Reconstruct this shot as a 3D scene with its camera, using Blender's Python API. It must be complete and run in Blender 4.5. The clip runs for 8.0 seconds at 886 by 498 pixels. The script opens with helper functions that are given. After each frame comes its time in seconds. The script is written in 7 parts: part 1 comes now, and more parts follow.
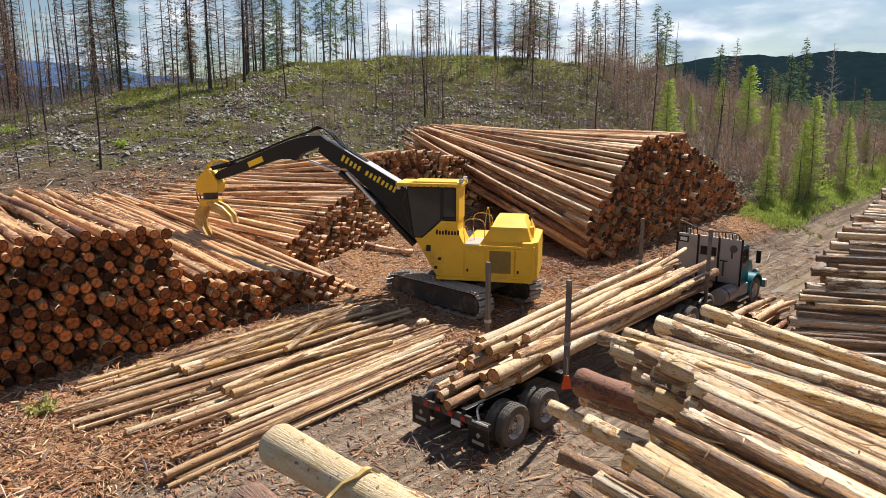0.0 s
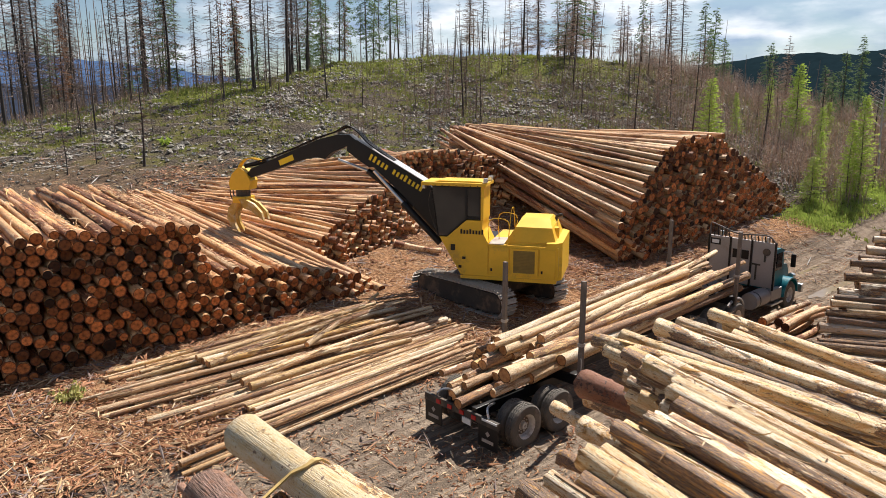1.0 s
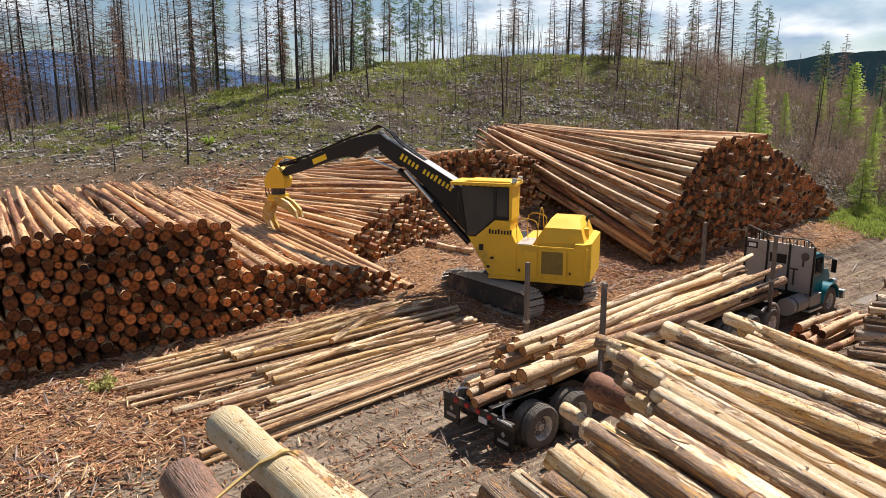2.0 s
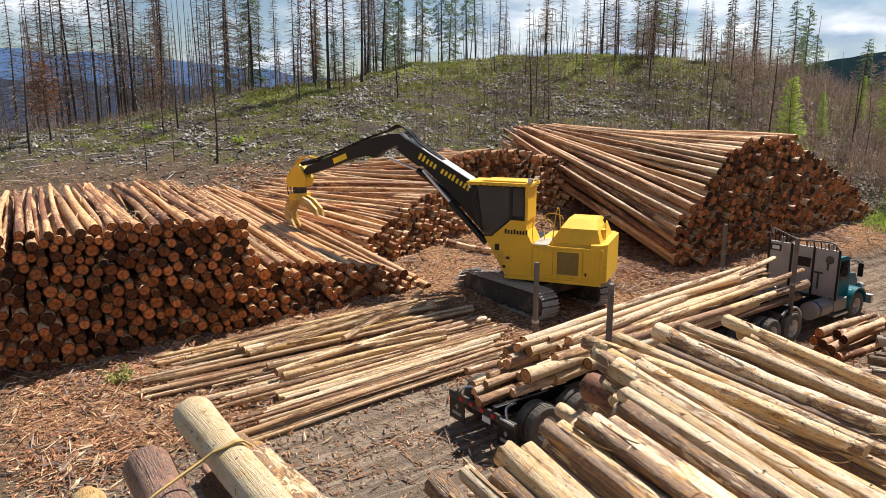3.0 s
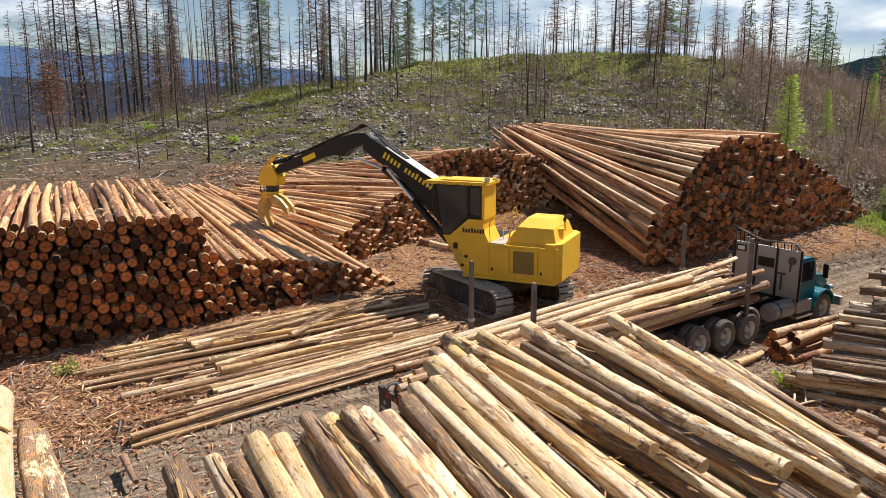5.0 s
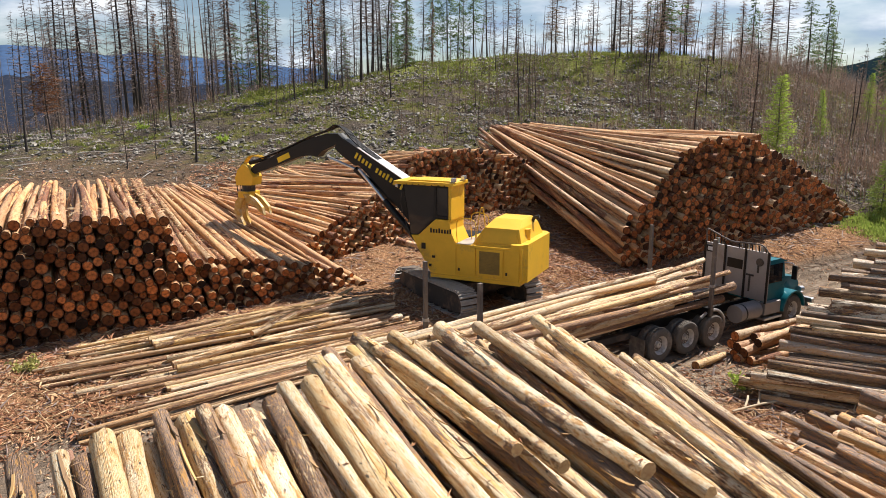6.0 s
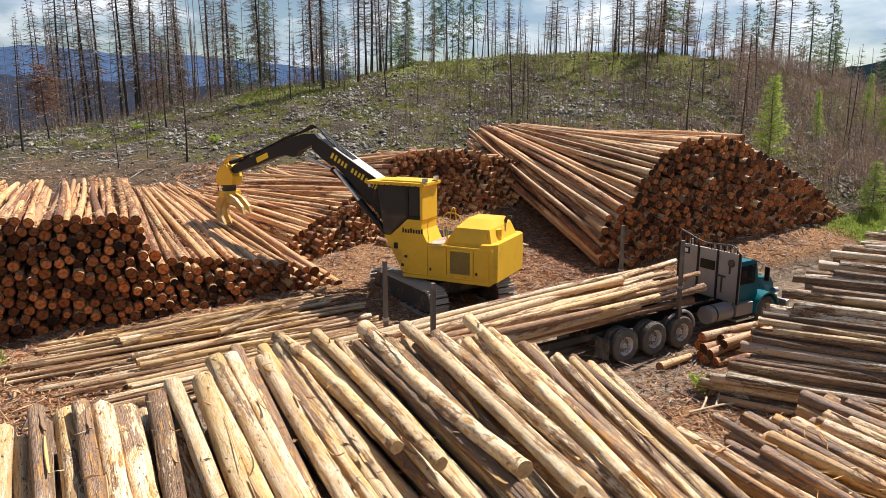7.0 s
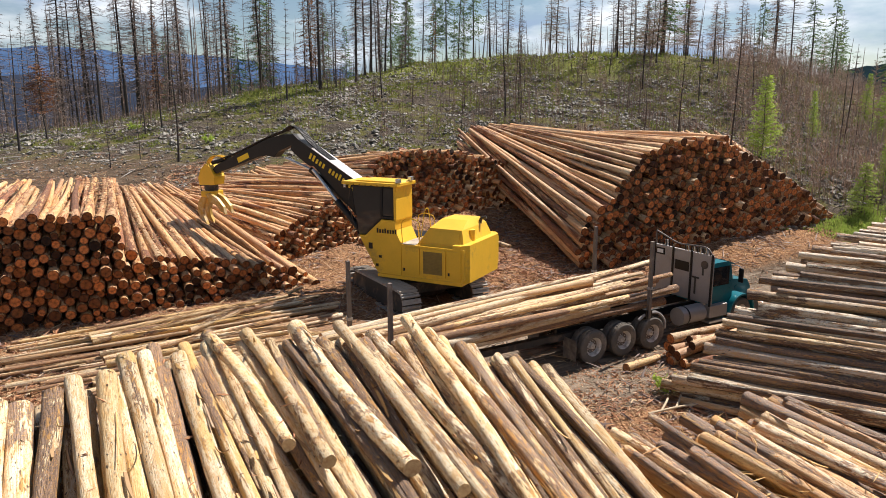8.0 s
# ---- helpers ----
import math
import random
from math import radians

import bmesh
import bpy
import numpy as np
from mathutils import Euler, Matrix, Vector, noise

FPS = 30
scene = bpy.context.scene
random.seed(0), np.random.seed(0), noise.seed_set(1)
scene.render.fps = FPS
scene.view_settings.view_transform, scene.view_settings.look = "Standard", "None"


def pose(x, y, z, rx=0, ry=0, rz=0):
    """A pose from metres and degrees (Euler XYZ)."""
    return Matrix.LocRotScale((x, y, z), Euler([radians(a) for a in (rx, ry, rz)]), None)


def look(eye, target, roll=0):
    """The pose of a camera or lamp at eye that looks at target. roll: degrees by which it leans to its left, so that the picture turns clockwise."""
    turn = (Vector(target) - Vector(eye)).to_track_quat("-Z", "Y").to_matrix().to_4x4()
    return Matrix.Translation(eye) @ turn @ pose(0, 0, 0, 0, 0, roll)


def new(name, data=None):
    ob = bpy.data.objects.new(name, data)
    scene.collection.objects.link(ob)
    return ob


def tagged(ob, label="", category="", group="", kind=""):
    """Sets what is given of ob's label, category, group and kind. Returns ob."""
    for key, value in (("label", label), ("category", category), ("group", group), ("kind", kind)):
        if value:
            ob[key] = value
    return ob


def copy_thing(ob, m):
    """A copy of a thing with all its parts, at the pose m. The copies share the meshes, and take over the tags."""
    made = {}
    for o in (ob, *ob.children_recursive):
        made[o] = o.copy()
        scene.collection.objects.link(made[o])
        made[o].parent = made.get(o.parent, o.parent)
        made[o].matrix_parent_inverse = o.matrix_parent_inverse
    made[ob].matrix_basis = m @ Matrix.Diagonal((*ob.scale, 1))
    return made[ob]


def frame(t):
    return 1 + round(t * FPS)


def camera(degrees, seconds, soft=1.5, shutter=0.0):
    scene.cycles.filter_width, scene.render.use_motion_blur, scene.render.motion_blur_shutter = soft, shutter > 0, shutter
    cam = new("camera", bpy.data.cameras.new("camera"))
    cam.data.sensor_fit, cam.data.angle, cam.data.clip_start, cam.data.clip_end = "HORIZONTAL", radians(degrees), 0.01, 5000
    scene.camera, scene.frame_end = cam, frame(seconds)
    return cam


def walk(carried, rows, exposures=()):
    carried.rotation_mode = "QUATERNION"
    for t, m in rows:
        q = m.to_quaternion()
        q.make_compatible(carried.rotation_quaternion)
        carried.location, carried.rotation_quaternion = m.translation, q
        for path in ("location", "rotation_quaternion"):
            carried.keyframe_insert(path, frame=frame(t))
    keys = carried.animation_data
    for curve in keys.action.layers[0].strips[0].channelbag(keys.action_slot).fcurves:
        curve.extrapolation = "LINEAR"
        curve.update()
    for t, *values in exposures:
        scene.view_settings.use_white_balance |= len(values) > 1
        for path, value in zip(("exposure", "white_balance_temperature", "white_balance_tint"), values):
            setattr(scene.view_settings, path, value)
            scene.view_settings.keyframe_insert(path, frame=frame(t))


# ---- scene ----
cam = camera(63.6, 8.0, soft=0.9)
METRES, EYE, TILT, LEAN, TURN = 9.0, 8.0, -12.0, 0.0, 0.0
ROWS = [
    (0.0, 0.0, 0.0, 0.0, 0.0, 0.0, -0.0),
    (0.5, 0.0465, -0.0056, -0.0002, 1.71, -0.04, -0.38),
    (1.0, 0.0866, -0.009, -0.0002, 3.73, -0.09, -0.79),
    (1.5, 0.1233, -0.0099, -0.0001, 5.68, -0.13, -1.19),
    (3.0, 0.2407, -0.0063, -0.0001, 10.41, -0.26, -2.13),
    (3.5, 0.2925, -0.0024, 0.0006, 11.37, -0.31, -2.27),
    (4.0, 0.3579, 0.0058, 0.0021, 11.89, -0.35, -2.35),
    (4.5, 0.4358, 0.0172, 0.0044, 12.37, -0.38, -2.4),
    (6.0, 0.6908, 0.0595, 0.0193, 13.79, -0.52, -2.66),
    (6.5, 0.7704, 0.0736, 0.0225, 14.29, -0.53, -2.77),
    (7.0, 0.8455, 0.0874, 0.0269, 14.75, -0.57, -2.88),
    (7.5, 0.9182, 0.1011, 0.031, 15.19, -0.59, -2.98),
    (8.0, 0.9883, 0.1152, 0.0354, 15.63, -0.61, -3.08),
]
walk(cam, [(t, pose(0, 0, EYE, TILT, LEAN, TURN) @ pose(METRES * x, METRES * y, METRES * z, 90 + pitch, roll, yaw)) for t, x, y, z, yaw, pitch, roll in ROWS])

# ---------------------------------------------------------------- light
TO_SUN = Vector((0.36, 0.66, 0.95)).normalized()
ELEV = math.asin(TO_SUN.z)
AZ = math.atan2(TO_SUN.x, TO_SUN.y)
scene.view_settings.exposure = 0.84

world = bpy.data.worlds.new("sky")
scene.world = world
world.use_nodes = True
wn, wl = world.node_tree.nodes, world.node_tree.links
wn.clear()
w_out = wn.new("ShaderNodeOutputWorld")
w_bg = wn.new("ShaderNodeBackground")
w_sky = wn.new("ShaderNodeTexSky")
w_sky.sky_type, w_sky.sun_disc = "NISHITA", False
w_sky.sun_elevation, w_sky.sun_rotation = ELEV, AZ
w_sky.altitude, w_sky.dust_density, w_sky.ozone_density = 900, 0.6, 1.5
w_tc = wn.new("ShaderNodeTexCoord")
w_map = wn.new("ShaderNodeMapping")
w_map.inputs["Scale"].default_value = (2.2, 2.2, 7.0)
w_noise = wn.new("ShaderNodeTexNoise")
w_noise.inputs["Scale"].default_value, w_noise.inputs["Detail"].default_value, w_noise.inputs["Roughness"].default_value = 2.1, 9, 0.55
w_ramp = wn.new("ShaderNodeValToRGB")
w_ramp.color_ramp.elements[0].position, w_ramp.color_ramp.elements[1].position = 0.42, 0.60
w_shade = wn.new("ShaderNodeTexNoise")
w_shade.inputs["Scale"].default_value, w_shade.inputs["Detail"].default_value = 3.4, 6
w_cloud = wn.new("ShaderNodeValToRGB")
w_cloud.color_ramp.elements[0].position, w_cloud.color_ramp.elements[0].color = 0.40, (4.6, 6.1, 8.5, 1)
w_cloud.color_ramp.elements[1].position, w_cloud.color_ramp.elements[1].color = 0.58, (13.8, 14.2, 14.8, 1)
w_mix = wn.new("ShaderNodeMix")
w_mix.data_type = "RGBA"
wl.new(w_tc.outputs["Generated"], w_map.inputs["Vector"])
wl.new(w_map.outputs["Vector"], w_noise.inputs["Vector"])
wl.new(w_map.outputs["Vector"], w_shade.inputs["Vector"])
wl.new(w_noise.outputs["Fac"], w_ramp.inputs["Fac"])
wl.new(w_shade.outputs["Fac"], w_cloud.inputs["Fac"])
w_sep = wn.new("ShaderNodeSeparateXYZ")
w_thin = wn.new("ShaderNodeMapRange")   # the clouds thin out overhead
w_thin.inputs["From Min"].default_value, w_thin.inputs["From Max"].default_value = 0.25, 0.65
w_thin.inputs["To Min"].default_value, w_thin.inputs["To Max"].default_value = 1.0, 0.15
w_mul = wn.new("ShaderNodeMath")
w_mul.operation = "MULTIPLY"
wl.new(w_tc.outputs["Generated"], w_sep.inputs["Vector"])
wl.new(w_sep.outputs["Z"], w_thin.inputs["Value"])
wl.new(w_ramp.outputs["Color"], w_mul.inputs[0])
wl.new(w_thin.outputs["Result"], w_mul.inputs[1])
wl.new(w_mul.outputs["Value"], w_mix.inputs["Factor"])
wl.new(w_sky.outputs["Color"], w_mix.inputs["A"])
wl.new(w_cloud.outputs["Color"], w_mix.inputs["B"])
wl.new(w_mix.outputs["Result"], w_bg.inputs["Color"])
w_bg.inputs["Strength"].default_value = 0.046
wl.new(w_bg.outputs["Background"], w_out.inputs["Surface"])

sun = new("sun", bpy.data.lights.new("sun", "SUN"))
sun.data.energy, sun.data.angle, sun.data.color = 5.0, radians(0.6), (1.0, 0.925, 0.845)
sun.matrix_world = look((0, 0, 60), Vector((0, 0, 60)) - TO_SUN)


# ---------------------------------------------------------------- materials
class Nodes:
    """A small builder for node materials."""

    def __init__(self, name, rough=0.8, metal=0.0, spec=0.3):
        self.mat = bpy.data.materials.new(name)
        self.mat.use_nodes = True
        self.n, self.l = self.mat.node_tree.nodes, self.mat.node_tree.links
        self.bsdf = self.n["Principled BSDF"]
        self.bsdf.inputs["Roughness"].default_value = rough
        self.bsdf.inputs["Metallic"].default_value = metal
        self.bsdf.inputs["Specular IOR Level"].default_value = spec

    def put(self, socket, value):
        if isinstance(value, bpy.types.NodeSocket):
            self.l.new(value, socket)
        else:
            socket.default_value = value

    def coords(self, kind="Object", scale=(1, 1, 1), offset=None):
        if kind == "World":
            tc = self.n.new("ShaderNodeNewGeometry").outputs["Position"]
        elif kind == "Unit":
            a = self.n.new("ShaderNodeAttribute")
            a.attribute_name = "unit"
            tc = a.outputs["Vector"]
        else:
            tc = self.n.new("ShaderNodeTexCoord").outputs[kind]
        m = self.n.new("ShaderNodeMapping")
        self.l.new(tc, m.inputs["Vector"])
        m.inputs["Scale"].default_value = scale
        if offset is not None:
            self.put(m.inputs["Location"], offset)
        return m.outputs["Vector"]

    def noise(self, vec, scale, detail=4, rough=0.55):
        t = self.n.new("ShaderNodeTexNoise")
        self.l.new(vec, t.inputs["Vector"])
        t.inputs["Scale"].default_value, t.inputs["Detail"].default_value, t.inputs["Roughness"].default_value = scale, detail, rough
        return t.outputs["Fac"]

    def ramp(self, fac, *stops):
        r = self.n.new("ShaderNodeValToRGB")
        self.put(r.inputs["Fac"], fac)
        e = r.color_ramp.elements
        while len(e) < len(stops):
            e.new(0.5)
        for el, (pos, col) in zip(e, stops):
            el.position = pos
            el.color = (*col, 1) if isinstance(col, tuple) else (col, col, col, 1)
        return r.outputs["Color"]

    def mix(self, fac, a, b, blend="MIX"):
        m = self.n.new("ShaderNodeMix")
        m.data_type, m.blend_type = "RGBA", blend
        for s, v in (("Factor", fac), ("A", a), ("B", b)):
            self.put(m.inputs[s], (*v, 1) if isinstance(v, tuple) else v)
        return m.outputs["Result"]

    def math(self, op, a, b=0.0):
        m = self.n.new("ShaderNodeMath")
        m.operation = op
        self.put(m.inputs[0], a)
        self.put(m.inputs[1], b)
        return m.outputs[0]

    def rand(self):
        """One random number a thing or, in joined meshes, an island."""
        a = self.n.new("ShaderNodeObjectInfo").outputs["Random"]
        b = self.n.new("ShaderNodeNewGeometry").outputs["Random Per Island"]
        return self.math("FRACT", self.math("ADD", a, b))

    def attr(self, name):
        a = self.n.new("ShaderNodeVertexColor")
        a.layer_name = name
        s = self.n.new("ShaderNodeSeparateColor")
        self.l.new(a.outputs["Color"], s.inputs["Color"])
        return s.outputs

    def bump(self, height, strength=0.4, distance=0.02):
        b = self.n.new("ShaderNodeBump")
        b.inputs["Strength"].default_value, b.inputs["Distance"].default_value = strength, distance
        self.l.new(height, b.inputs["Height"])
        self.l.new(b.outputs["Normal"], self.bsdf.inputs["Normal"])

    def done(self, color, rough=None):
        self.put(self.bsdf.inputs["Base Color"], (*color, 1) if isinstance(color, tuple) else color)
        if rough is not None:
            self.put(self.bsdf.inputs["Roughness"], rough)
        return self.mat


def log_side(name, woods, inner, barks, crack, share, swing=0.9, dirt=0.5, segs=5.0):
    """Half-peeled log: bare wood of one of the tones in woods, amber inner bark along the torn edges, and smooth or cracked bark left in
    lengths that end abruptly and in long strips. share: how much bark is left on the mean log; swing: how far single logs differ from it."""
    k = Nodes(name, 0.75, 0.0, 0.45)
    r = k.rand()
    pick = lambda f: k.math("FRACT", k.math("MULTIPLY", r, f))
    off = k.n.new("ShaderNodeCombineXYZ")
    k.put(off.inputs[0], k.math("MULTIPLY", r, 37.0))
    k.put(off.inputs[2], k.math("MULTIPLY", r, 91.0))
    at = lambda *s: k.coords("Unit", s, off.outputs[0])
    strip = k.noise(at(0.8, 0.8, 8.0), 1.0, 7, 0.68)
    blot = k.noise(at(1.6, 1.6, 26), 1.0, 7, 0.68)
    flake = k.noise(at(5, 5, 100), 1.0, 5, 0.7)
    grain = k.noise(at(13, 13, 11), 1.5, 5, 0.6)
    lines = k.noise(at(9, 9, 18), 1.4, 4, 0.6)
    knots = k.noise(at(2.4, 2.4, 75), 1.4, 2, 0.5)
    fleck = k.noise(at(7, 7, 190), 1.3, 3, 0.7)
    # lengths that the peeling head left or took
    sep = k.n.new("ShaderNodeSeparateXYZ")
    k.l.new(k.coords("Unit"), sep.inputs[0])
    cell = k.n.new("ShaderNodeCombineXYZ")
    wob = k.math("MULTIPLY", k.math("SUBTRACT", blot, 0.5), 0.5)
    k.put(cell.inputs[0], k.math("FLOOR", k.math("ADD", k.math("ADD", k.math("MULTIPLY", sep.outputs[2], segs), k.math("MULTIPLY", r, 31.0)), wob)))
    k.put(cell.inputs[1], k.math("MULTIPLY", r, 57.0))
    white = k.n.new("ShaderNodeTexWhiteNoise")
    white.noise_dimensions = "2D"
    k.l.new(cell.outputs[0], white.inputs["Vector"])
    seg = white.outputs["Value"]
    n = len(woods)
    own = k.ramp(pick(29.3), *[(i / (n - 1), c) for i, c in enumerate(woods)])
    other = k.ramp(k.math("FRACT", k.math("MULTIPLY", seg, 7.7)), *[(i / (n - 1), c) for i, c in enumerate(woods)])
    tone = k.mix(k.ramp(strip, (0.48, 0.0), (0.56, 0.85)), own, other)
    tone = k.mix(k.ramp(blot, (0.50, 0.0), (0.60, 0.6)), tone, inner)
    tone = k.mix(k.ramp(grain, (0.33, 0.75), (0.46, 0.0)), tone, inner)
    tone = k.mix(k.ramp(lines, (0.33, dirt), (0.41, 0.0)), tone, crack)
    tone = k.mix(k.ramp(flake, (0.55, 0.0), (0.63, dirt)), tone, inner)
    tone = k.mix(k.ramp(flake, (0.63, 0.0), (0.67, dirt)), tone, barks[0])
    tone = k.mix(k.ramp(fleck, (0.56, 0.0), (0.62, 0.8)), tone, inner)
    tone = k.mix(k.ramp(fleck, (0.64, 0.0), (0.68, 0.8)), tone, barks[-1])
    tone = k.mix(k.ramp(knots, (0.67, 0.0), (0.70, 0.9)), tone, crack)
    shift = k.math("MULTIPLY", k.math("SUBTRACT", pick(5.3), 0.5), swing)
    level = k.math("ADD", k.math("ADD", k.math("MULTIPLY", k.math("SUBTRACT", strip, 0.5), 2.2), k.math("MULTIPLY", k.math("SUBTRACT", blot, 0.5), 1.6)),
                   k.math("ADD", k.math("ADD", shift, k.math("MULTIPLY", k.math("SUBTRACT", seg, 0.5), 0.75)), k.math("MULTIPLY", k.math("SUBTRACT", flake, 0.5), 1.1)))
    edge = 0.5 - share
    tone = k.mix(k.ramp(level, (edge - 0.13, 0.0), (edge - 0.05, 0.8)), tone, inner)
    m = len(barks)
    skin = k.ramp(k.math("FRACT", k.math("ADD", pick(41.9), k.math("MULTIPLY", seg, 0.35))), *[(i / (m - 1), c) for i, c in enumerate(barks)])
    skin = k.mix(k.ramp(flake, (0.42, 0.0), (0.60, 0.7)), skin, tuple(min(1, c * 1.45) for c in barks[0]))
    skin = k.mix(k.ramp(strip, (0.46, 0.0), (0.54, 0.55)), skin, barks[1])
    skin = k.mix(k.ramp(grain, (0.36, 0.6), (0.48, 0.0)), skin, tuple(c * 0.45 for c in barks[-1]))
    skin = k.mix(k.ramp(lines, (0.36, 0.95), (0.43, 0.0)), skin, crack)
    skin = k.mix(k.ramp(fleck, (0.55, 0.0), (0.62, 0.7)), skin, inner)
    skin = k.mix(k.ramp(fleck, (0.34, 0.7), (0.42, 0.0)), skin, crack)
    skin = k.mix(k.ramp(blot, (0.56, 0.0), (0.60, 0.75)), skin, inner)
    tone = k.mix(k.ramp(level, (edge, 0.0), (edge + 0.015, 1.0)), tone, skin)
    hue = k.n.new("ShaderNodeHueSaturation")
    k.put(hue.inputs["Value"], k.math("ADD", 0.66, k.math("MULTIPLY", pick(13.7), 0.50)))
    k.l.new(tone, hue.inputs["Color"])
    rough_bark = k.ramp(level, (edge, 0.0), (edge + 0.03, 1.0))
    k.bump(k.math("ADD", k.math("MULTIPLY", k.math("ADD", grain, flake), 0.45), k.math("MULTIPLY", rough_bark, k.math("ADD", lines, 0.7))), 0.9, 0.045)
    return k.done(hue.outputs["Color"], k.ramp(level, (edge - 0.02, 0.50), (edge + 0.02, 0.72)))


def log_end(name, light, dark, low=0.40, span=0.75):
    """Sawn log end: growth rings, dark heart, saw dirt."""
    k = Nodes(name, 0.8)
    r = k.rand()
    vec = k.coords("Unit", (1, 1, 0.0))
    length = k.n.new("ShaderNodeVectorMath")
    length.operation = "LENGTH"
    k.l.new(vec, length.inputs[0])
    wob = k.noise(vec, 2.5, 3)
    rad = k.math("ADD", length.outputs["Value"], k.math("MULTIPLY", k.math("SUBTRACT", wob, 0.5), 0.25))
    ring = k.math("SINE", k.math("MULTIPLY", rad, 34.0))
    tone = k.mix(k.ramp(ring, (0.2, 0.0), (0.9, 0.35)), light, tuple(c * 0.7 for c in light))
    tone = k.mix(k.ramp(rad, (0.15, 0.35), (0.5, 0.0)), tone, dark)
    tone = k.mix(k.ramp(rad, (0.84, 0.0), (0.96, 0.9)), tone, (0.055, 0.03, 0.02))
    tone = k.mix(k.ramp(k.noise(k.coords("Unit", (1, 1, 3)), 1.7, 5), (0.48, 0.0), (0.62, 0.7)), tone, dark)
    hue = k.n.new("ShaderNodeHueSaturation")
    k.put(hue.inputs["Value"], k.math("ADD", low, k.math("MULTIPLY", k.math("FRACT", k.math("MULTIPLY", r, 7.3)), span)))
    k.l.new(tone, hue.inputs["Color"])
    return k.done(hue.outputs["Color"])


CREAM, STRAW, GOLD = (0.90, 0.80, 0.60), (0.76, 0.58, 0.32), (0.72, 0.45, 0.13)
GREYTAN, AMBER = (0.42, 0.33, 0.26), (0.62, 0.37, 0.18)
M_RED = log_side("peeled_pine_red", ((0.78, 0.50, 0.23), AMBER, (0.86, 0.68, 0.42), (0.58, 0.29, 0.12), (0.76, 0.46, 0.20), (0.64, 0.38, 0.22), (0.84, 0.62, 0.34)), (0.50, 0.20, 0.065), ((0.27, 0.115, 0.06), (0.18, 0.065, 0.035), (0.34, 0.18, 0.11)), (0.03, 0.015, 0.011), 0.22, 0.85)
M_RED_END = log_end("sawn_end_orange", (0.66, 0.215, 0.062), (0.15, 0.040, 0.014), 0.03, 1.0)
M_FRESH = log_side("peeled_pine_fresh", (STRAW, AMBER, CREAM, (0.70, 0.45, 0.24), CREAM, GOLD, CREAM), (0.58, 0.30, 0.11), ((0.37, 0.21, 0.12), (0.25, 0.125, 0.07), (0.44, 0.28, 0.18)), (0.05, 0.028, 0.02), 0.28, 1.15, 0.6, 4.0)
M_FRESH_END = log_end("sawn_end_tan", (0.66, 0.33, 0.13), (0.38, 0.15, 0.06))
M_PALE = log_side("weathered_pine", (CREAM, STRAW, CREAM, GOLD, CREAM, (0.72, 0.50, 0.28), CREAM, GOLD), (0.66, 0.34, 0.085), ((0.37, 0.25, 0.175), (0.24, 0.14, 0.09), (0.42, 0.335, 0.27), (0.18, 0.115, 0.085), (0.33, 0.19, 0.11)), (0.03, 0.02, 0.014), 0.47, 1.05, 0.9, 6.0)
M_PALE_END = log_end("sawn_end_pale", (0.66, 0.46, 0.24), (0.44, 0.25, 0.12), 0.6, 0.5)
M_RAW = log_side("splintered_orange_pine", (STRAW, AMBER, (0.66, 0.35, 0.10), CREAM, GOLD, (0.70, 0.40, 0.13)), (0.52, 0.24, 0.08), ((0.32, 0.235, 0.18), (0.23, 0.15, 0.11), (0.37, 0.29, 0.24)), (0.045, 0.03, 0.022), 0.40, 1.1, 0.75, 6.0)
M_GREY = log_side("grey_bark_pine", (STRAW, AMBER, CREAM, GREYTAN, CREAM), (0.52, 0.27, 0.09), ((0.27, 0.165, 0.105), (0.17, 0.095, 0.062), (0.34, 0.25, 0.19), (0.14, 0.10, 0.08)), (0.025, 0.018, 0.015), 0.50, 1.0, 0.7, 5.0)
M_GREY_END = log_end("sawn_end_brown", (0.42, 0.24, 0.12), (0.25, 0.11, 0.06))
M_CLEAN = log_side("clean_pine", ((0.88, 0.76, 0.54), (0.84, 0.66, 0.40)), (0.76, 0.50, 0.20), ((0.36, 0.26, 0.2), (0.3, 0.2, 0.15)), (0.22, 0.13, 0.09), -0.12, 0.1, 0.2)
M_BROWNLOG = log_side("brown_pine", ((0.40, 0.23, 0.155), (0.30, 0.16, 0.105)), (0.28, 0.13, 0.075), ((0.32, 0.21, 0.17), (0.24, 0.14, 0.10)), (0.06, 0.035, 0.03), 0.55, 0.1)
M_DARKLOG = log_side("rotten_pine", ((0.24, 0.10, 0.045), (0.20, 0.075, 0.035)), (0.24, 0.075, 0.03), ((0.11, 0.06, 0.045), (0.07, 0.036, 0.026)), (0.022, 0.014, 0.011), 0.6, 0.1)


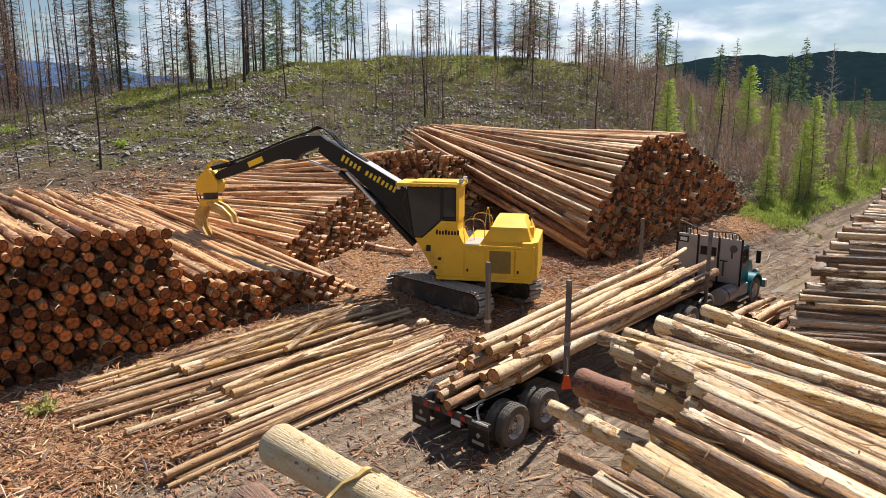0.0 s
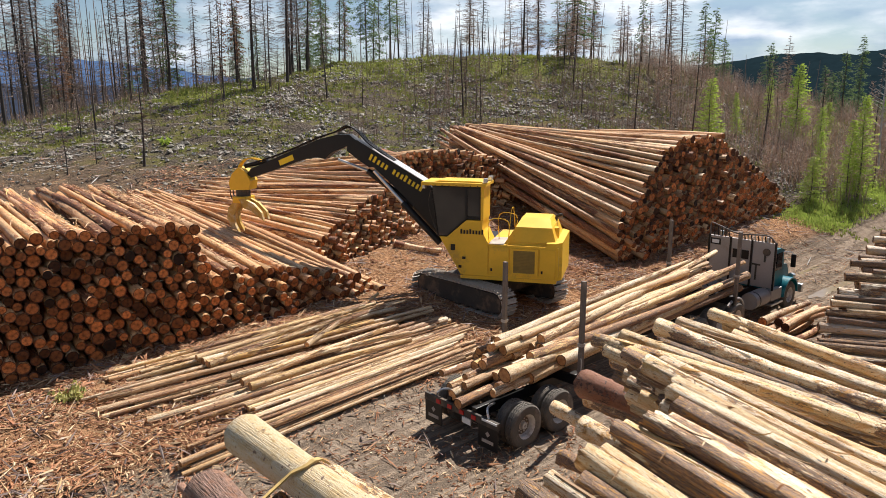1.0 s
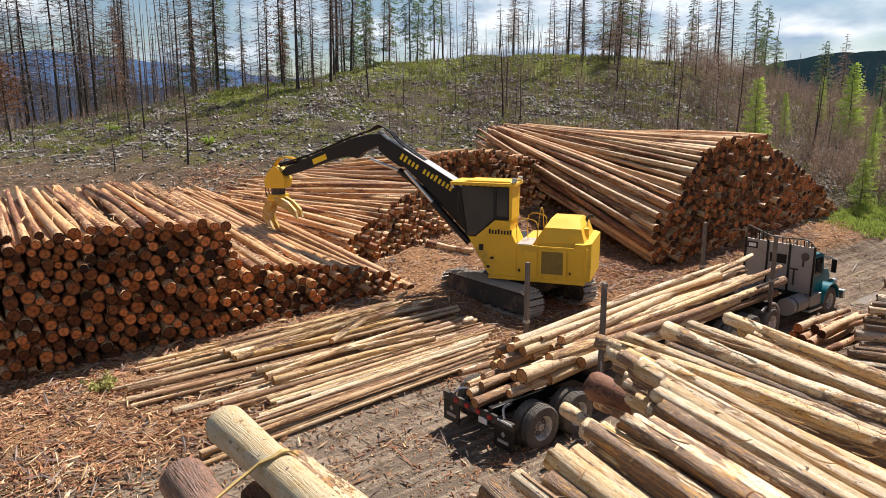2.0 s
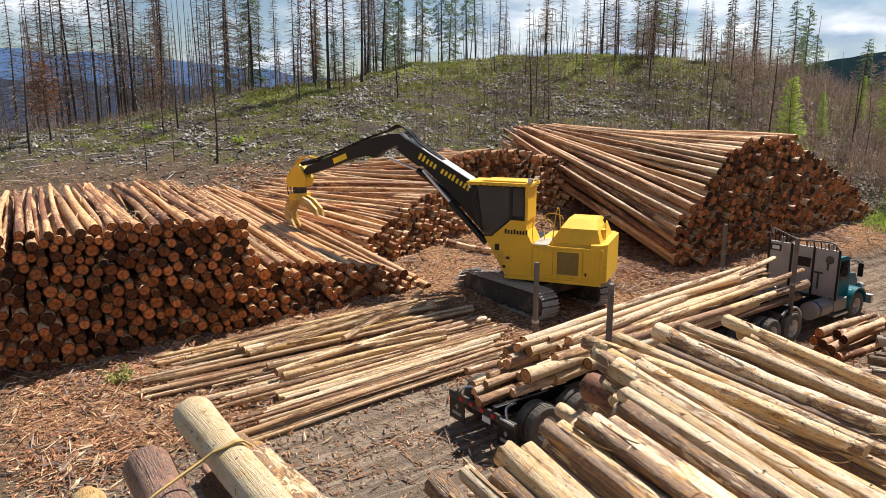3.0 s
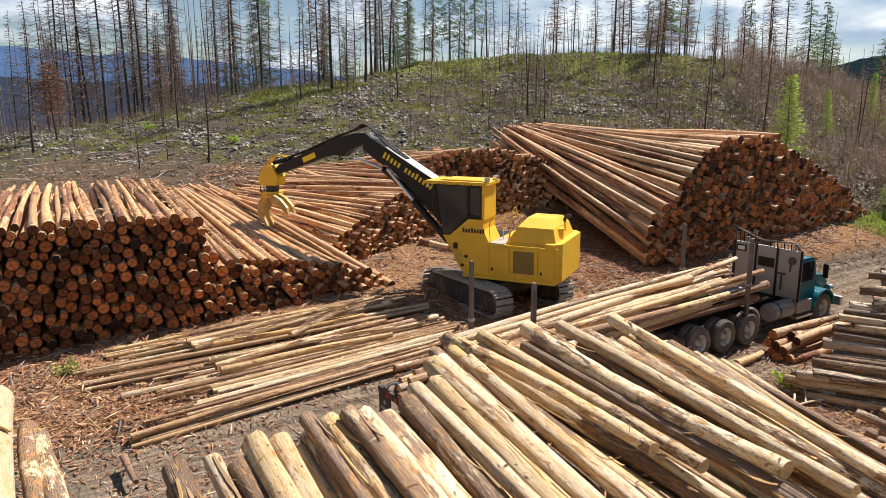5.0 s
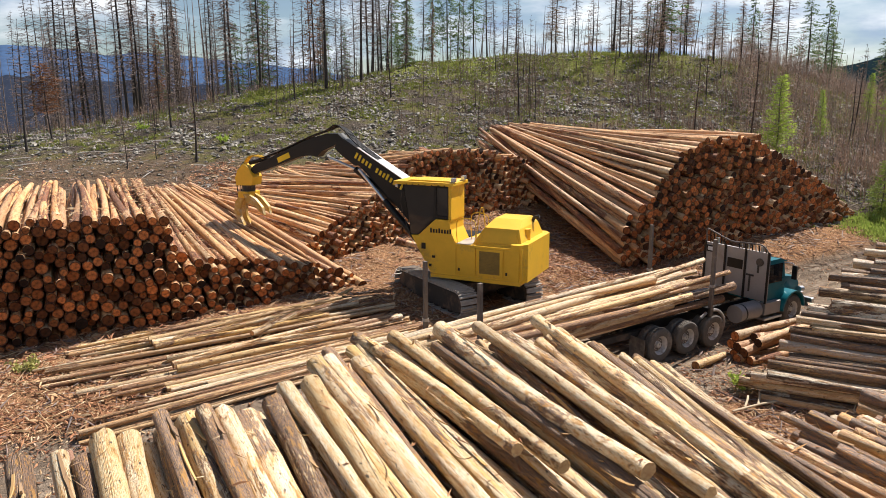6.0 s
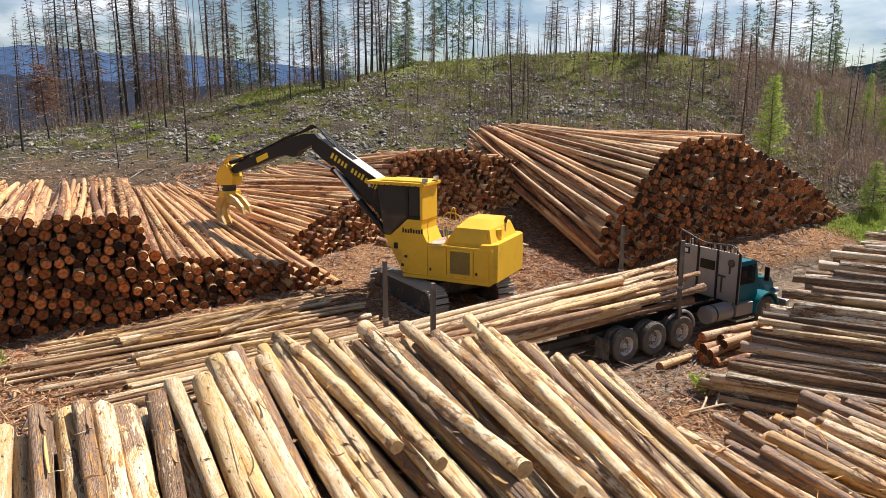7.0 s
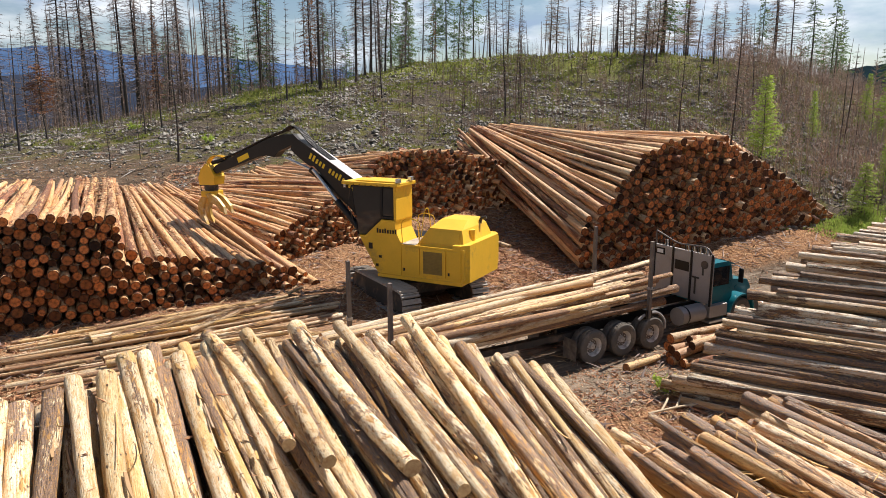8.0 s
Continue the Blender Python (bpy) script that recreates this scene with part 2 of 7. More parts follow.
def plain(name, color, rough=0.6, metal=0.0, vary=0.25, scale=3.0, dirt=None, dirt_at=0.62, bump=0.0):
    k = Nodes(name, rough, metal)
    v = k.coords("Object")
    a = k.noise(v, scale, 5)
    b = k.noise(v, scale * 9, 3)
    tone = k.mix(k.ramp(a, (0.3, 0.0), (0.7, 1.0)), tuple(c * (1 - vary) for c in color), color)
    tone = k.mix(k.ramp(b, (0.4, 0.0), (0.75, vary)), tone, tuple(c * 0.6 for c in color))
    if dirt:
        tone = k.mix(k.ramp(k.noise(v, scale * 0.7, 7, 0.7), (dirt_at, 0.0), (dirt_at + 0.14, 0.85)), tone, dirt)
    if bump:
        k.bump(b, bump, 0.01)
    return k.done(tone, k.ramp(a, (0.2, rough * 0.85), (0.8, min(1, rough * 1.15))))


M_YELLOW = plain("yellow_paint", (0.80, 0.465, 0.035), 0.42, 0, 0.12, 1.2, (0.38, 0.24, 0.06), 0.56)
M_BLACK = plain("black_paint", (0.010, 0.010, 0.011), 0.36, 0, 0.2, 2.0, (0.07, 0.055, 0.045), 0.70)
M_STEEL = plain("worn_track_steel", (0.46, 0.42, 0.37), 0.5, 0.0, 0.3, 3.0, (0.22, 0.165, 0.12), 0.54, 0.3)
M_DIRTY = plain("dirty_dark_steel", (0.06, 0.052, 0.045), 0.7, 0.0, 0.35, 2.5, (0.16, 0.11, 0.075), 0.5, 0.3)
M_CHROME = plain("bare_metal", (0.62, 0.62, 0.63), 0.3, 0.9, 0.15, 4.0, (0.3, 0.26, 0.22), 0.66)
M_ALU = plain("dusty_aluminium", (0.36, 0.34, 0.33), 0.5, 0.35, 0.15, 1.5, (0.26, 0.2, 0.15), 0.6)
M_RUBBER = plain("dusty_rubber", (0.15, 0.135, 0.118), 0.88, 0, 0.3, 4.0, (0.25, 0.21, 0.17), 0.50, 0.3)
M_RIM = plain("dusty_rim", (0.62, 0.60, 0.57), 0.5, 0.2, 0.2, 4.0, (0.26, 0.21, 0.17), 0.56)
M_STAKE = plain("scuffed_stake_steel", (0.17, 0.14, 0.12), 0.6, 0.0, 0.35, 3.0, (0.30, 0.24, 0.19), 0.55, 0.3)
M_TEAL = plain("teal_paint", (0.008, 0.15, 0.19), 0.3, 0.0, 0.2, 2.0, (0.12, 0.10, 0.08), 0.60)
M_ORANGE = plain("orange_paint", (0.75, 0.10, 0.02), 0.5, 0, 0.15)
M_WHITE = plain("white_plate", (0.7, 0.7, 0.68), 0.5, 0, 0.1)
M_REDP = plain("red_reflector", (0.45, 0.02, 0.02), 0.4, 0, 0.1)
M_GOLD = plain("yellow_letters", (0.85, 0.58, 0.03), 0.5, 0, 0.08)
M_STRAP = plain("peeled_bark_strip", (0.55, 0.38, 0.14), 0.7, 0, 0.3, 6.0)
M_BARKDARK = plain("burnt_bark", (0.07, 0.058, 0.052), 0.9, 0, 0.4, 2.0, (0.13, 0.10, 0.08), 0.58, 0.4)
M_BARKGREY = plain("grey_bark", (0.14, 0.115, 0.10), 0.9, 0, 0.35, 2.0, (0.05, 0.04, 0.035), 0.55, 0.4)
M_SILVER = plain("silver_snag", (0.42, 0.39, 0.36), 0.85, 0, 0.3, 3.0)


def leafy(name, a, b, c, through_light=0.0):
    """Leaves, needles, chips: a colour for each piece. through_light: how much sun shines through."""
    k = Nodes(name, 0.7)
    r = k.rand()
    tone = k.ramp(k.math("FRACT", k.math("MULTIPLY", r, 5.1)), (0.0, a), (0.5, b), (1.0, c))
    mat = k.done(tone)
    if through_light:
        t = k.n.new("ShaderNodeBsdfTranslucent")
        k.l.new(tone, t.inputs["Color"])
        mix = k.n.new("ShaderNodeMixShader")
        mix.inputs["Fac"].default_value = through_light
        k.l.new(k.bsdf.outputs[0], mix.inputs[1])
        k.l.new(t.outputs[0], mix.inputs[2])
        k.l.new(mix.outputs[0], k.n["Material Output"].inputs["Surface"])
    return mat


M_NEEDLE = leafy("green_needles", (0.075, 0.125, 0.05), (0.12, 0.185, 0.07), (0.17, 0.225, 0.085), 0.45)
M_RUST = leafy("rust_needles", (0.22, 0.085, 0.035), (0.15, 0.08, 0.045), (0.28, 0.13, 0.06), 0.3)
M_DEADTWIG = leafy("dead_twigs", (0.18, 0.135, 0.12), (0.28, 0.205, 0.175), (0.13, 0.10, 0.09))
M_LIME = leafy("lime_leaves", (0.31, 0.43, 0.06), (0.43, 0.53, 0.10), (0.24, 0.34, 0.055), 0.5)
M_GRASS = leafy("grass", (0.13, 0.17, 0.03), (0.21, 0.24, 0.05), (0.25, 0.23, 0.08), 0.4)
M_VERGE = leafy("verge_grass", (0.24, 0.34, 0.06), (0.34, 0.42, 0.09), (0.30, 0.33, 0.10), 0.4)
M_BRUSH = leafy("brown_brush", (0.44, 0.34, 0.26), (0.48, 0.32, 0.21), (0.35, 0.30, 0.245))
M_CHIP_RED = leafy("red_bark_chips", (0.28, 0.115, 0.055), (0.42, 0.205, 0.10), (0.13, 0.055, 0.035))
M_CHIP_PALE = leafy("pale_wood_slivers", (0.54, 0.37, 0.20), (0.40, 0.24, 0.12), (0.66, 0.52, 0.33))
M_ROCK = leafy("grey_rocks", (0.24, 0.222, 0.19), (0.12, 0.108, 0.09), (0.37, 0.345, 0.30))
M_THICKET = leafy("leafless_stems", (0.33, 0.265, 0.225), (0.42, 0.25, 0.16), (0.26, 0.225, 0.20))
M_WEED = leafy("dry_weeds", (0.38, 0.36, 0.11), (0.46, 0.42, 0.16), (0.30, 0.32, 0.09), 0.3)
M_STEM = leafy("burnt_stems", (0.15, 0.115, 0.10), (0.24, 0.145, 0.10), (0.10, 0.08, 0.072))
M_SPLINTER = leafy("orange_splinters", (0.62, 0.34, 0.10), (0.72, 0.50, 0.22), (0.48, 0.22, 0.07))


def soil():
    k = Nodes("soil", 0.95, 0.0, 0.0)
    zone = k.attr("zone")
    v = k.coords("World")
    big, mid, fine = k.noise(v, 0.22, 6, 0.6), k.noise(v, 1.6, 6, 0.65), k.noise(v, 9.0, 4, 0.7)
    tiny = k.noise(v, 30.0, 3, 0.7)
    dirt = k.mix(k.ramp(mid, (0.35, 0.0), (0.65, 1.0)), (0.075, 0.054, 0.040), (0.17, 0.122, 0.085))
    dirt = k.mix(k.ramp(tiny, (0.52, 0.0), (0.7, 0.7)), dirt, (0.25, 0.19, 0.14))
    litter = k.mix(k.ramp(fine, (0.4, 0.0), (0.62, 1.0)), (0.15, 0.072, 0.04), (0.42, 0.235, 0.125))
    litter = k.mix(k.ramp(tiny, (0.56, 0.0), (0.66, 0.8)), litter, (0.60, 0.44, 0.27))
    tone = k.mix(k.ramp(k.math("ADD", k.math("MULTIPLY", zone[2], 0.62), k.math("MULTIPLY", mid, 0.55)), (0.60, 0.0), (0.86, 1.0)), dirt, litter)
    ash = k.mix(k.ramp(fine, (0.42, 0.0), (0.6, 1.0)), (0.036, 0.030, 0.026), (0.135, 0.112, 0.09))
    ash = k.mix(k.ramp(tiny, (0.58, 0.0), (0.70, 0.55)), ash, (0.30, 0.27, 0.23))
    ash = k.mix(k.ramp(k.noise(v, 0.55, 7, 0.7), (0.47, 0.0), (0.60, 0.8)), ash, (0.13, 0.125, 0.04))
    tone = k.mix(k.ramp(k.math("ADD", k.math("MULTIPLY", zone[2], -0.7), k.math("ADD", k.math("MULTIPLY", big, 0.5), 0.2)), (0.18, 0.0), (0.4, 1.0)), tone, ash)
    green = k.mix(k.ramp(fine, (0.35, 0.0), (0.65, 1.0)), (0.10, 0.13, 0.03), (0.22, 0.23, 0.06))
    tone = k.mix(k.ramp(k.math("MULTIPLY", zone[1], k.math("ADD", mid, 0.45)), (0.3, 0.0), (0.62, 0.9)), tone, green)
    mud = k.mix(k.ramp(mid, (0.35, 0.0), (0.65, 1.0)), (0.20, 0.15, 0.112), (0.37, 0.295, 0.225))
    turn = k.n.new("ShaderNodeMapping")
    turn.inputs["Rotation"].default_value = (0, 0, -radians(46.4))
    k.l.new(v, turn.inputs["Vector"])
    stretch = k.n.new("ShaderNodeMapping")
    stretch.inputs["Scale"].default_value = (0.12, 3.2, 1)
    k.l.new(turn.outputs["Vector"], stretch.inputs["Vector"])
    drag = k.noise(stretch.outputs["Vector"], 1.4, 5, 0.65)
    mud = k.mix(k.ramp(drag, (0.44, 0.85), (0.56, 0.0)), mud, (0.14, 0.108, 0.083))
    mud = k.mix(k.ramp(drag, (0.58, 0.0), (0.68, 0.6)), mud, (0.30, 0.24, 0.18))
    mud = k.mix(k.ramp(tiny, (0.5, 0.0), (0.75, 0.6)), mud, (0.27, 0.215, 0.16))
    tone = k.mix(k.ramp(k.math("MULTIPLY", zone[0], k.math("ADD", mid, 0.6)), (0.35, 0.0), (0.75, 1.0)), tone, mud)
    dist = k.n.new("ShaderNodeVectorMath")
    dist.operation = "LENGTH"
    k.l.new(v, dist.inputs[0])
    woods = k.mix(k.ramp(k.noise(v, 0.05, 8, 0.7), (0.35, 0.0), (0.65, 1.0)), (0.012, 0.022, 0.015), (0.035, 0.05, 0.026))
    tone = k.mix(k.ramp(k.math("MULTIPLY", dist.outputs["Value"], 0.005), (0.56, 0.0), (0.8, 1.0)), tone, woods)
    k.bump(k.math("ADD", fine, k.math("ADD", k.math("MULTIPLY", tiny, 0.5), mid)), 0.9, 0.10)
    return k.done(tone, k.ramp(k.math("MULTIPLY", zone[0], mid), (0.3, 0.95), (0.6, 0.55)))


M_SOIL = soil()

# ---------------------------------------------------------------- plan
U, V = Vector((0.690, 0.724, 0)), Vector((-0.724, 0.690, 0))   # along the road, and across it to the yard


def P(s, w, z=0.0):
    return U * s + V * w + Vector((0, 0, z))


XS = np.array([-60, -40, -25, -15, -5, 3, 10, 20, 32, 60.0])
YS = np.array([8, 20, 27, 31, 35, 42, 50, 58, 66, 74, 84.0])
HS = np.array([
    [0.5, 1.0, 1.6, 2.2, 2.8, 3.5, 3.5, 2.5, 0, -5, -14],
    [0.5, 1.0, 2.0, 2.8, 3.4, 4.4, 5.2, 5.6, 4.6, 2.0, -2],
    [0.5, 0.9, 2.0, 3.0, 3.8, 5.0, 6.6, 8.3, 9.0, 8.6, 7.0],
    [0.4, 0.8, 1.8, 2.9, 3.6, 5.0, 6.6, 8.2, 9.8, 11.2, 11.2],
    [0.2, 0.6, 1.1, 1.8, 2.7, 4.4, 6.0, 7.2, 9.2, 11.8, 12.2],
    [0.0, 0.3, 0.7, 0.95, 1.2, 3.6, 5.7, 7.0, 8.8, 11.6, 12.6],
    [0.0, 0.0, 0.3, 0.7, 1.0, 2.6, 4.9, 6.3, 8.2, 10.8, 12.4],
    [0.0, 0.0, 0.0, 0.0, 0.2, 0.9, 2.6, 4.4, 6.4, 9.0, 11.2],
    [0.0, 0.0, 0.0, 0.0, 0.0, 0.0, 0.6, 1.8, 3.4, 5.2, 7.0],
])


def smooth(a, b, x):
    t = np.clip((x - a) / (b - a), 0, 1)
    return t * t * (3 - 2 * t)


def height(x, y):
    """Height of the ground, for arrays of places."""
    x, y = np.atleast_1d(np.asarray(x, float)), np.atleast_1d(np.asarray(y, float))
    hs = np.vstack([HS, np.zeros(len(YS))])
    cx, cy = np.clip(x, XS[0], XS[-1]), np.clip(y, YS[0], YS[-1])
    i = np.clip(np.searchsorted(XS, cx) - 1, 0, len(XS) - 2)
    j = np.clip(np.searchsorted(YS, cy) - 1, 0, len(YS) - 2)
    fx, fy = (cx - XS[i]) / (XS[i + 1] - XS[i]), (cy - YS[j]) / (YS[j + 1] - YS[j])
    fx = fx * fx * (3 - 2 * fx) * 0.5 + fx * 0.5
    z = (hs[i, j] * (1 - fx) + hs[i + 1, j] * fx) * (1 - fy) + (hs[i, j + 1] * (1 - fx) + hs[i + 1, j + 1] * fx) * fy
    z = z - 22 * smooth(92, 190, y) * smooth(60, -5, x) - 26 * smooth(-48, -130, x)
    s, w = U.x * x + U.y * y, V.x * x + V.y * y
    far = smooth(45, 110, s)
    z = z * (1 - smooth(1, -3, w) * 0.9)
    lane = smooth(5.6, 7.0, w) * smooth(14.2, 12.2, w)
    z = z * (1 - 0.9 * lane * (1 - smooth(60, 90, s)))
    z = z - 0.10 * lane * (np.exp(-((w - 9.9) / 0.34) ** 2) + np.exp(-((w - 11.9) / 0.34) ** 2) + 0.0 * far)
    return z


def zone_of(x, y):
    s, w = U.x * x + U.y * y, V.x * x + V.y * y
    road = smooth(6.4, 7.6, w) * smooth(14.6, 12.6, w)
    yard = smooth(36, 25, w) * smooth(1, 3, s) * smooth(48, 40, s) * (1 - 0.75 * road)
    yard = np.maximum(yard, smooth(-33, -26, x) * smooth(-8, -14, x) * smooth(42, 34, y) * 0.45)
    green = smooth(60, 73, y) * smooth(100, 84, y) * smooth(26, 4, x) * smooth(-32, -18, x) * (0.6 + 0.35 * smooth(0, -8, x)) + smooth(41, 45, s) * smooth(13.2, 14.0, w) * smooth(17.2, 15.6, w)
    green = np.maximum(green, smooth(48, 58, y) * smooth(-12, -22, x) * 0.75)
    green = np.maximum(green, smooth(48, 60, s) * smooth(13, 20, w) * 0.35)
    return np.stack([road, np.clip(green, 0, 1), yard, np.ones_like(road)], -1)


def ground_at(x, y):
    return float(height(x, y)[0])


def mesh_from(name, verts, faces, mats, smooth_shade=False):
    me = bpy.data.meshes.new(name)
    me.from_pydata([tuple(v) for v in verts], [], [tuple(f) for f in faces])
    for m in mats if isinstance(mats, (list, tuple)) else [mats]:
        me.materials.append(m)
    if smooth_shade:
        me.polygons.foreach_set("use_smooth", [True] * len(me.polygons))
    me.update()
    return me


def grid_axis(lo, a, b, hi, step, grow):
    mid = list(np.arange(a, b + step / 2, step))
    left, right, d = [], [], step
    while not left or left[-1] > lo:
        d *= grow
        left.append((left[-1] if left else mid[0]) - d)
    d = step
    while not right or right[-1] < hi:
        d *= grow
        right.append((right[-1] if right else mid[-1]) + d)
    return np.array(left[::-1] + mid + right)


def relief(x, y, zone):
    """Small bumps of the ground."""
    wide = np.array([noise.fractal((a * 0.45, b * 0.45, 3.1), 0.9, 2.1, 5) for a, b in zip(x, y)])
    tight = np.array([noise.fractal((a * 1.7, b * 1.7, 8.4), 0.8, 2.2, 3) for a, b in zip(x, y)])
    amp = 0.08 + 0.19 * smooth(32, 46, y)
    return wide * amp * (1 - 0.72 * zone[:, 0]) + tight * (0.055 * (1 - 0.5 * zone[:, 0]))


def build_ground():
    gx, gy = grid_axis(-2600, -30, 34, 2600, 0.4, 1.11), grid_axis(-2200, 2, 60, 4200, 0.4, 1.11)
    X, Y = np.meshgrid(gx, gy)
    x, y = X.ravel(), Y.ravel()
    z = height(x, y)
    zone = zone_of(x, y)
    bumps = relief(x, y, zone)
    near = (np.abs(x) < 120) & (y < 160)
    z = z + bumps * near
    nx, ny = len(gx), len(gy)
    idx = np.arange(nx * ny).reshape(ny, nx)
    faces = np.stack([idx[:-1, :-1], idx[:-1, 1:], idx[1:, 1:], idx[1:, :-1]], -1).reshape(-1, 4)
    me = mesh_from("ground", np.stack([x, y, z], -1), faces, M_SOIL, True)
    col = me.color_attributes.new("zone", "FLOAT_COLOR", "POINT")
    col.data.foreach_set("color", zone.ravel().astype(np.float32))
    ob = new("ground", me)
    return tagged(ob, "logging yard ground of brown soil, bark litter and muddy road", "ground", kind="structure")


build_ground()


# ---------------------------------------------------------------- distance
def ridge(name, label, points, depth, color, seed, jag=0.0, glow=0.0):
    """A far mountain: a crest through (bearing in degrees, height over the eye in degrees) at that distance, with a
    sloping foot. glow: emission that imitates air haze.
    """
    rnd = random.Random(seed)
    bears = [p[0] for p in points]
    verts, faces, n = [], [], 160
    for i in range(n + 1):
        b = bears[0] + (bears[-1] - bears[0]) * i / n
        e = float(np.interp(b, bears, [p[1] for p in points]))
        e += 0.35 * noise.fractal((b * 0.22, seed, 0), 0.9, 2.2, 4) + jag * rnd.uniform(-1, 1)
        for k, f in enumerate((1.0, 0.86, 0.66, 0.45)):
            d = depth * (1 - 0.09 * k)
            h = EYE + d * math.tan(radians(e)) if k == 0 else EYE + depth * math.tan(radians(e)) * f - (1 - f) * depth * 0.16
            h += 0.01 * depth * noise.noise((b * 0.5, k * 1.7, seed)) if k else 0
            verts.append((d * math.sin(radians(b)), d * math.cos(radians(b)), h))
    for i in range(n):
        for k in range(3):
            a = i * 4 + k
            faces.append((a, a + 1, a + 5, a + 4))
    k = Nodes(name + "_hazed_cover", 0.95, 0.0, 0.0)
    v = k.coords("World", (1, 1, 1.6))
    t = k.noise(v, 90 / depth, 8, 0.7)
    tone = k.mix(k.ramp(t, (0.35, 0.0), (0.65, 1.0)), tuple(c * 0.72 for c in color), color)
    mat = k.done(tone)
    # the haze is painted: forest colour given emission, though the slope is no lamp
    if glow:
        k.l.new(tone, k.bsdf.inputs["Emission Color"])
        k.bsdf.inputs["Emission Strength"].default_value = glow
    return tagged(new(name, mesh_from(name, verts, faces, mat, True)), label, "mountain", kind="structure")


# bluish colours and glow carry the distance haze of the ridges
ridge("backdrop_blue_range", "blue forested mountain range far across the valley, air haze in its colour",
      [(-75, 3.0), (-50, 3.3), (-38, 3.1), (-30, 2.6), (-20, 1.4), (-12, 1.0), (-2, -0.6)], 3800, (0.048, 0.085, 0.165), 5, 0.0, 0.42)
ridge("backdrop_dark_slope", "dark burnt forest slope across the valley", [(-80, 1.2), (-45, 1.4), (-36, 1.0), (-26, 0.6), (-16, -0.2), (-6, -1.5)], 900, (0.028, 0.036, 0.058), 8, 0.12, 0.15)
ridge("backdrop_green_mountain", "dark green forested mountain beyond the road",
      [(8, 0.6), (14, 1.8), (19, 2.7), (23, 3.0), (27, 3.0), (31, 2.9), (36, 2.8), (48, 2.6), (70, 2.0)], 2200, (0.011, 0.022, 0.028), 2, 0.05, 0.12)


# ---------------------------------------------------------------- logs
def log_verts(sides, rings, seed, taper=0.68, bend=0.9, rough=0.04, sweep=1.0):
    """A unit log along z: radius 1 at the butt, taper at the tip, length 1."""
    rnd = random.Random(seed)
    a0, ph, q = rnd.uniform(0, 6.28), rnd.uniform(0, 6.28), rnd.uniform(0.6, 1.3)
    verts = []
    for i in range(rings + 1):
        t = i / rings
        r = 1 + (taper - 1) * t + 0.10 * math.exp(-t * 16)
        cx = bend * sweep * math.sin(t * math.pi) * math.cos(a0)
        cy = bend * sweep * (math.sin(t * math.pi) * math.sin(a0) + 0.4 * (q - 0.95) * math.sin(t * 2 * math.pi))
        for j in range(sides):
            a = 6.2832 * j / sides
            rr = r * (1 + rough * rnd.uniform(-1, 1))
            verts.append((cx + rr * math.cos(a), cy + rr * math.sin(a), t + (rnd.uniform(-1, 1) * 0.002 if i in (0, rings) else 0)))
    faces = []
    for i in range(rings):
        for j in range(sides):
            faces.append((i * sides + j, i * sides + (j + 1) % sides, (i + 1) * sides + (j + 1) % sides, (i + 1) * sides + j))
    faces.append(tuple(range(sides))[::-1])
    faces.append(tuple(range(rings * sides, (rings + 1) * sides)))
    return verts, faces


def keep_unit(me, unit):
    """Stores the places on the unit log, for the grain."""
    a = me.attributes.new("unit", "FLOAT_VECTOR", "POINT")
    a.data.foreach_set("vector", np.array(unit, np.float32).ravel())


def log_mesh(name, v, f, mats):
    me = mesh_from(name, v, f, mats)
    me.polygons.foreach_set("use_smooth", [True] * (len(f) - 2) + [False] * 2)
    me.polygons.foreach_set("material_index", [0] * (len(f) - 2) + [1] * 2)
    keep_unit(me, v)
    return me


def log_meshes(tag, mats, count, sides, rings, **kw):
    return [log_mesh("log", *log_verts(sides, rings, hash_of(tag) + i, **kw), mats) for i in range(count)]


def hash_of(text):
    return sum(ord(c) * (i + 3) for i, c in enumerate(text))


def log_matrix(a, b, r, spin):
    """The pose of a unit log from a (butt) to b."""
    z = b - a
    q = z.to_track_quat("Z", "Y").to_matrix() @ Euler((0, 0, spin)).to_matrix()
    m = q.to_4x4() @ Matrix.Diagonal((r, r, z.length, 1))
    m.translation = a
    return m


def pack(lo, hi, floor, top, r0, r1, rnd, tries=26, limit=1100):
    """Round logs dropped into a cross-section between floor(s) and top(s)."""
    cs, cz, cr = [], [], []
    miss = 0
    while miss < 12 and len(cs) < limit:
        r = rnd.uniform(r0, r1) * (1.12 if rnd.random() < 0.12 else 1.0)
        S, Z, R = np.array(cs), np.array(cz), np.array(cr)
        best = None
        for _ in range(tries):
            s = rnd.uniform(lo + r, hi - r)
            z = floor(s) + r
            if len(cs):
                near = np.abs(S - s) < R + r
                if near.any():
                    z = max(z, float((Z[near] + np.sqrt((R[near] + r) ** 2 - (S[near] - s) ** 2)).max()))
            room = top(s) - z - r
            if room > 0 and (best is None or z < best[1]):
                best = (s, z)
        if best is None:
            miss += 1
            continue
        miss = 0
        cs.append(best[0]), cz.append(best[1]), cr.append(r)
    return list(zip(cs, cz, cr))


def thing(name, at, label, category, group="", kind=""):
    ob = new(name)
    ob.empty_display_size = 0.2
    ob.location = at
    return tagged(ob, label, category, group, kind)


PILES = []


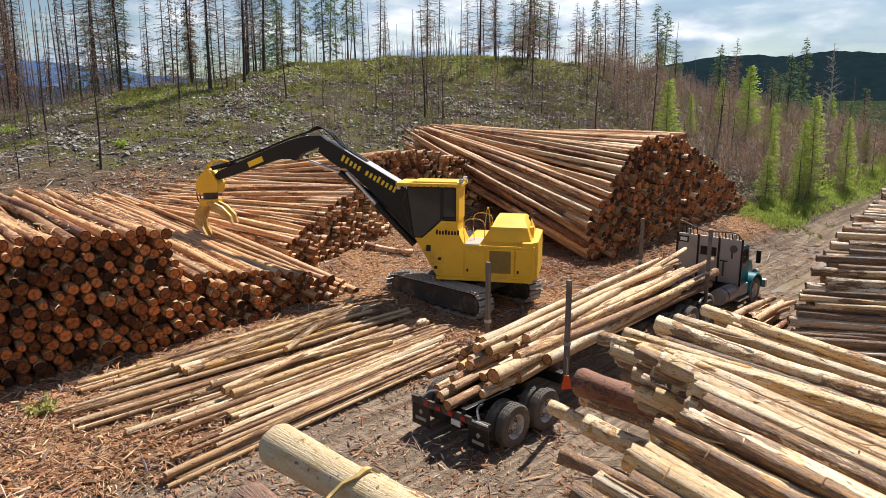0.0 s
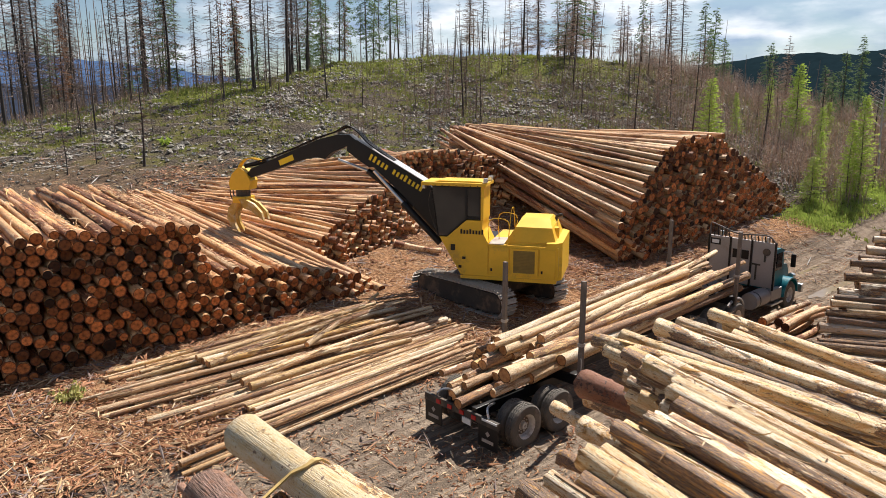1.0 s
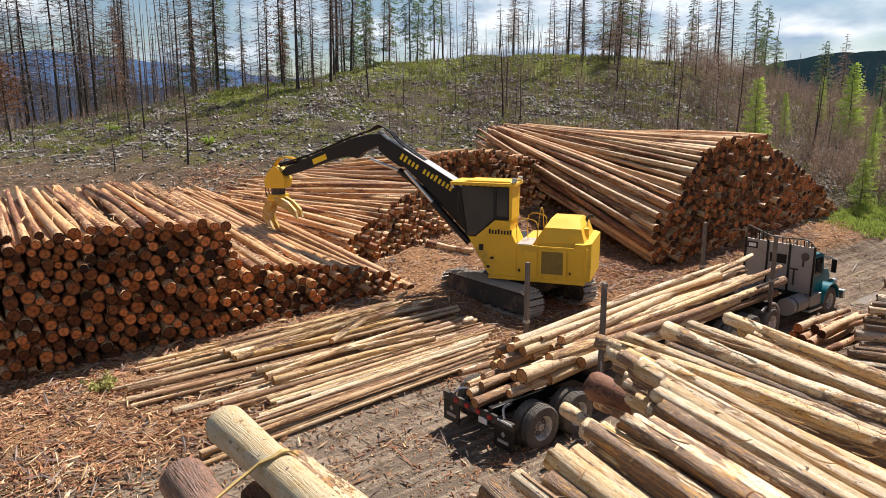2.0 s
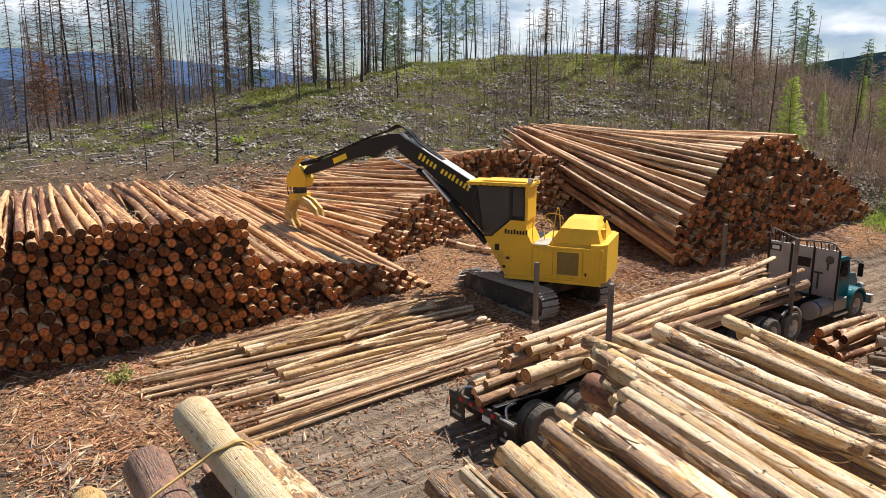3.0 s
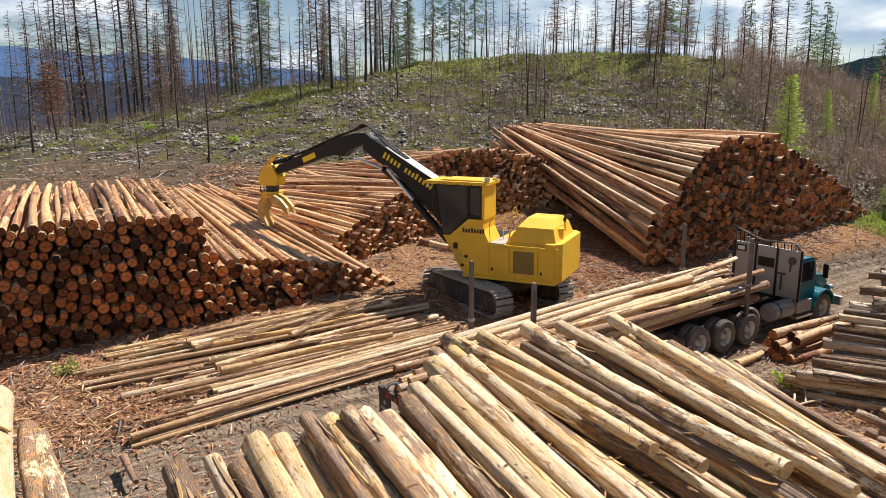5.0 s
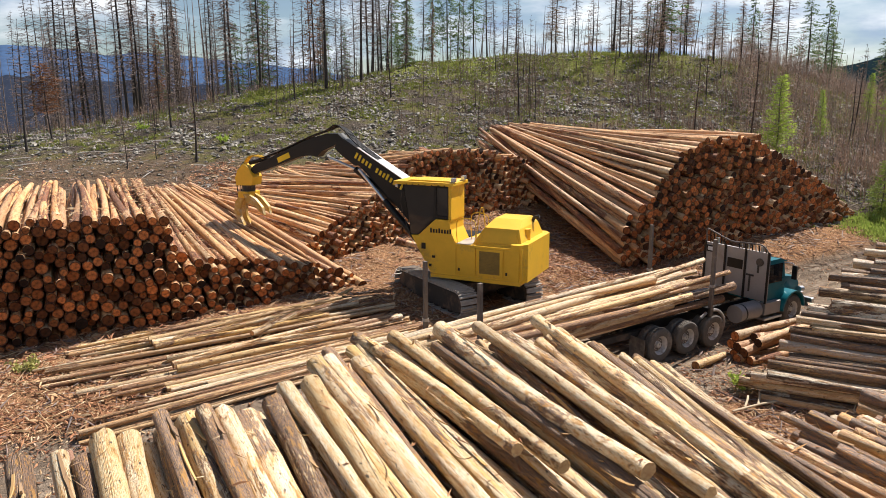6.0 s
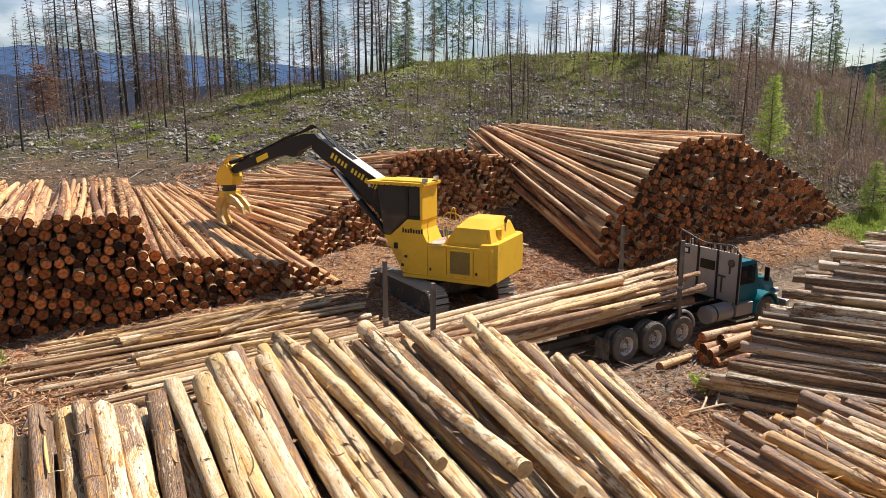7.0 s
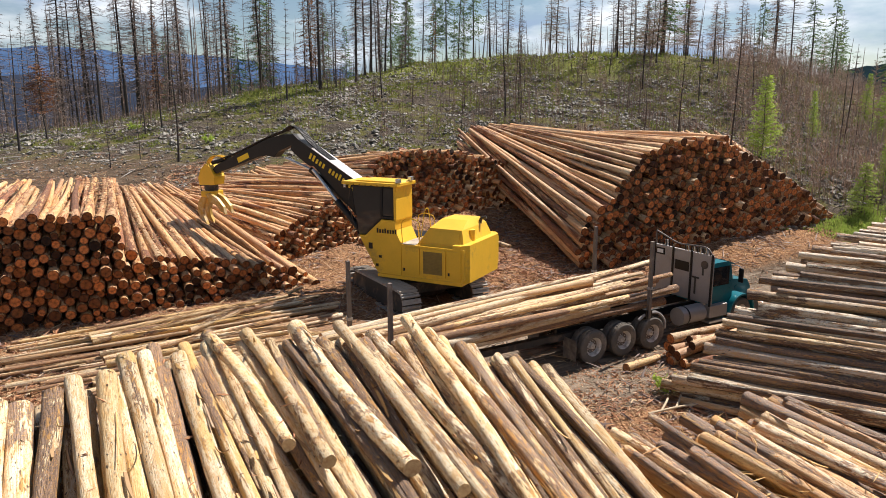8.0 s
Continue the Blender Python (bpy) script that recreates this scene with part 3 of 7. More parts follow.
def recess(rnd):
    """How far a butt stands back in its deck's face; a few stick out, some lie deep."""
    c = rnd.random()
    return rnd.uniform(-0.35, -0.1) if c < 0.04 else rnd.uniform(-0.05, 0.07) if c < 0.6 else rnd.uniform(0.03, 0.36)


def log_pile(label, at, logs, meshes, seed, group="log decks", keep=300):
    """A pile of logs (butt, tip, radius), each a part of its own; those past keep joined into one. The pieces are linked at the end of the file."""
    PILES.append((thing("log_pile", at, label, "log pile", group), logs, meshes, seed, keep))


def single_log(label, a, b, r, me):
    ob = new("loose_log", me)
    ob.matrix_basis = log_matrix(a, b, r, 1.0)
    return tagged(ob, label, "log", "loose logs")


def finish_piles():
    for base, logs, meshes, seed, keep in PILES:
        rnd = random.Random(seed)
        inv = Matrix.Translation(-base.location)
        rest_v, rest_f, rest_m, rest_u = [], [], [], []
        for i, (a, b, r) in enumerate(logs):
            me = meshes[rnd.randrange(len(meshes))]
            m = log_matrix(a, b, r, rnd.uniform(0, 6.28))
            if i < keep:
                ob = new("log", me)
                ob.parent = base
                ob.matrix_basis = inv @ m
            else:
                n0 = len(rest_v)
                rest_v.extend(inv @ m @ v.co for v in me.vertices)
                rest_u.extend(tuple(v.co) for v in me.vertices)
                for p in me.polygons:
                    rest_f.append(tuple(n0 + k for k in p.vertices))
                    rest_m.append(p.material_index)
        if rest_f:
            me = mesh_from("stacked_log", rest_v, rest_f, list(meshes[0].materials))
            me.polygons.foreach_set("material_index", rest_m)
            me.polygons.foreach_set("use_smooth", [k == 0 for k in rest_m])
            keep_unit(me, rest_u)
            ob = new("stacked_log", me)
            ob.parent = base
            tagged(ob, kind="stuff")


L_RED = log_meshes("red", [M_RED, M_RED_END], 10, 9, 5)
L_FRESH = log_meshes("fresh", [M_FRESH, M_FRESH_END], 10, 10, 7, bend=0.55)
L_PALE = log_meshes("pale", [M_PALE, M_PALE_END], 14, 14, 24, bend=0.6, rough=0.085, taper=0.82)
L_CLEAN = log_meshes("clean", [M_CLEAN, M_PALE_END], 2, 18, 14, bend=0.2, rough=0.02)
L_BROWN = log_meshes("brown", [M_BROWNLOG, M_RED_END], 2, 18, 14, bend=0.2, rough=0.03)
L_DARK = log_meshes("dark", [M_DARKLOG, M_RED_END], 2, 14, 12, bend=0.3, rough=0.07)
L_RAW = log_meshes("raw", [M_RAW, M_FRESH_END], 8, 11, 14, bend=0.8, rough=0.07)
L_GREY = log_meshes("grey", [M_GREY, M_GREY_END], 10, 12, 14, bend=0.6, rough=0.06)


def lerp(x, *pts):
    return float(np.interp(x, [p[0] for p in pts], [p[1] for p in pts]))


def left_pile():
    rnd = random.Random(11)
    top = lambda s: lerp(s, (1.0, 4.5), (6.5, 4.55), (9.45, 4.35), (9.55, 3.0), (10.6, 2.7), (13.0, 2.3), (15.4, 1.75), (16.6, 1.0))
    floor = lambda s: lerp(s, (1.0, 0.55), (6.0, 0.6), (11, 0.75), (17, 0.75))
    logs = []
    for s, z, r in sorted(pack(1.2, 16.6, floor, top, 0.11, 0.185, rnd), key=lambda c: (c[0] < 4.2, -c[1])):
        up = (z - floor(s)) / max(0.5, top(s) - floor(s))
        s = s if s < 9.5 else max(s, 9.62)
        wf = 19.9 + recess(rnd) + (0.5 if s > 9.6 else 0.0) * up + 0.2 * max(0, up - 0.7)
        L = rnd.uniform(11.5, 13.5)
        s2 = s + (1.2 if s < 9.6 else 1.2 - (s - 9.6) * 0.62) + rnd.uniform(-0.35, 0.35)
        a = P(s, wf, z)
        b = P(s2, wf + L, 0)
        g = ground_at(b.x, b.y)
        b.z = max(g + r * 0.8, lerp(up, (0, g + 0.1), (1, max(g + 0.5, 4.35 if s < 9.6 else 3.75))))
        logs.append((a, b, r * 0.93))
    at = P(9, 20, 0.6)
    log_pile("deck of peeled reddish pine logs with sawn ends", at, logs, L_RED, 1)


def mid_pile():
    rnd = random.Random(12)
    top = lambda s: lerp(s, (14.9, 1.6), (16.5, 2.7), (18.5, 3.6), (20.5, 4.2), (22.3, 3.9), (23.2, 1.6))
    floor = lambda s: lerp(s, (14.5, 1.0), (18, 1.15), (24, 1.2))
    logs = []
    for s, z, r in sorted(pack(14.9, 23.3, floor, top, 0.10, 0.155, rnd), key=lambda c: -c[1]):
        up = (z - floor(s)) / max(0.5, top(s) - floor(s))
        wf = 22.6 + (s - 15) * 0.19 + recess(rnd) + 1.0 * up
        b = P(13.2 + (s - 15) * 0.42 + rnd.uniform(-0.7, 0.7), wf + rnd.uniform(6.5, 8.5), 0)
        g = ground_at(b.x, b.y)
        b.z = g + r + up * 0.55
        logs.append((P(s, wf, z), b, r * 0.93))
    log_pile("low deck of peeled pine logs fanned out behind the loader", P(18, 24, 1.1), logs, L_RED, 2)


def back_pile():
    rnd = random.Random(13)
    top = lambda s: lerp(s, (20.0, 2.3), (21.2, 3.9), (22.3, 5.3), (24.0, 5.5), (26.5, 5.4), (29.6, 4.6))
    floor = lambda s: 1.3
    logs = []
    for s, z, r in sorted(pack(20.2, 29.8, floor, top, 0.10, 0.16, rnd), key=lambda c: -c[1]):
        up = (z - 1.3) / max(0.5, top(s) - 1.3)
        wf = 25.4 + recess(rnd) + 1.0 * up - (s - 23) * 0.12
        b = P(s + rnd.uniform(-0.7, 0.7) - 2.2, wf + rnd.uniform(6.8, 8.6), 0)
        b.z = max(ground_at(b.x, b.y) + r, lerp(up, (0, ground_at(b.x, b.y)), (1, 3.5)))
        logs.append((P(s, wf, z), b, r * 0.93))
    log_pile("shaded deck of pine logs against the slope", P(25, 26, 1.2), logs, L_RED, 3)


def big_pile():
    rnd = random.Random(14)
    top = lambda s: lerp(s, (26.4, 1.5), (27.2, 3.0), (28.3, 3.8), (29.4, 4.75), (30.3, 5.7), (31.9, 6.2), (35.2, 6.25), (36.3, 5.65), (39.3, 4.6), (42.2, 3.15), (44.8, 1.7), (46.0, 1.0))
    floor = lambda s: lerp(s, (26, 0.95), (34, 0.7), (44, 0.3))
    logs = []
    for s, z, r in sorted(pack(26.4, 46.2, floor, top, 0.115, 0.19, rnd, 20), key=lambda c: (c[0] > 36.5, -c[1])):
        up = (z - floor(s)) / max(0.5, top(s) - floor(s))
        wf = 16.35 + recess(rnd) + 0.4 * up
        s2 = lerp(s, (26, 29.8), (33, 34.1), (46, 48.5)) + rnd.uniform(-0.6, 0.6)
        b = P(s2, wf + rnd.uniform(13.5, 15.8) - lerp(s, (32, 0), (36, 4.5)), 0)
        g = ground_at(b.x, b.y)
        b.z = lerp(up, (0, g + 0.2), (1, min(6.35, max(g + 0.6, 6.3 if s < 33 else top(s) - 0.35 - 0.28 * (6.25 - top(s)))))) + rnd.uniform(-0.1, 0.05)
        logs.append((P(s, wf, z), b, r * 0.93))
    log_pile("tall deck of peeled red-brown pine logs beside the road", P(34, 17, 0.7), logs, L_RED, 4)


def spread_logs():
    """One layer of logs laid on the ground, side by side, in front of the left deck."""
    rnd = random.Random(15)
    logs = []
    n = 66
    for i in range(n):
        f = i / (n - 1)
        a = Vector((lerp(f, (0, -9.6), (0.35, -8.8), (0.7, -6.6), (1, -5.4)), lerp(f, (0, 17.6), (0.35, 15.3), (0.7, 14.3), (1, 13.4)), 0))
        b = Vector((lerp(f, (0, -2.9), (0.35, -0.9), (0.7, 0.3), (1, 0.6)), lerp(f, (0, 24.0), (0.35, 22.5), (0.7, 21.5), (1, 20.3)), 0))
        way = (b - a).normalized()
        a += way * (rnd.uniform(-0.4, 1.4) if f < 0.4 or f > 0.9 else rnd.uniform(-0.4, 3.2))
        b += way * rnd.uniform(-1.4, 0.4)
        r = rnd.uniform(0.045, 0.085)
        lift = rnd.choice((0.0, 0.0, 0.12, 0.2))
        a.z, b.z = ground_at(a.x, a.y) + r + lift * 0.6, ground_at(b.x, b.y) + r + 0.12 + lift
        logs.append((a, b, r) if rnd.random() < 0.5 else (b, a, r))
    for k in range(7):
        f = rnd.uniform(0.05, 0.7)
        a = Vector((lerp(f, (0, -7.5), (1, -4)), lerp(f, (0, 18.3), (1, 15.5)), 0))
        d = Vector((rnd.uniform(0.55, 1.0), rnd.uniform(0.5, 0.8), 0)).normalized()
        b = a + d * rnd.uniform(4.5, 6.5)
        r = rnd.uniform(0.08, 0.12)
        a.z, b.z = ground_at(a.x, a.y) + 0.36, ground_at(b.x, b.y) + 0.45
        logs.append((a, b, r))
    logs.append((Vector((-4.45, 19.2, 1.0)), Vector((-3.15, 24.2, 1.15)), 0.075))
    log_pile("row of bright peeled pine logs laid out on the ground", Vector((-4, 18, 0.4)), logs, L_FRESH, 5)


def near_pile():
    """The deck on the near side of the road, under the camera."""
    rnd = random.Random(16)
    top = lambda s: lerp(s, (1.8, 4.0), (3.9, 4.15), (4.4, 4.9), (5.5, 5.1), (7.2, 5.06), (8.0, 4.92), (8.5, 4.8), (9.2, 4.32), (10.5, 4.30), (11.3, 4.22), (12.2, 4.15), (13.2, 3.95), (13.9, 3.5), (15.4, 2.95), (16.1, 1.2))
    face = lambda s: lerp(s, (2.0, 4.5), (3.4, 4.3), (4.3, 3.0), (5.5, 2.75), (7.2, 3.05), (7.8, 3.7), (8.5, 4.5), (9.2, 5.2), (10.5, 5.1), (12.2, 5.2), (13.2, 5.1), (13.9, 4.75), (15.4, 4.95), (16.2, 4.2))
    logs = []
    for s, z, r in sorted(pack(1.9, 16.1, lambda s: 0.02, top, 0.07, 0.115, rnd, 16, 2400), key=lambda c: -c[1]):
        depth = top(s) - z
        wf = face(s) + rnd.choice((rnd.uniform(-0.25, 0.15), rnd.uniform(-0.6, 0.1))) - 0.75 * smooth(0.25, 1.3, depth) * lerp(s, (11, 1), (13, 0.2))
        L = rnd.uniform(8.5, 11.0)
        turn = -lerp(s, (4.5, 0.0), (7.2, 0.05), (9.1, 0.05), (10.5, 0.09), (12.2, 0.18), (13.2, 0.30), (15.4, 0.33)) + rnd.gauss(0, 0.025)
        drop = lerp(s, (4.5, 0.18), (8.0, 0.16), (9.2, 0.06), (11.0, 0.07), (13.0, 0.05), (15.4, 0.03)) * z / top(s)
        a = P(s, wf, z)
        b = P(s + turn * L, wf - L, max(0.1, z - drop * L) + rnd.uniform(-0.10, 0.06))
        logs.append((a, b, r))
    # shorter logs lying on top, their sawn ends free
    for s, w, L, r, ds in ((9.13, 5.4, 4.0, 0.10, -0.02), (9.72, 5.3, 4.3, 0.10, -0.3), (10.49, 5.15, 4.6, 0.135, -0.30), (11.25, 5.2, 5.2, 0.10, -0.75), (12.6, 5.3, 7.0, 0.105, -1.9)):
        logs.insert(0, (P(s, w, top(s) + r - 0.05), P(s + ds, w - L, top(s + ds) + r + 0.04 - L * lerp(s, (7.7, 0.15), (9.2, 0.04), (10.5, 0.07))), r))
    log_pile("deck of half-barked weathered pine logs beside the road", P(9, 0, 0), logs, L_PALE, 6)
    toe = [(P(10.4, 7.1, 2.35), P(9.6, 2.5, 2.5), 0.125), (P(11.0, 6.8, 2.42), P(10.2, 2.5, 2.5), 0.13), (P(9.6, 6.3, 1.95), P(9.0, 2, 2.0), 0.14), (P(11.6, 6.5, 3.3), P(10.2, 2, 3.5), 0.15), (P(9.2, 5.6, 2.9), P(8.6, 1.5, 3.0), 0.16), (P(12.4, 6.6, 2.6), P(11.6, 2, 2.7), 0.14)]
    log_pile("dark logs poking out at the foot of the near deck", P(10.5, 6, 2), toe, L_PALE, 16)
    single_log("thick rotten red-brown log in the near deck", P(10.75, 6.7, 2.84), P(9.5, 1.8, 3.2), 0.24, L_DARK[0])


def fat_logs():
    rnd = random.Random(17)
    logs = [
        (Vector((-0.72, 5.72, 4.72)), Vector((3.4, 1.9, 4.8)), 0.10),
        (Vector((-1.02, 5.42, 4.55)), Vector((3.0, 1.4, 4.6)), 0.10),
        (Vector((-0.95, 5.86, 4.72)), Vector((0.6, 4.3, 4.80)), 0.09),
        (Vector((-2.02, 5.02, 4.46)), Vector((2.0, 0.6, 4.5)), 0.15),
        (Vector((-1.72, 4.92, 4.40)), Vector((2.2, 0.5, 4.4)), 0.11),
        (Vector((-1.3, 5.0, 4.25)), Vector((2.6, 0.9, 4.3)), 0.14),
        (Vector((-0.7, 5.2, 4.3)), Vector((3.2, 1.4, 4.3)), 0.14),
        (Vector((-2.3, 4.6, 4.15)), Vector((1.6, 0.4, 4.2)), 0.14),
    ]
    single_log("thick clean peeled log lying on the near deck", Vector((-1.50, 6.0, 4.90)), Vector((3.0, 1.6, 5.05)), 0.185, L_CLEAN[0])
    single_log("thick brown barked log beside the clean one", Vector((-1.62, 5.36, 4.66)), Vector((2.4, 1.0, 4.75)), 0.20, L_BROWN[0])
    log_pile("thick butt logs lying on top of the near deck", P(3, 4, 4), logs, L_PALE, 7)


def low_pile():
    """Lower deck beyond the near one, with untidy ends."""
    rnd = random.Random(18)
    top = lambda s: lerp(s, (14.8, 2.4), (16.5, 2.55), (19.0, 2.5), (20.5, 1.2))
    logs = []
    for s, z, r in sorted(pack(14.9, 20.6, lambda s: 0.02, top, 0.075, 0.135, rnd), key=lambda c: -c[1]):
        wf = 2.1 + rnd.uniform(-0.7, 0.7)
        L = rnd.uniform(8, 11)
        logs.append((P(s, wf, z), P(s - 0.9 + rnd.uniform(-0.8, 0.8), wf - L, z + rnd.uniform(-0.2, 0.1)), r))
    log_pile("low deck of splintered orange pine logs", P(17.5, 0, 0), logs, L_RAW, 8)


def right_pile():
    rnd = random.Random(19)
    top = lambda s: lerp(s, (21.2, 0.7), (22.3, 1.0), (23.4, 2.1), (24.4, 2.8), (26.5, 3.6), (30.5, 4.2), (36.0, 4.3), (38.5, 4.0), (41.0, 1.5))
    face = lambda s: lerp(s, (21, 6.8), (24, 6.5), (26, 6.4), (30, 6.6), (35, 7.0), (41, 7.2))
    logs = []
    for s, z, r in sorted(pack(21.2, 41.0, lambda s: 0.02, top, 0.095, 0.16, rnd, 22), key=lambda c: (c[0] > 34, -c[1])):
        wf = face(s) + rnd.uniform(-0.4, 0.4)
        L = rnd.uniform(10, 13)
        turn = lerp(s, (21, 0.62), (26, 0.55), (29, 0.35), (35, 0.25)) + rnd.uniform(-0.05, 0.05)
        way = Vector((turn, -1)).normalized() * L
        logs.append((P(s, wf, z), P(s + way.x, wf + way.y, z + rnd.uniform(-0.15, 0.1)), r))
    log_pile("deck of dark barked pine logs along the road", P(30, 1, 0), logs, L_GREY, 9)
    butts = []
    for i, (s, w, z, r) in enumerate(((23.7, 8.95, 0.66, 0.15), (24.2, 8.62, 0.62, 0.14), (23.5, 8.7, 0.42, 0.14), (23.75, 9.1, 0.36, 0.15), (23.4, 8.4, 0.34, 0.15), (23.6, 8.85, 0.14, 0.14), (23.3, 8.55, 0.14, 0.14), (23.45, 8.2, 0.14, 0.13), (23.9, 8.28, 0.6, 0.13))):
        butts.append((P(s, w, z), P(s + rnd.uniform(2.9, 3.8), w - 0.1 + rnd.uniform(-0.1, 0.1), z + rnd.uniform(0, 0.08)), r))
    log_pile("small heap of short log butts beside the truck", P(24, 8.6, 0), butts, L_RED, 19)


left_pile(), mid_pile(), back_pile(), big_pile(), spread_logs(), near_pile(), fat_logs(), low_pile(), right_pile()


# ---------------------------------------------------------------- building blocks
def part(name, bm, mat, parent, label="", shade=False, bevel=0.0):
    """Links a bmesh as one mesh under a thing or a part."""
    if bevel:
        bmesh.ops.bevel(bm, geom=[e for e in bm.edges if e.calc_face_angle(0) > 0.6], offset=bevel, segments=2, affect="EDGES", profile=0.6, clamp_overlap=True)
    bmesh.ops.recalc_face_normals(bm, faces=bm.faces)
    me = bpy.data.meshes.new(name)
    bm.to_mesh(me)
    bm.free()
    me.materials.append(mat)
    if shade:
        me.polygons.foreach_set("use_smooth", [True] * len(me.polygons))
        me.set_sharp_from_angle(angle=radians(40))
    ob = new(name, me)
    ob.parent = parent
    if label:
        tagged(ob, label)
    return ob


def box(x0, x1, y0, y1, z0, z1, bm=None):
    bm = bm or bmesh.new()
    m = Matrix.LocRotScale(((x0 + x1) / 2, (y0 + y1) / 2, (z0 + z1) / 2), None, (abs(x1 - x0), abs(y1 - y0), abs(z1 - z0)))
    bmesh.ops.create_cube(bm, size=1.0, matrix=m)
    return bm


def prism(outline, y0, y1, bm=None):
    """An outline of (x, z) pushed out from y0 to y1."""
    bm = bm or bmesh.new()
    a = [bm.verts.new((x, y0, z)) for x, z in outline]
    b = [bm.verts.new((x, y1, z)) for x, z in outline]
    bm.faces.new(a), bm.faces.new(b[::-1])
    for i in range(len(a)):
        j = (i + 1) % len(a)
        bm.faces.new((a[i], b[i], b[j], a[j]))
    return bm


def rod(a, b, r, sides=10, r2=None, bm=None):
    bm = bm or bmesh.new()
    a, b = Vector(a), Vector(b)
    m = (b - a).to_track_quat("Z", "Y").to_matrix().to_4x4()
    m.translation = (a + b) / 2
    bmesh.ops.create_cone(bm, cap_ends=True, segments=sides, radius1=r, radius2=r if r2 is None else r2, depth=(b - a).length, matrix=m)
    return bm


def hose(points, r, sides=6, bm=None):
    """A bent tube through the points."""
    bm = bm or bmesh.new()
    pts = [Vector(p) for p in points]
    fine = []
    for i in range(len(pts) - 1):
        p0, p1, p2, p3 = pts[max(0, i - 1)], pts[i], pts[i + 1], pts[min(len(pts) - 1, i + 2)]
        for k in range(4):
            t = k / 4
            fine.append(0.5 * (2 * p1 + (p2 - p0) * t + (2 * p0 - 5 * p1 + 4 * p2 - p3) * t * t + (3 * p1 - p0 - 3 * p2 + p3) * t ** 3))
    fine.append(pts[-1])
    rings = []
    for i, p in enumerate(fine):
        d = (fine[min(i + 1, len(fine) - 1)] - fine[max(i - 1, 0)]).normalized()
        q = d.to_track_quat("Z", "Y")
        rings.append([bm.verts.new(p + q @ Vector((r * math.cos(6.2832 * j / sides), r * math.sin(6.2832 * j / sides), 0))) for j in range(sides)])
    for a, b in zip(rings, rings[1:]):
        for j in range(sides):
            bm.faces.new((a[j], a[(j + 1) % sides], b[(j + 1) % sides], b[j]))
    bm.faces.new(rings[0][::-1]), bm.faces.new(rings[-1])
    return bm


def lathe(profile, sides=24, axis="y", bm=None):
    """A profile of (radius, along) turned about an axis; the profile is closed on itself."""
    bm = bm or bmesh.new()
    rings = []
    for i in range(sides):
        a = 6.2832 * i / sides
        ring = []
        for r, h in profile:
            c, s = r * math.cos(a), r * math.sin(a)
            ring.append(bm.verts.new((c, h, s) if axis == "y" else (c, s, h)))
        rings.append(ring)
    n = len(profile)
    for i in range(sides):
        a, b = rings[i], rings[(i + 1) % sides]
        for j in range(n):
            bm.faces.new((a[j], a[(j + 1) % n], b[(j + 1) % n], b[j]))
    return bm


def glyph_bars(x0, x1, z, h, y, out, mat, parent, name, slope=0.0, gaps=()):
    """A row of plain upright bars in place of lettering."""
    n = max(4, int((x1 - x0) / (h * 0.62)))
    st = (x1 - x0) / n
    for i in range(n):
        if i in gaps:
            continue
        xa, zc = x0 + st * i, z + slope * (st * i)
        tall = h if i in (0, n - 1) or i % 4 == 0 else h * 0.78
        m = Matrix.Translation((xa + st * 0.4, y, zc + tall / 2)) @ Euler((0, -math.atan(slope), 0)).to_matrix().to_4x4() @ Matrix.Diagonal((st * 0.62, out, tall, 1))
        bm = bmesh.new()
        bmesh.ops.create_cube(bm, size=1.0, matrix=m)
        part(name, bm, mat, parent)


# glass
def glass():
    k = Nodes("dark_cab_glass", 0.05)
    k.bsdf.inputs["Specular IOR Level"].default_value = 0.6
    return k.done(k.mix(k.noise(k.coords("Object"), 1.3, 3), (0.012, 0.014, 0.017), (0.03, 0.032, 0.035)))


M_GLASS = glass()


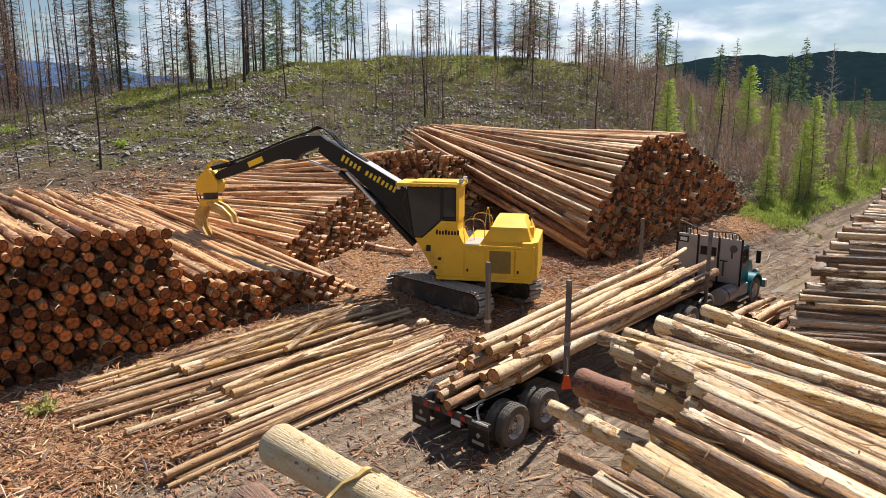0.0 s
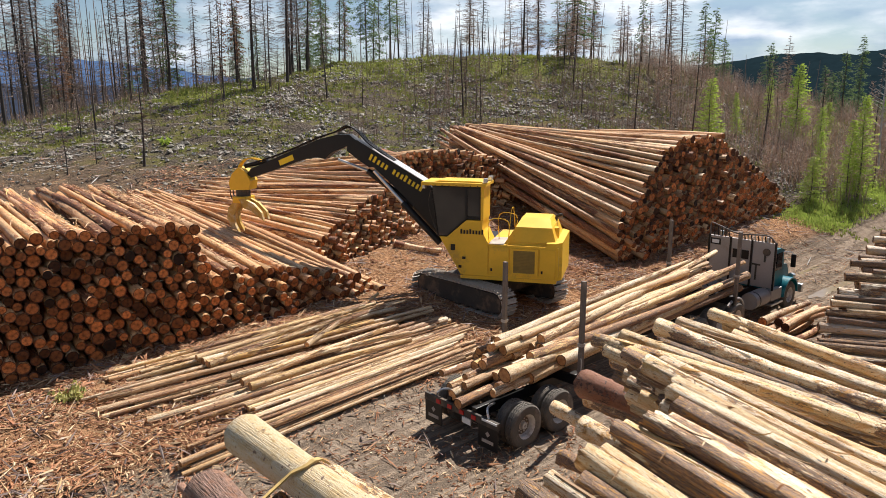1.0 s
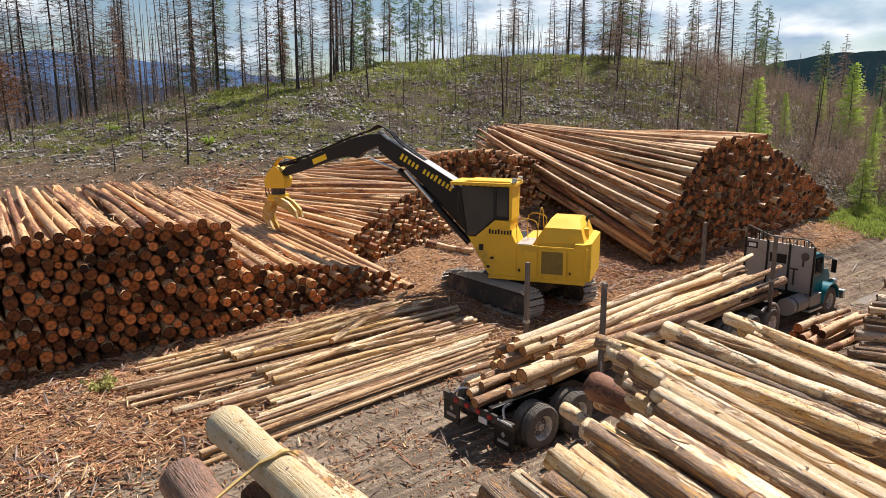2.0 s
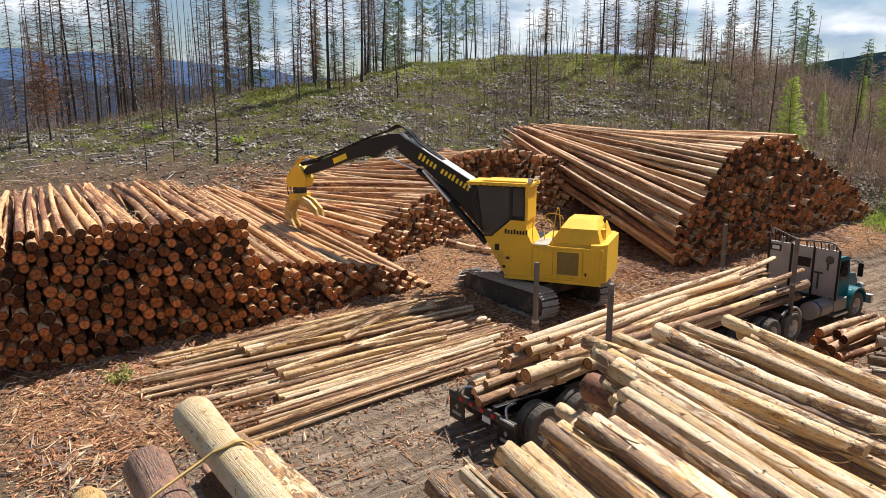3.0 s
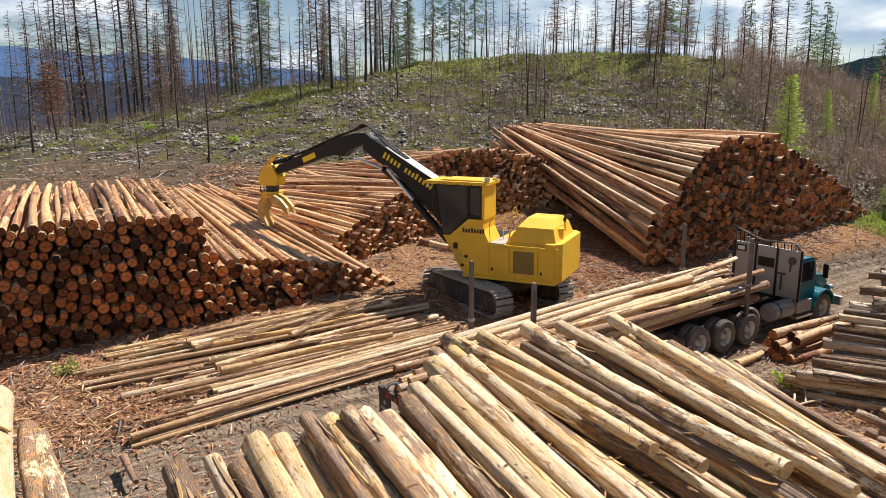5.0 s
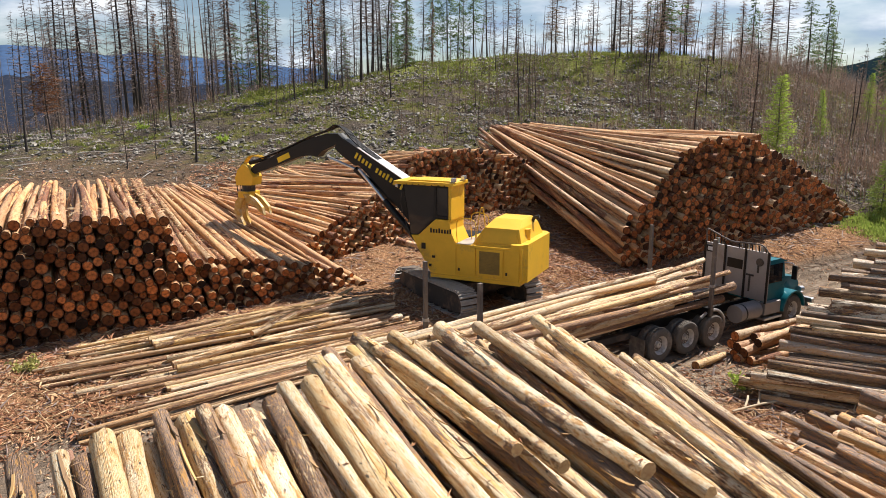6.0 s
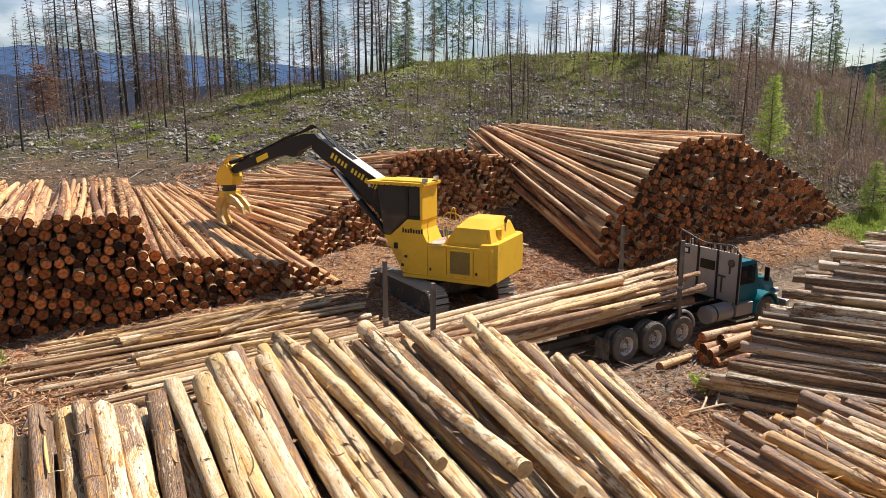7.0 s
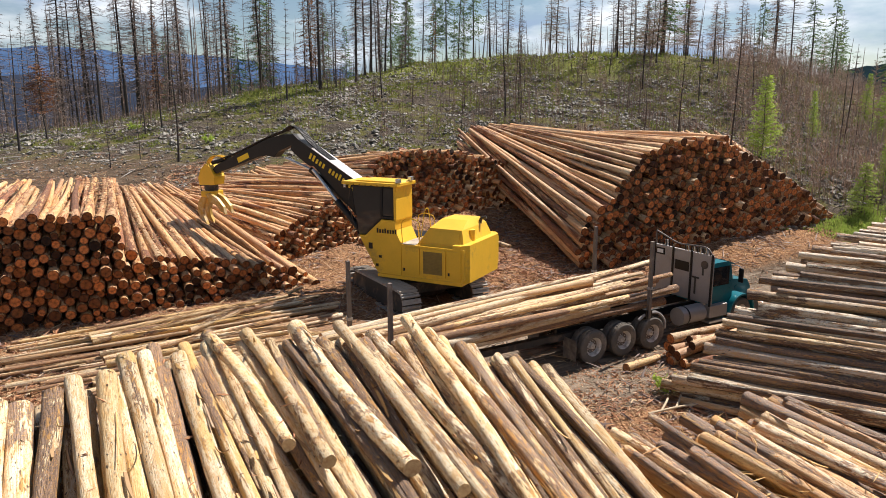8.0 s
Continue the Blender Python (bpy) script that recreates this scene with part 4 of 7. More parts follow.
# ---------------------------------------------------------------- log loader
def loader():
    yaw = math.atan2(0.2, -0.98)
    z0 = 0.62
    base = thing("log_loader", Vector((0.75, 25.8, z0)), "yellow and black tracked log loader, boom reaching over the deck", "log loader")
    base.rotation_euler = (0, 0, yaw)
    # undercarriage, turned to the road
    turn = Matrix.Rotation(math.atan2(V.y, V.x) - yaw, 4, "Z")
    under = part("undercarriage", box(-1.3, 1.3, -1.1, 1.1, 0.55, 0.95, prism([(-0.9, 0.3), (0.9, 0.3), (1.25, 0.62), (0.8, 0.98), (-0.8, 0.98), (-1.25, 0.62)], -0.7, 0.7)), M_DIRTY, base, "dirty dark steel undercarriage", bevel=0.04)
    under.matrix_basis = turn
    part("slew_ring", rod((0, 0, 0.95), (0, 0, 1.16), 0.85, 28), M_BLACK, base)
    L, H, Wd = 2.32, 0.98, 0.7
    R = H / 2 - 0.05
    shoe_bm = box(-0.088, 0.088, -Wd / 2, Wd / 2, -0.018, 0.018)
    for gx in (-0.07, 0.045):
        box(gx - 0.016, gx + 0.016, -Wd / 2, Wd / 2, 0.018, 0.075, shoe_bm)
    shoe_me = bpy.data.meshes.new("track_shoe")
    shoe_bm.to_mesh(shoe_me)
    shoe_bm.free()
    shoe_me.materials.append(M_STEEL)
    for side in (-1, 1):
        cy = side * 1.40
        fr = part("track", prism([(-L + R, 0.16), (L - R, 0.16), (L - R + 0.25, 0.3), (L - R + 0.25, 0.66), (L - R, 0.82), (0.9, 0.84), (-0.9, 0.84), (-L + R, 0.82), (-L + R - 0.25, 0.66), (-L + R - 0.25, 0.3)], -0.24, 0.24), M_DIRTY, base, "dirty steel crawler track", bevel=0.03)
        fr.matrix_basis = turn @ Matrix.Translation((0, cy, 0))
        for ex, nm in ((L - R, "idler"), (-L + R, "sprocket")):
            wheel = part(nm, lathe([(0.10, -0.16), (R - 0.07, -0.12), (R - 0.03, -0.05), (R - 0.03, 0.05), (R - 0.07, 0.12), (0.10, 0.16)], 20), M_DIRTY, fr, shade=True)
            wheel.location = (ex, 0, H / 2)
        for i in range(7):
            ro = part("roller", rod((0, -0.2, 0), (0, 0.2, 0), 0.13, 12), M_DIRTY, fr, shade=True)
            ro.location = (-1.35 + i * 0.45, 0, 0.17)
        straight, arc = 2 * (L - R), math.pi * R
        total = 2 * straight + 2 * arc
        n = 46
        for i in range(n):
            t = total * (i + 0.5) / n
            if t < straight:
                x, z, a = -straight / 2 + t, H - 0.05, 0.0
            elif t < straight + arc:
                a = (t - straight) / R
                x, z = straight / 2 + R * math.sin(a), H / 2 + R * math.cos(a)
            elif t < 2 * straight + arc:
                x, z, a = straight / 2 - (t - straight - arc), 0.05, math.pi
            else:
                a = math.pi + (t - 2 * straight - arc) / R
                x, z = -straight / 2 + R * math.sin(a), H / 2 + R * math.cos(a)
            sh = new("track_shoe", shoe_me)
            sh.parent = fr
            sh.matrix_basis = Matrix.Translation((x, 0, z)) @ Matrix.Rotation(a, 4, "Y")
    # house; z counts from the ground
    Z = lambda z: z - z0
    body = part("house", prism([(0.6, Z(1.80)), (0.6, Z(2.2)), (-0.26, Z(2.98)), (-2.72, Z(2.98)), (-2.72, Z(1.95)), (-2.6, Z(1.80))], -1.5, 1.48), M_YELLOW, base, "yellow steel engine house", bevel=0.045)
    part("skirt", box(-2.66, 0.7, -1.46, 1.515, Z(1.72), Z(1.84)), M_YELLOW, body)
    cw = bmesh.new()
    pts = [(1.5, -2.3), (1.5, -2.6), (1.2, -2.82), (-1.2, -2.82), (-1.5, -2.6), (-1.5, -2.3)]
    lo = [cw.verts.new((x, y, Z(1.80))) for y, x in pts]
    hi = [cw.verts.new((x, y, Z(3.12))) for y, x in pts]
    cw.faces.new(lo), cw.faces.new(hi[::-1])
    for i in range(6):
        cw.faces.new((lo[i], lo[(i + 1) % 6], hi[(i + 1) % 6], hi[i]))
    part("counterweight", cw, M_YELLOW, base, bevel=0.05)
    for xa, xb, nm in ((-1.02, -0.32, "side_door"), (-2.62, -2.08, "side_door")):
        d = part(nm, box(xa, xb, 1.48, 1.515, Z(1.95), Z(2.9)), M_YELLOW, body, bevel=0.012)
        part("door_latch", box(xb - 0.12, xb - 0.06, 1.515, 1.535, Z(2.05), Z(2.15)), M_BLACK, d)
    gr = part("grille_door", box(-2.04, -1.06, 1.48, 1.52, Z(1.95), Z(2.9)), M_YELLOW, body, "yellow door with dusty radiator mesh", bevel=0.012)
    mesh_bm = box(-1.92, -1.18, 1.52, 1.526, Z(2.03), Z(2.82))
    for i in range(15):
        box(-1.92, -1.18, 1.524, 1.54, Z(2.05 + i * 0.052), Z(2.075 + i * 0.052), mesh_bm)
    part("radiator_mesh", mesh_bm, plain("dusty_mesh", (0.30, 0.20, 0.055), 0.8, 0, 0.25, 6.0), gr)
    # engine hood
    hood = bmesh.new()
    lo = [hood.verts.new(p) for p in ((-0.80, 1.25, Z(2.98)), (-2.62, 1.25, Z(2.98)), (-2.62, -1.2, Z(2.98)), (-0.80, -1.2, Z(2.98)))]
    mi = [hood.verts.new(p) for p in ((-1.16, 1.0, Z(3.56)), (-2.42, 1.0, Z(3.56)), (-2.42, -1.0, Z(3.56)), (-1.16, -1.0, Z(3.56)))]
    hi = [hood.verts.new(p) for p in ((-1.25, 0.2, Z(3.78)), (-2.25, 0.2, Z(3.78)), (-2.25, -0.8, Z(3.78)), (-1.25, -0.8, Z(3.78)))]
    hood.faces.new(lo), hood.faces.new(hi[::-1])
    for a, b in ((lo, mi), (mi, hi)):
        for i in range(4):
            hood.faces.new((a[i], a[(i + 1) % 4], b[(i + 1) % 4], b[i]))
    hd = part("engine_hood", hood, M_YELLOW, base, "chamfered yellow engine hood", bevel=0.03)
    hg = bmesh.new()
    q = [(-1.02, 1.225, Z(3.06)), (-2.48, 1.225, Z(3.06)), (-2.34, 1.065, Z(3.44)), (-1.26, 1.065, Z(3.44))]
    v = [hg.verts.new(p) for p in q] + [hg.verts.new((x, y + 0.02, z + 0.01)) for x, y, z in q]
    hg.faces.new(v[:4]), hg.faces.new(v[4:][::-1])
    for i in range(4):
        hg.faces.new((v[i], v[(i + 1) % 4], v[4 + (i + 1) % 4], v[4 + i]))
    part("hood_panel", hg, M_YELLOW, hd)
    part("exhaust_pipe", hose([(-2.35, -0.6, Z(3.4)), (-2.4, -0.6, Z(3.72)), (-2.6, -0.62, Z(3.8))], 0.06, 10), M_DIRTY, base, shade=True)
    part("precleaner", rod((-2.45, 0.35, Z(3.1)), (-2.45, 0.35, Z(3.5)), 0.16, 14), M_YELLOW, base, shade=True)
    # handrails
    for pts in (((-0.30, 1.4, Z(2.98)), (-0.30, 1.4, Z(3.80)), (-0.95, 1.4, Z(3.80)), (-0.95, 1.4, Z(3.0))), ((-0.5, 0.6, Z(3.0)), (-0.5, 0.6, Z(3.9)), (-1.1, 0.6, Z(3.9)), (-1.1, 0.6, Z(3.4))), ((-0.95, 1.3, Z(3.0)), (-1.0, 1.1, Z(4.05)), (-1.05, 0.9, Z(4.2)), (-1.1, 0.8, Z(3.5)))):
        part("handrail", hose(pts, 0.016), M_YELLOW, base, shade=True)
    part("deck_plate", box(-0.28, -0.82, 0.2, 1.45, Z(2.985), Z(3.01)), M_STEEL, base)
    # cab: riser, frame, panes, roof
    cab = part("cab", prism([(0.70, Z(1.86)), (1.47, Z(3.18)), (1.20, Z(3.18)), (0.50, Z(3.80)), (-0.06, Z(3.80)), (-0.06, Z(3.45)), (-0.28, Z(3.0)), (-0.28, Z(1.86))], 0.34, 1.5), M_YELLOW, base, "yellow cab shell on a riser", bevel=0.03)
    part("cab_interior", prism([(1.42, Z(3.2)), (1.20, Z(3.2)), (0.52, Z(3.82)), (-0.02, Z(3.82)), (-0.02, Z(4.96)), (1.70, Z(4.96))], 0.42, 1.44), M_BLACK, cab)
    part("roof", box(-0.20, 2.12, 0.26, 1.58, Z(4.98), Z(5.10), prism([(-0.1, Z(5.1)), (1.7, Z(5.1)), (1.5, Z(5.15)), (0.0, Z(5.15))], 0.4, 1.4)), M_YELLOW, cab, "flat yellow cab roof", bevel=0.02)
    side = part("side_window", prism([(1.50, Z(3.22)), (1.24, Z(3.22)), (0.56, Z(3.86)), (0.56, Z(4.94)), (1.72, Z(4.94))], 1.445, 1.465), M_GLASS, cab, "dark tinted guarded side pane")
    part("rear_side_window", box(0.06, 0.46, 1.445, 1.465, Z(3.94), Z(4.90)), M_GLASS, cab, "narrow dark pane in a black frame")
    fr = bmesh.new()
    for xa, xb, za, zb in ((0.0, 0.05, 3.84, 4.96), (0.46, 0.56, 3.84, 4.96), (0.05, 0.46, 3.84, 3.92), (0.05, 0.46, 4.9, 4.96)):
        box(xa, xb, 1.43, 1.49, Z(za), Z(zb), fr)
    part("window_frame", fr, M_BLACK, cab)
    part("rear_pillar", box(-0.10, 0.0, 0.36, 1.5, Z(3.8), Z(5.0)), M_YELLOW, cab, bevel=0.012)
    front = part("front_window", prism([(1.46, Z(3.22)), (1.72, Z(4.95)), (1.745, Z(4.95)), (1.485, Z(3.22))], 0.42, 1.46), M_GLASS, cab, "dark tinted windscreen")
    gb = bmesh.new()
    for i in range(6):
        y = 0.45 + i * 0.2
        rod((1.53, y, Z(3.2)), (1.80, y, Z(4.96)), 0.014, 6, bm=gb)
    for i in range(4):
        f = 0.15 + i * 0.25
        rod((1.53 + 0.27 * f, 0.42, Z(3.2 + 1.76 * f)), (1.53 + 0.27 * f, 1.5, Z(3.2 + 1.76 * f)), 0.012, 6, bm=gb)
    part("window_guard", gb, M_BLACK, cab, "thin black bars before the windscreen")
    part("grab_hose", hose([(1.80, 1.5, Z(4.8)), (1.86, 1.52, Z(4.3)), (1.7, 1.52, Z(3.7)), (1.52, 1.5, Z(3.2))], 0.014), M_DIRTY, cab)
    glyph_bars(-0.12, 0.74, Z(3.32), 0.17, 1.505, 0.012, M_BLACK, cab, "lettering_bar")
    for x, z, w, h in ((0.98, 2.82, 0.16, 0.22), (0.58, 2.46, 0.12, 0.09), (0.72, 2.14, 0.11, 0.10)):
        part("hatch", box(x - w / 2, x + w / 2, 1.495, 1.515, Z(z - h / 2), Z(z + h / 2)), M_BLACK, cab, "small black recessed hatch")
    for i in range(7):
        part("bolt", rod((0.1 + i * 0.25, 1.58, Z(5.0)), (0.1 + i * 0.25, 1.6, Z(5.0)), 0.018, 6), M_BLACK, cab)
    for y in (0.45, 1.3):
        part("work_light", box(-0.22, -0.08, y, y + 0.18, Z(5.12), Z(5.26)), M_CHROME, cab, bevel=0.01)
    for x, y in ((2.0, 0.4), (2.0, 1.4)):
        part("work_light", box(x, x + 0.1, y - 0.09, y + 0.09, Z(4.86), Z(4.98)), M_CHROME, cab, bevel=0.01)
    part("toolbox", box(-0.2, 1.0, -1.5, -0.45, Z(1.82), Z(2.9)), M_BLACK, base, "black tank beside the boom foot", bevel=0.03)
    # boom
    def beam(outline, y0, y1, nm, label):
        return part(nm, prism([(x, Z(z)) for x, z in outline], y0, y1), M_BLACK, base, label, bevel=0.035)
    boom = beam([(0.7, 2.35), (0.6, 2.9), (1.6, 4.4), (2.35, 4.92), (4.55, 6.16), (5.0, 6.42), (5.38, 6.32), (5.42, 6.02), (5.0, 5.70), (4.55, 5.42), (4.35, 5.42), (2.9, 4.12), (1.4, 2.6)], -0.30, 0.28, "boom", "black main boom with yellow lettering")
    # sunlit top edge of the boom, imitated by a strip of bright metal
    part("boom_top_plate", prism([(2.35, Z(4.925)), (4.4, Z(6.085)), (4.4, Z(6.115)), (2.35, Z(4.955))], -0.31, 0.29), M_CHROME, boom, "bright metal strip standing in for sunlight on the boom top")
    glyph_bars(2.45, 4.55, Z(4.58), 0.24, 0.285, 0.012, M_GOLD, boom, "lettering_bar", slope=0.565, gaps=(8,))
    for yy in (-0.42, 0.38):
        part("boom_cylinder", rod((1.75, yy, Z(2.7)), (3.2, yy, Z(4.15)), 0.13, 14), M_BLACK, boom, shade=True)
        part("cylinder_rod", rod((3.2, yy, Z(4.15)), (4.3, yy, Z(5.3)), 0.065, 12), M_CHROME, boom, "polished piston rod", shade=True)
    part("stick_cylinder", rod((2.9, 0.0, Z(4.0)), (4.7, 0.0, Z(5.25)), 0.12, 12), M_BLACK, boom, shade=True)
    part("cylinder_rod", rod((4.7, 0.0, Z(5.25)), (5.9, 0.0, Z(5.65)), 0.06, 10), M_CHROME, boom, shade=True)
    stick = beam([(5.0, 6.35), (5.35, 6.62), (5.85, 6.60), (6.6, 6.42), (8.0, 5.86), (9.55, 5.22), (9.75, 5.02), (9.55, 4.88), (8.6, 5.18), (7.2, 5.66), (6.75, 5.74), (6.35, 5.68), (6.1, 5.92), (5.5, 6.16)], -0.22, 0.20, "stick", "black tapering stick with yellow plate")
    part("warning_plate", prism([(7.65, Z(5.62)), (8.25, Z(5.38)), (8.32, Z(5.58)), (7.72, Z(5.82))], 0.2, 0.212), M_GOLD, stick)
    part("stick_link", rod((8.9, 0, Z(5.55)), (9.9, 0, Z(5.3)), 0.09, 10), M_BLACK, stick)
    for k in range(5):
        y = -0.16 + k * 0.08
        part("hose", hose([(3.6, y, Z(5.66)), (4.6, y, Z(6.30)), (5.0, y, Z(6.70)), (5.45, y, Z(6.86 + 0.02 * k)), (5.9, y, Z(6.72)), (6.7, y, Z(6.46)), (8.2, y, Z(5.86)), (9.3, y, Z(5.5))], 0.026), M_BLACK, boom, shade=True)
    for k in range(3):
        y = -0.1 + k * 0.1
        part("hose", hose([(9.1, y, Z(5.52)), (9.5, y, Z(5.62)), (9.9, y, Z(5.55)), (10.15, y, Z(5.25)), (10.1, y, Z(4.95))], 0.03), M_YELLOW, stick, "yellow sleeved hydraulic hose", shade=True)
    # grapple
    head = part("grapple", prism([(9.62, Z(4.40)), (9.55, Z(4.75)), (9.75, Z(5.12)), (10.05, Z(5.28)), (10.35, Z(5.0)), (10.5, Z(4.66)), (10.45, Z(4.36))], -0.30, 0.30), M_YELLOW, base, "scuffed yellow log grapple", bevel=0.04)
    part("rotator", rod((10.05, 0, Z(4.38)), (10.05, 0, Z(4.10)), 0.28, 18), M_DIRTY, head)
    part("crosshead", box(9.75, 10.35, -0.36, 0.36, Z(3.85), Z(4.12)), M_YELLOW, head, bevel=0.04)
    worn = plain("worn_yellow", (0.52, 0.34, 0.09), 0.5, 0.2, 0.3, 3.0, (0.55, 0.48, 0.36), 0.5)
    for y, sg in ((-0.26, 1), (0.14, 1)):
        part("claw", prism([(10.0, Z(4.02)), (10.28, Z(4.0)), (10.62, Z(3.62)), (10.68, Z(3.2)), (10.5, Z(2.82)), (10.18, Z(2.66)), (10.36, Z(3.0)), (10.40, Z(3.3)), (10.26, Z(3.6))], y, y + 0.14), worn, head, "worn curved grapple claw", bevel=0.02)
        part("claw", prism([(10.05, Z(4.02)), (9.82, Z(4.05)), (9.40, Z(3.86)), (9.06, Z(3.52)), (8.98, Z(3.2)), (9.2, Z(3.34)), (9.52, Z(3.58)), (9.82, Z(3.66))], y + 0.13, y + 0.27), worn, head, "worn curved grapple claw", bevel=0.02)
    for y in (-0.1, 0.12):
        part("grapple_cylinder", rod((10.34, y, Z(4.0)), (9.7, y, Z(3.85)), 0.07, 10), M_DIRTY, head, shade=True)
        part("hose", hose([(10.2, y, Z(4.75)), (10.55, y, Z(4.4)), (10.5, y, Z(4.0)), (10.2, y, Z(3.9))], 0.025), M_BLACK, head, shade=True)


loader()


# ---------------------------------------------------------------- truck and trailer
TYRE = [(0.30, -0.115), (0.42, -0.135), (0.495, -0.125), (0.525, -0.095), (0.525, 0.095), (0.495, 0.125), (0.42, 0.135), (0.30, 0.115)]


def wheel_meshes():
    bm = lathe(TYRE, 30)
    for i in range(30):
        a = 6.2832 * (i + 0.5) / 30
        m = Matrix.Rotation(-a, 4, "Y") @ Matrix.Translation((0.525, 0, 0))
        for y in (-0.06, 0.0, 0.06):
            bmesh.ops.create_cube(bm, size=1.0, matrix=m @ Matrix.Translation((0, y, 0)) @ Matrix.Diagonal((0.022, 0.042, 0.085, 1)))
    tyre = bpy.data.meshes.new("tyre")
    bm.to_mesh(tyre), bm.free()
    tyre.materials.append(M_RUBBER)
    bm = lathe([(0.30, -0.11), (0.315, -0.115), (0.315, 0.115), (0.30, 0.11), (0.255, 0.06), (0.235, 0.0), (0.215, -0.035), (0.13, -0.045), (0.10, -0.02), (0.085, 0.05), (0.03, 0.055), (0.03, -0.06), (0.2, -0.07)], 24)
    for i in range(10):
        a = 6.2832 * i / 10
        rod((0.165 * math.cos(a), -0.06, 0.165 * math.sin(a)), (0.165 * math.cos(a), -0.01, 0.165 * math.sin(a)), 0.018, 6, bm=bm)
    rim = bpy.data.meshes.new("rim")
    bm.to_mesh(rim), bm.free()
    rim.materials.append(M_RIM)
    bm = lathe([(0.11, -0.036), (0.225, -0.026), (0.225, -0.036), (0.11, -0.046)], 24)
    dish = bpy.data.meshes.new("wheel_dish")
    bm.to_mesh(dish), bm.free()
    dish.materials.append(M_STAKE)
    return tyre, rim, dish


WHEEL = wheel_meshes()


def wheel(parent, s, y, face, r=0.525):
    """face -1: dish to the right."""
    ob = new("wheel", WHEEL[0])
    ob.parent = parent
    ob.location = (s, y, r - 0.015)
    ob.scale = (r / 0.525, 1, r / 0.525)
    ob.name = "tyre"
    rim = new("rim", WHEEL[1])
    rim.parent = ob
    rim.rotation_euler = (0, 0, math.pi if face > 0 else 0)
    rim["label"] = "dusty aluminium rim"
    dish = new("wheel_dish", WHEEL[2])
    dish.parent = rim


ROAD_YAW = math.atan2(U.y, U.x)


def stake(parent, x, y, z0, z1):
    st = part("stake", prism([(x - 0.055, z0), (x + 0.055, z0), (x + 0.045, z1), (x - 0.045, z1)], y - 0.055, y + 0.055), M_STAKE, parent, "muddy upright steel stake", bevel=0.008)
    part("stake_collar", box(x - 0.07, x + 0.07, y - 0.07, y + 0.07, z0 + (z1 - z0) * 0.38, z0 + (z1 - z0) * 0.41), M_STEEL, st)
    return st


def trailer():
    base = thing("log_trailer", P(11.0, 10.63, 0), "muddy black tandem pole trailer under the log load", "trailer")
    base.rotation_euler = (0, 0, ROAD_YAW)
    for i, x in enumerate((1.30, 2.53)):
        part("axle", rod((x, -1.1, 0.5), (x, 1.1, 0.5), 0.07, 10), M_DIRTY, base)
        for y in (-1.15, -0.83):
            wheel(base, x, y, 1 if y < -1 else -1)
        for y in (1.15, 0.83):
            wheel(base, x, y, -1 if y > 1 else 1)
    for y in (-0.42, 0.42):
        part("frame_rail", box(0.4, 3.9, y - 0.06, y + 0.06, 0.72, 0.98), M_BLACK, base, bevel=0.01)
    for x in (0.5, 1.9, 3.2):
        part("crossmember", box(x, x + 0.12, -0.42, 0.42, 0.76, 0.92), M_BLACK, base)
    part("reach_pole", box(3.6, 10.6, -0.11, 0.11, 0.68, 0.88), M_DIRTY, base, "long square reach pole", bevel=0.01)
    part("bunk", box(3.12, 3.38, -1.22, 1.22, 1.0, 1.28), M_BLACK, base, bevel=0.02)
    stake(base, 3.25, -1.28, 1.0, 3.66), stake(base, 3.25, 1.28, 1.0, 3.7)
    bar = part("rear_bumper", box(0.33, 0.41, -1.24, 1.24, 0.70, 0.88), M_DIRTY, base, bevel=0.01)
    for y in (-0.55, -0.15, 0.25, 0.65):
        part("tail_lamp", box(0.305, 0.33, y, y + 0.14, 0.74, 0.84), M_REDP, bar, "red tail lamp")
    part("number_plate", box(0.30, 0.33, -0.4, -0.12, 0.56, 0.7), M_WHITE, bar, "dusty white plate")
    part("light_strip", box(0.31, 0.33, -1.22, -0.75, 0.82, 0.87), M_WHITE, bar)
    for y in (-1.22, 0.62):
        fl = part("mud_flap", box(0.34, 0.362, y, y + 0.6, 0.16, 0.72), M_BLACK, base, "black rubber mud flap with a pale mark", bevel=0.004)
        mk = box(0.334, 0.34, y + 0.12, y + 0.48, 0.30, 0.38)
        bmesh.ops.create_cube(mk, size=1.0, matrix=Matrix.Translation((0.337, y + 0.3, 0.52)) @ Matrix.Rotation(0.785, 4, "X") @ Matrix.Diagonal((0.006, 0.1, 0.1, 1)))
        part("flap_mark", mk, M_ALU, fl)
    for y in (-1.0, 1.0):
        part("fender_brace", hose([(0.4, y * 0.9, 0.86), (0.5, y * 0.75, 1.05), (1.0, y * 0.5, 0.95)], 0.03), M_CHROME, base)


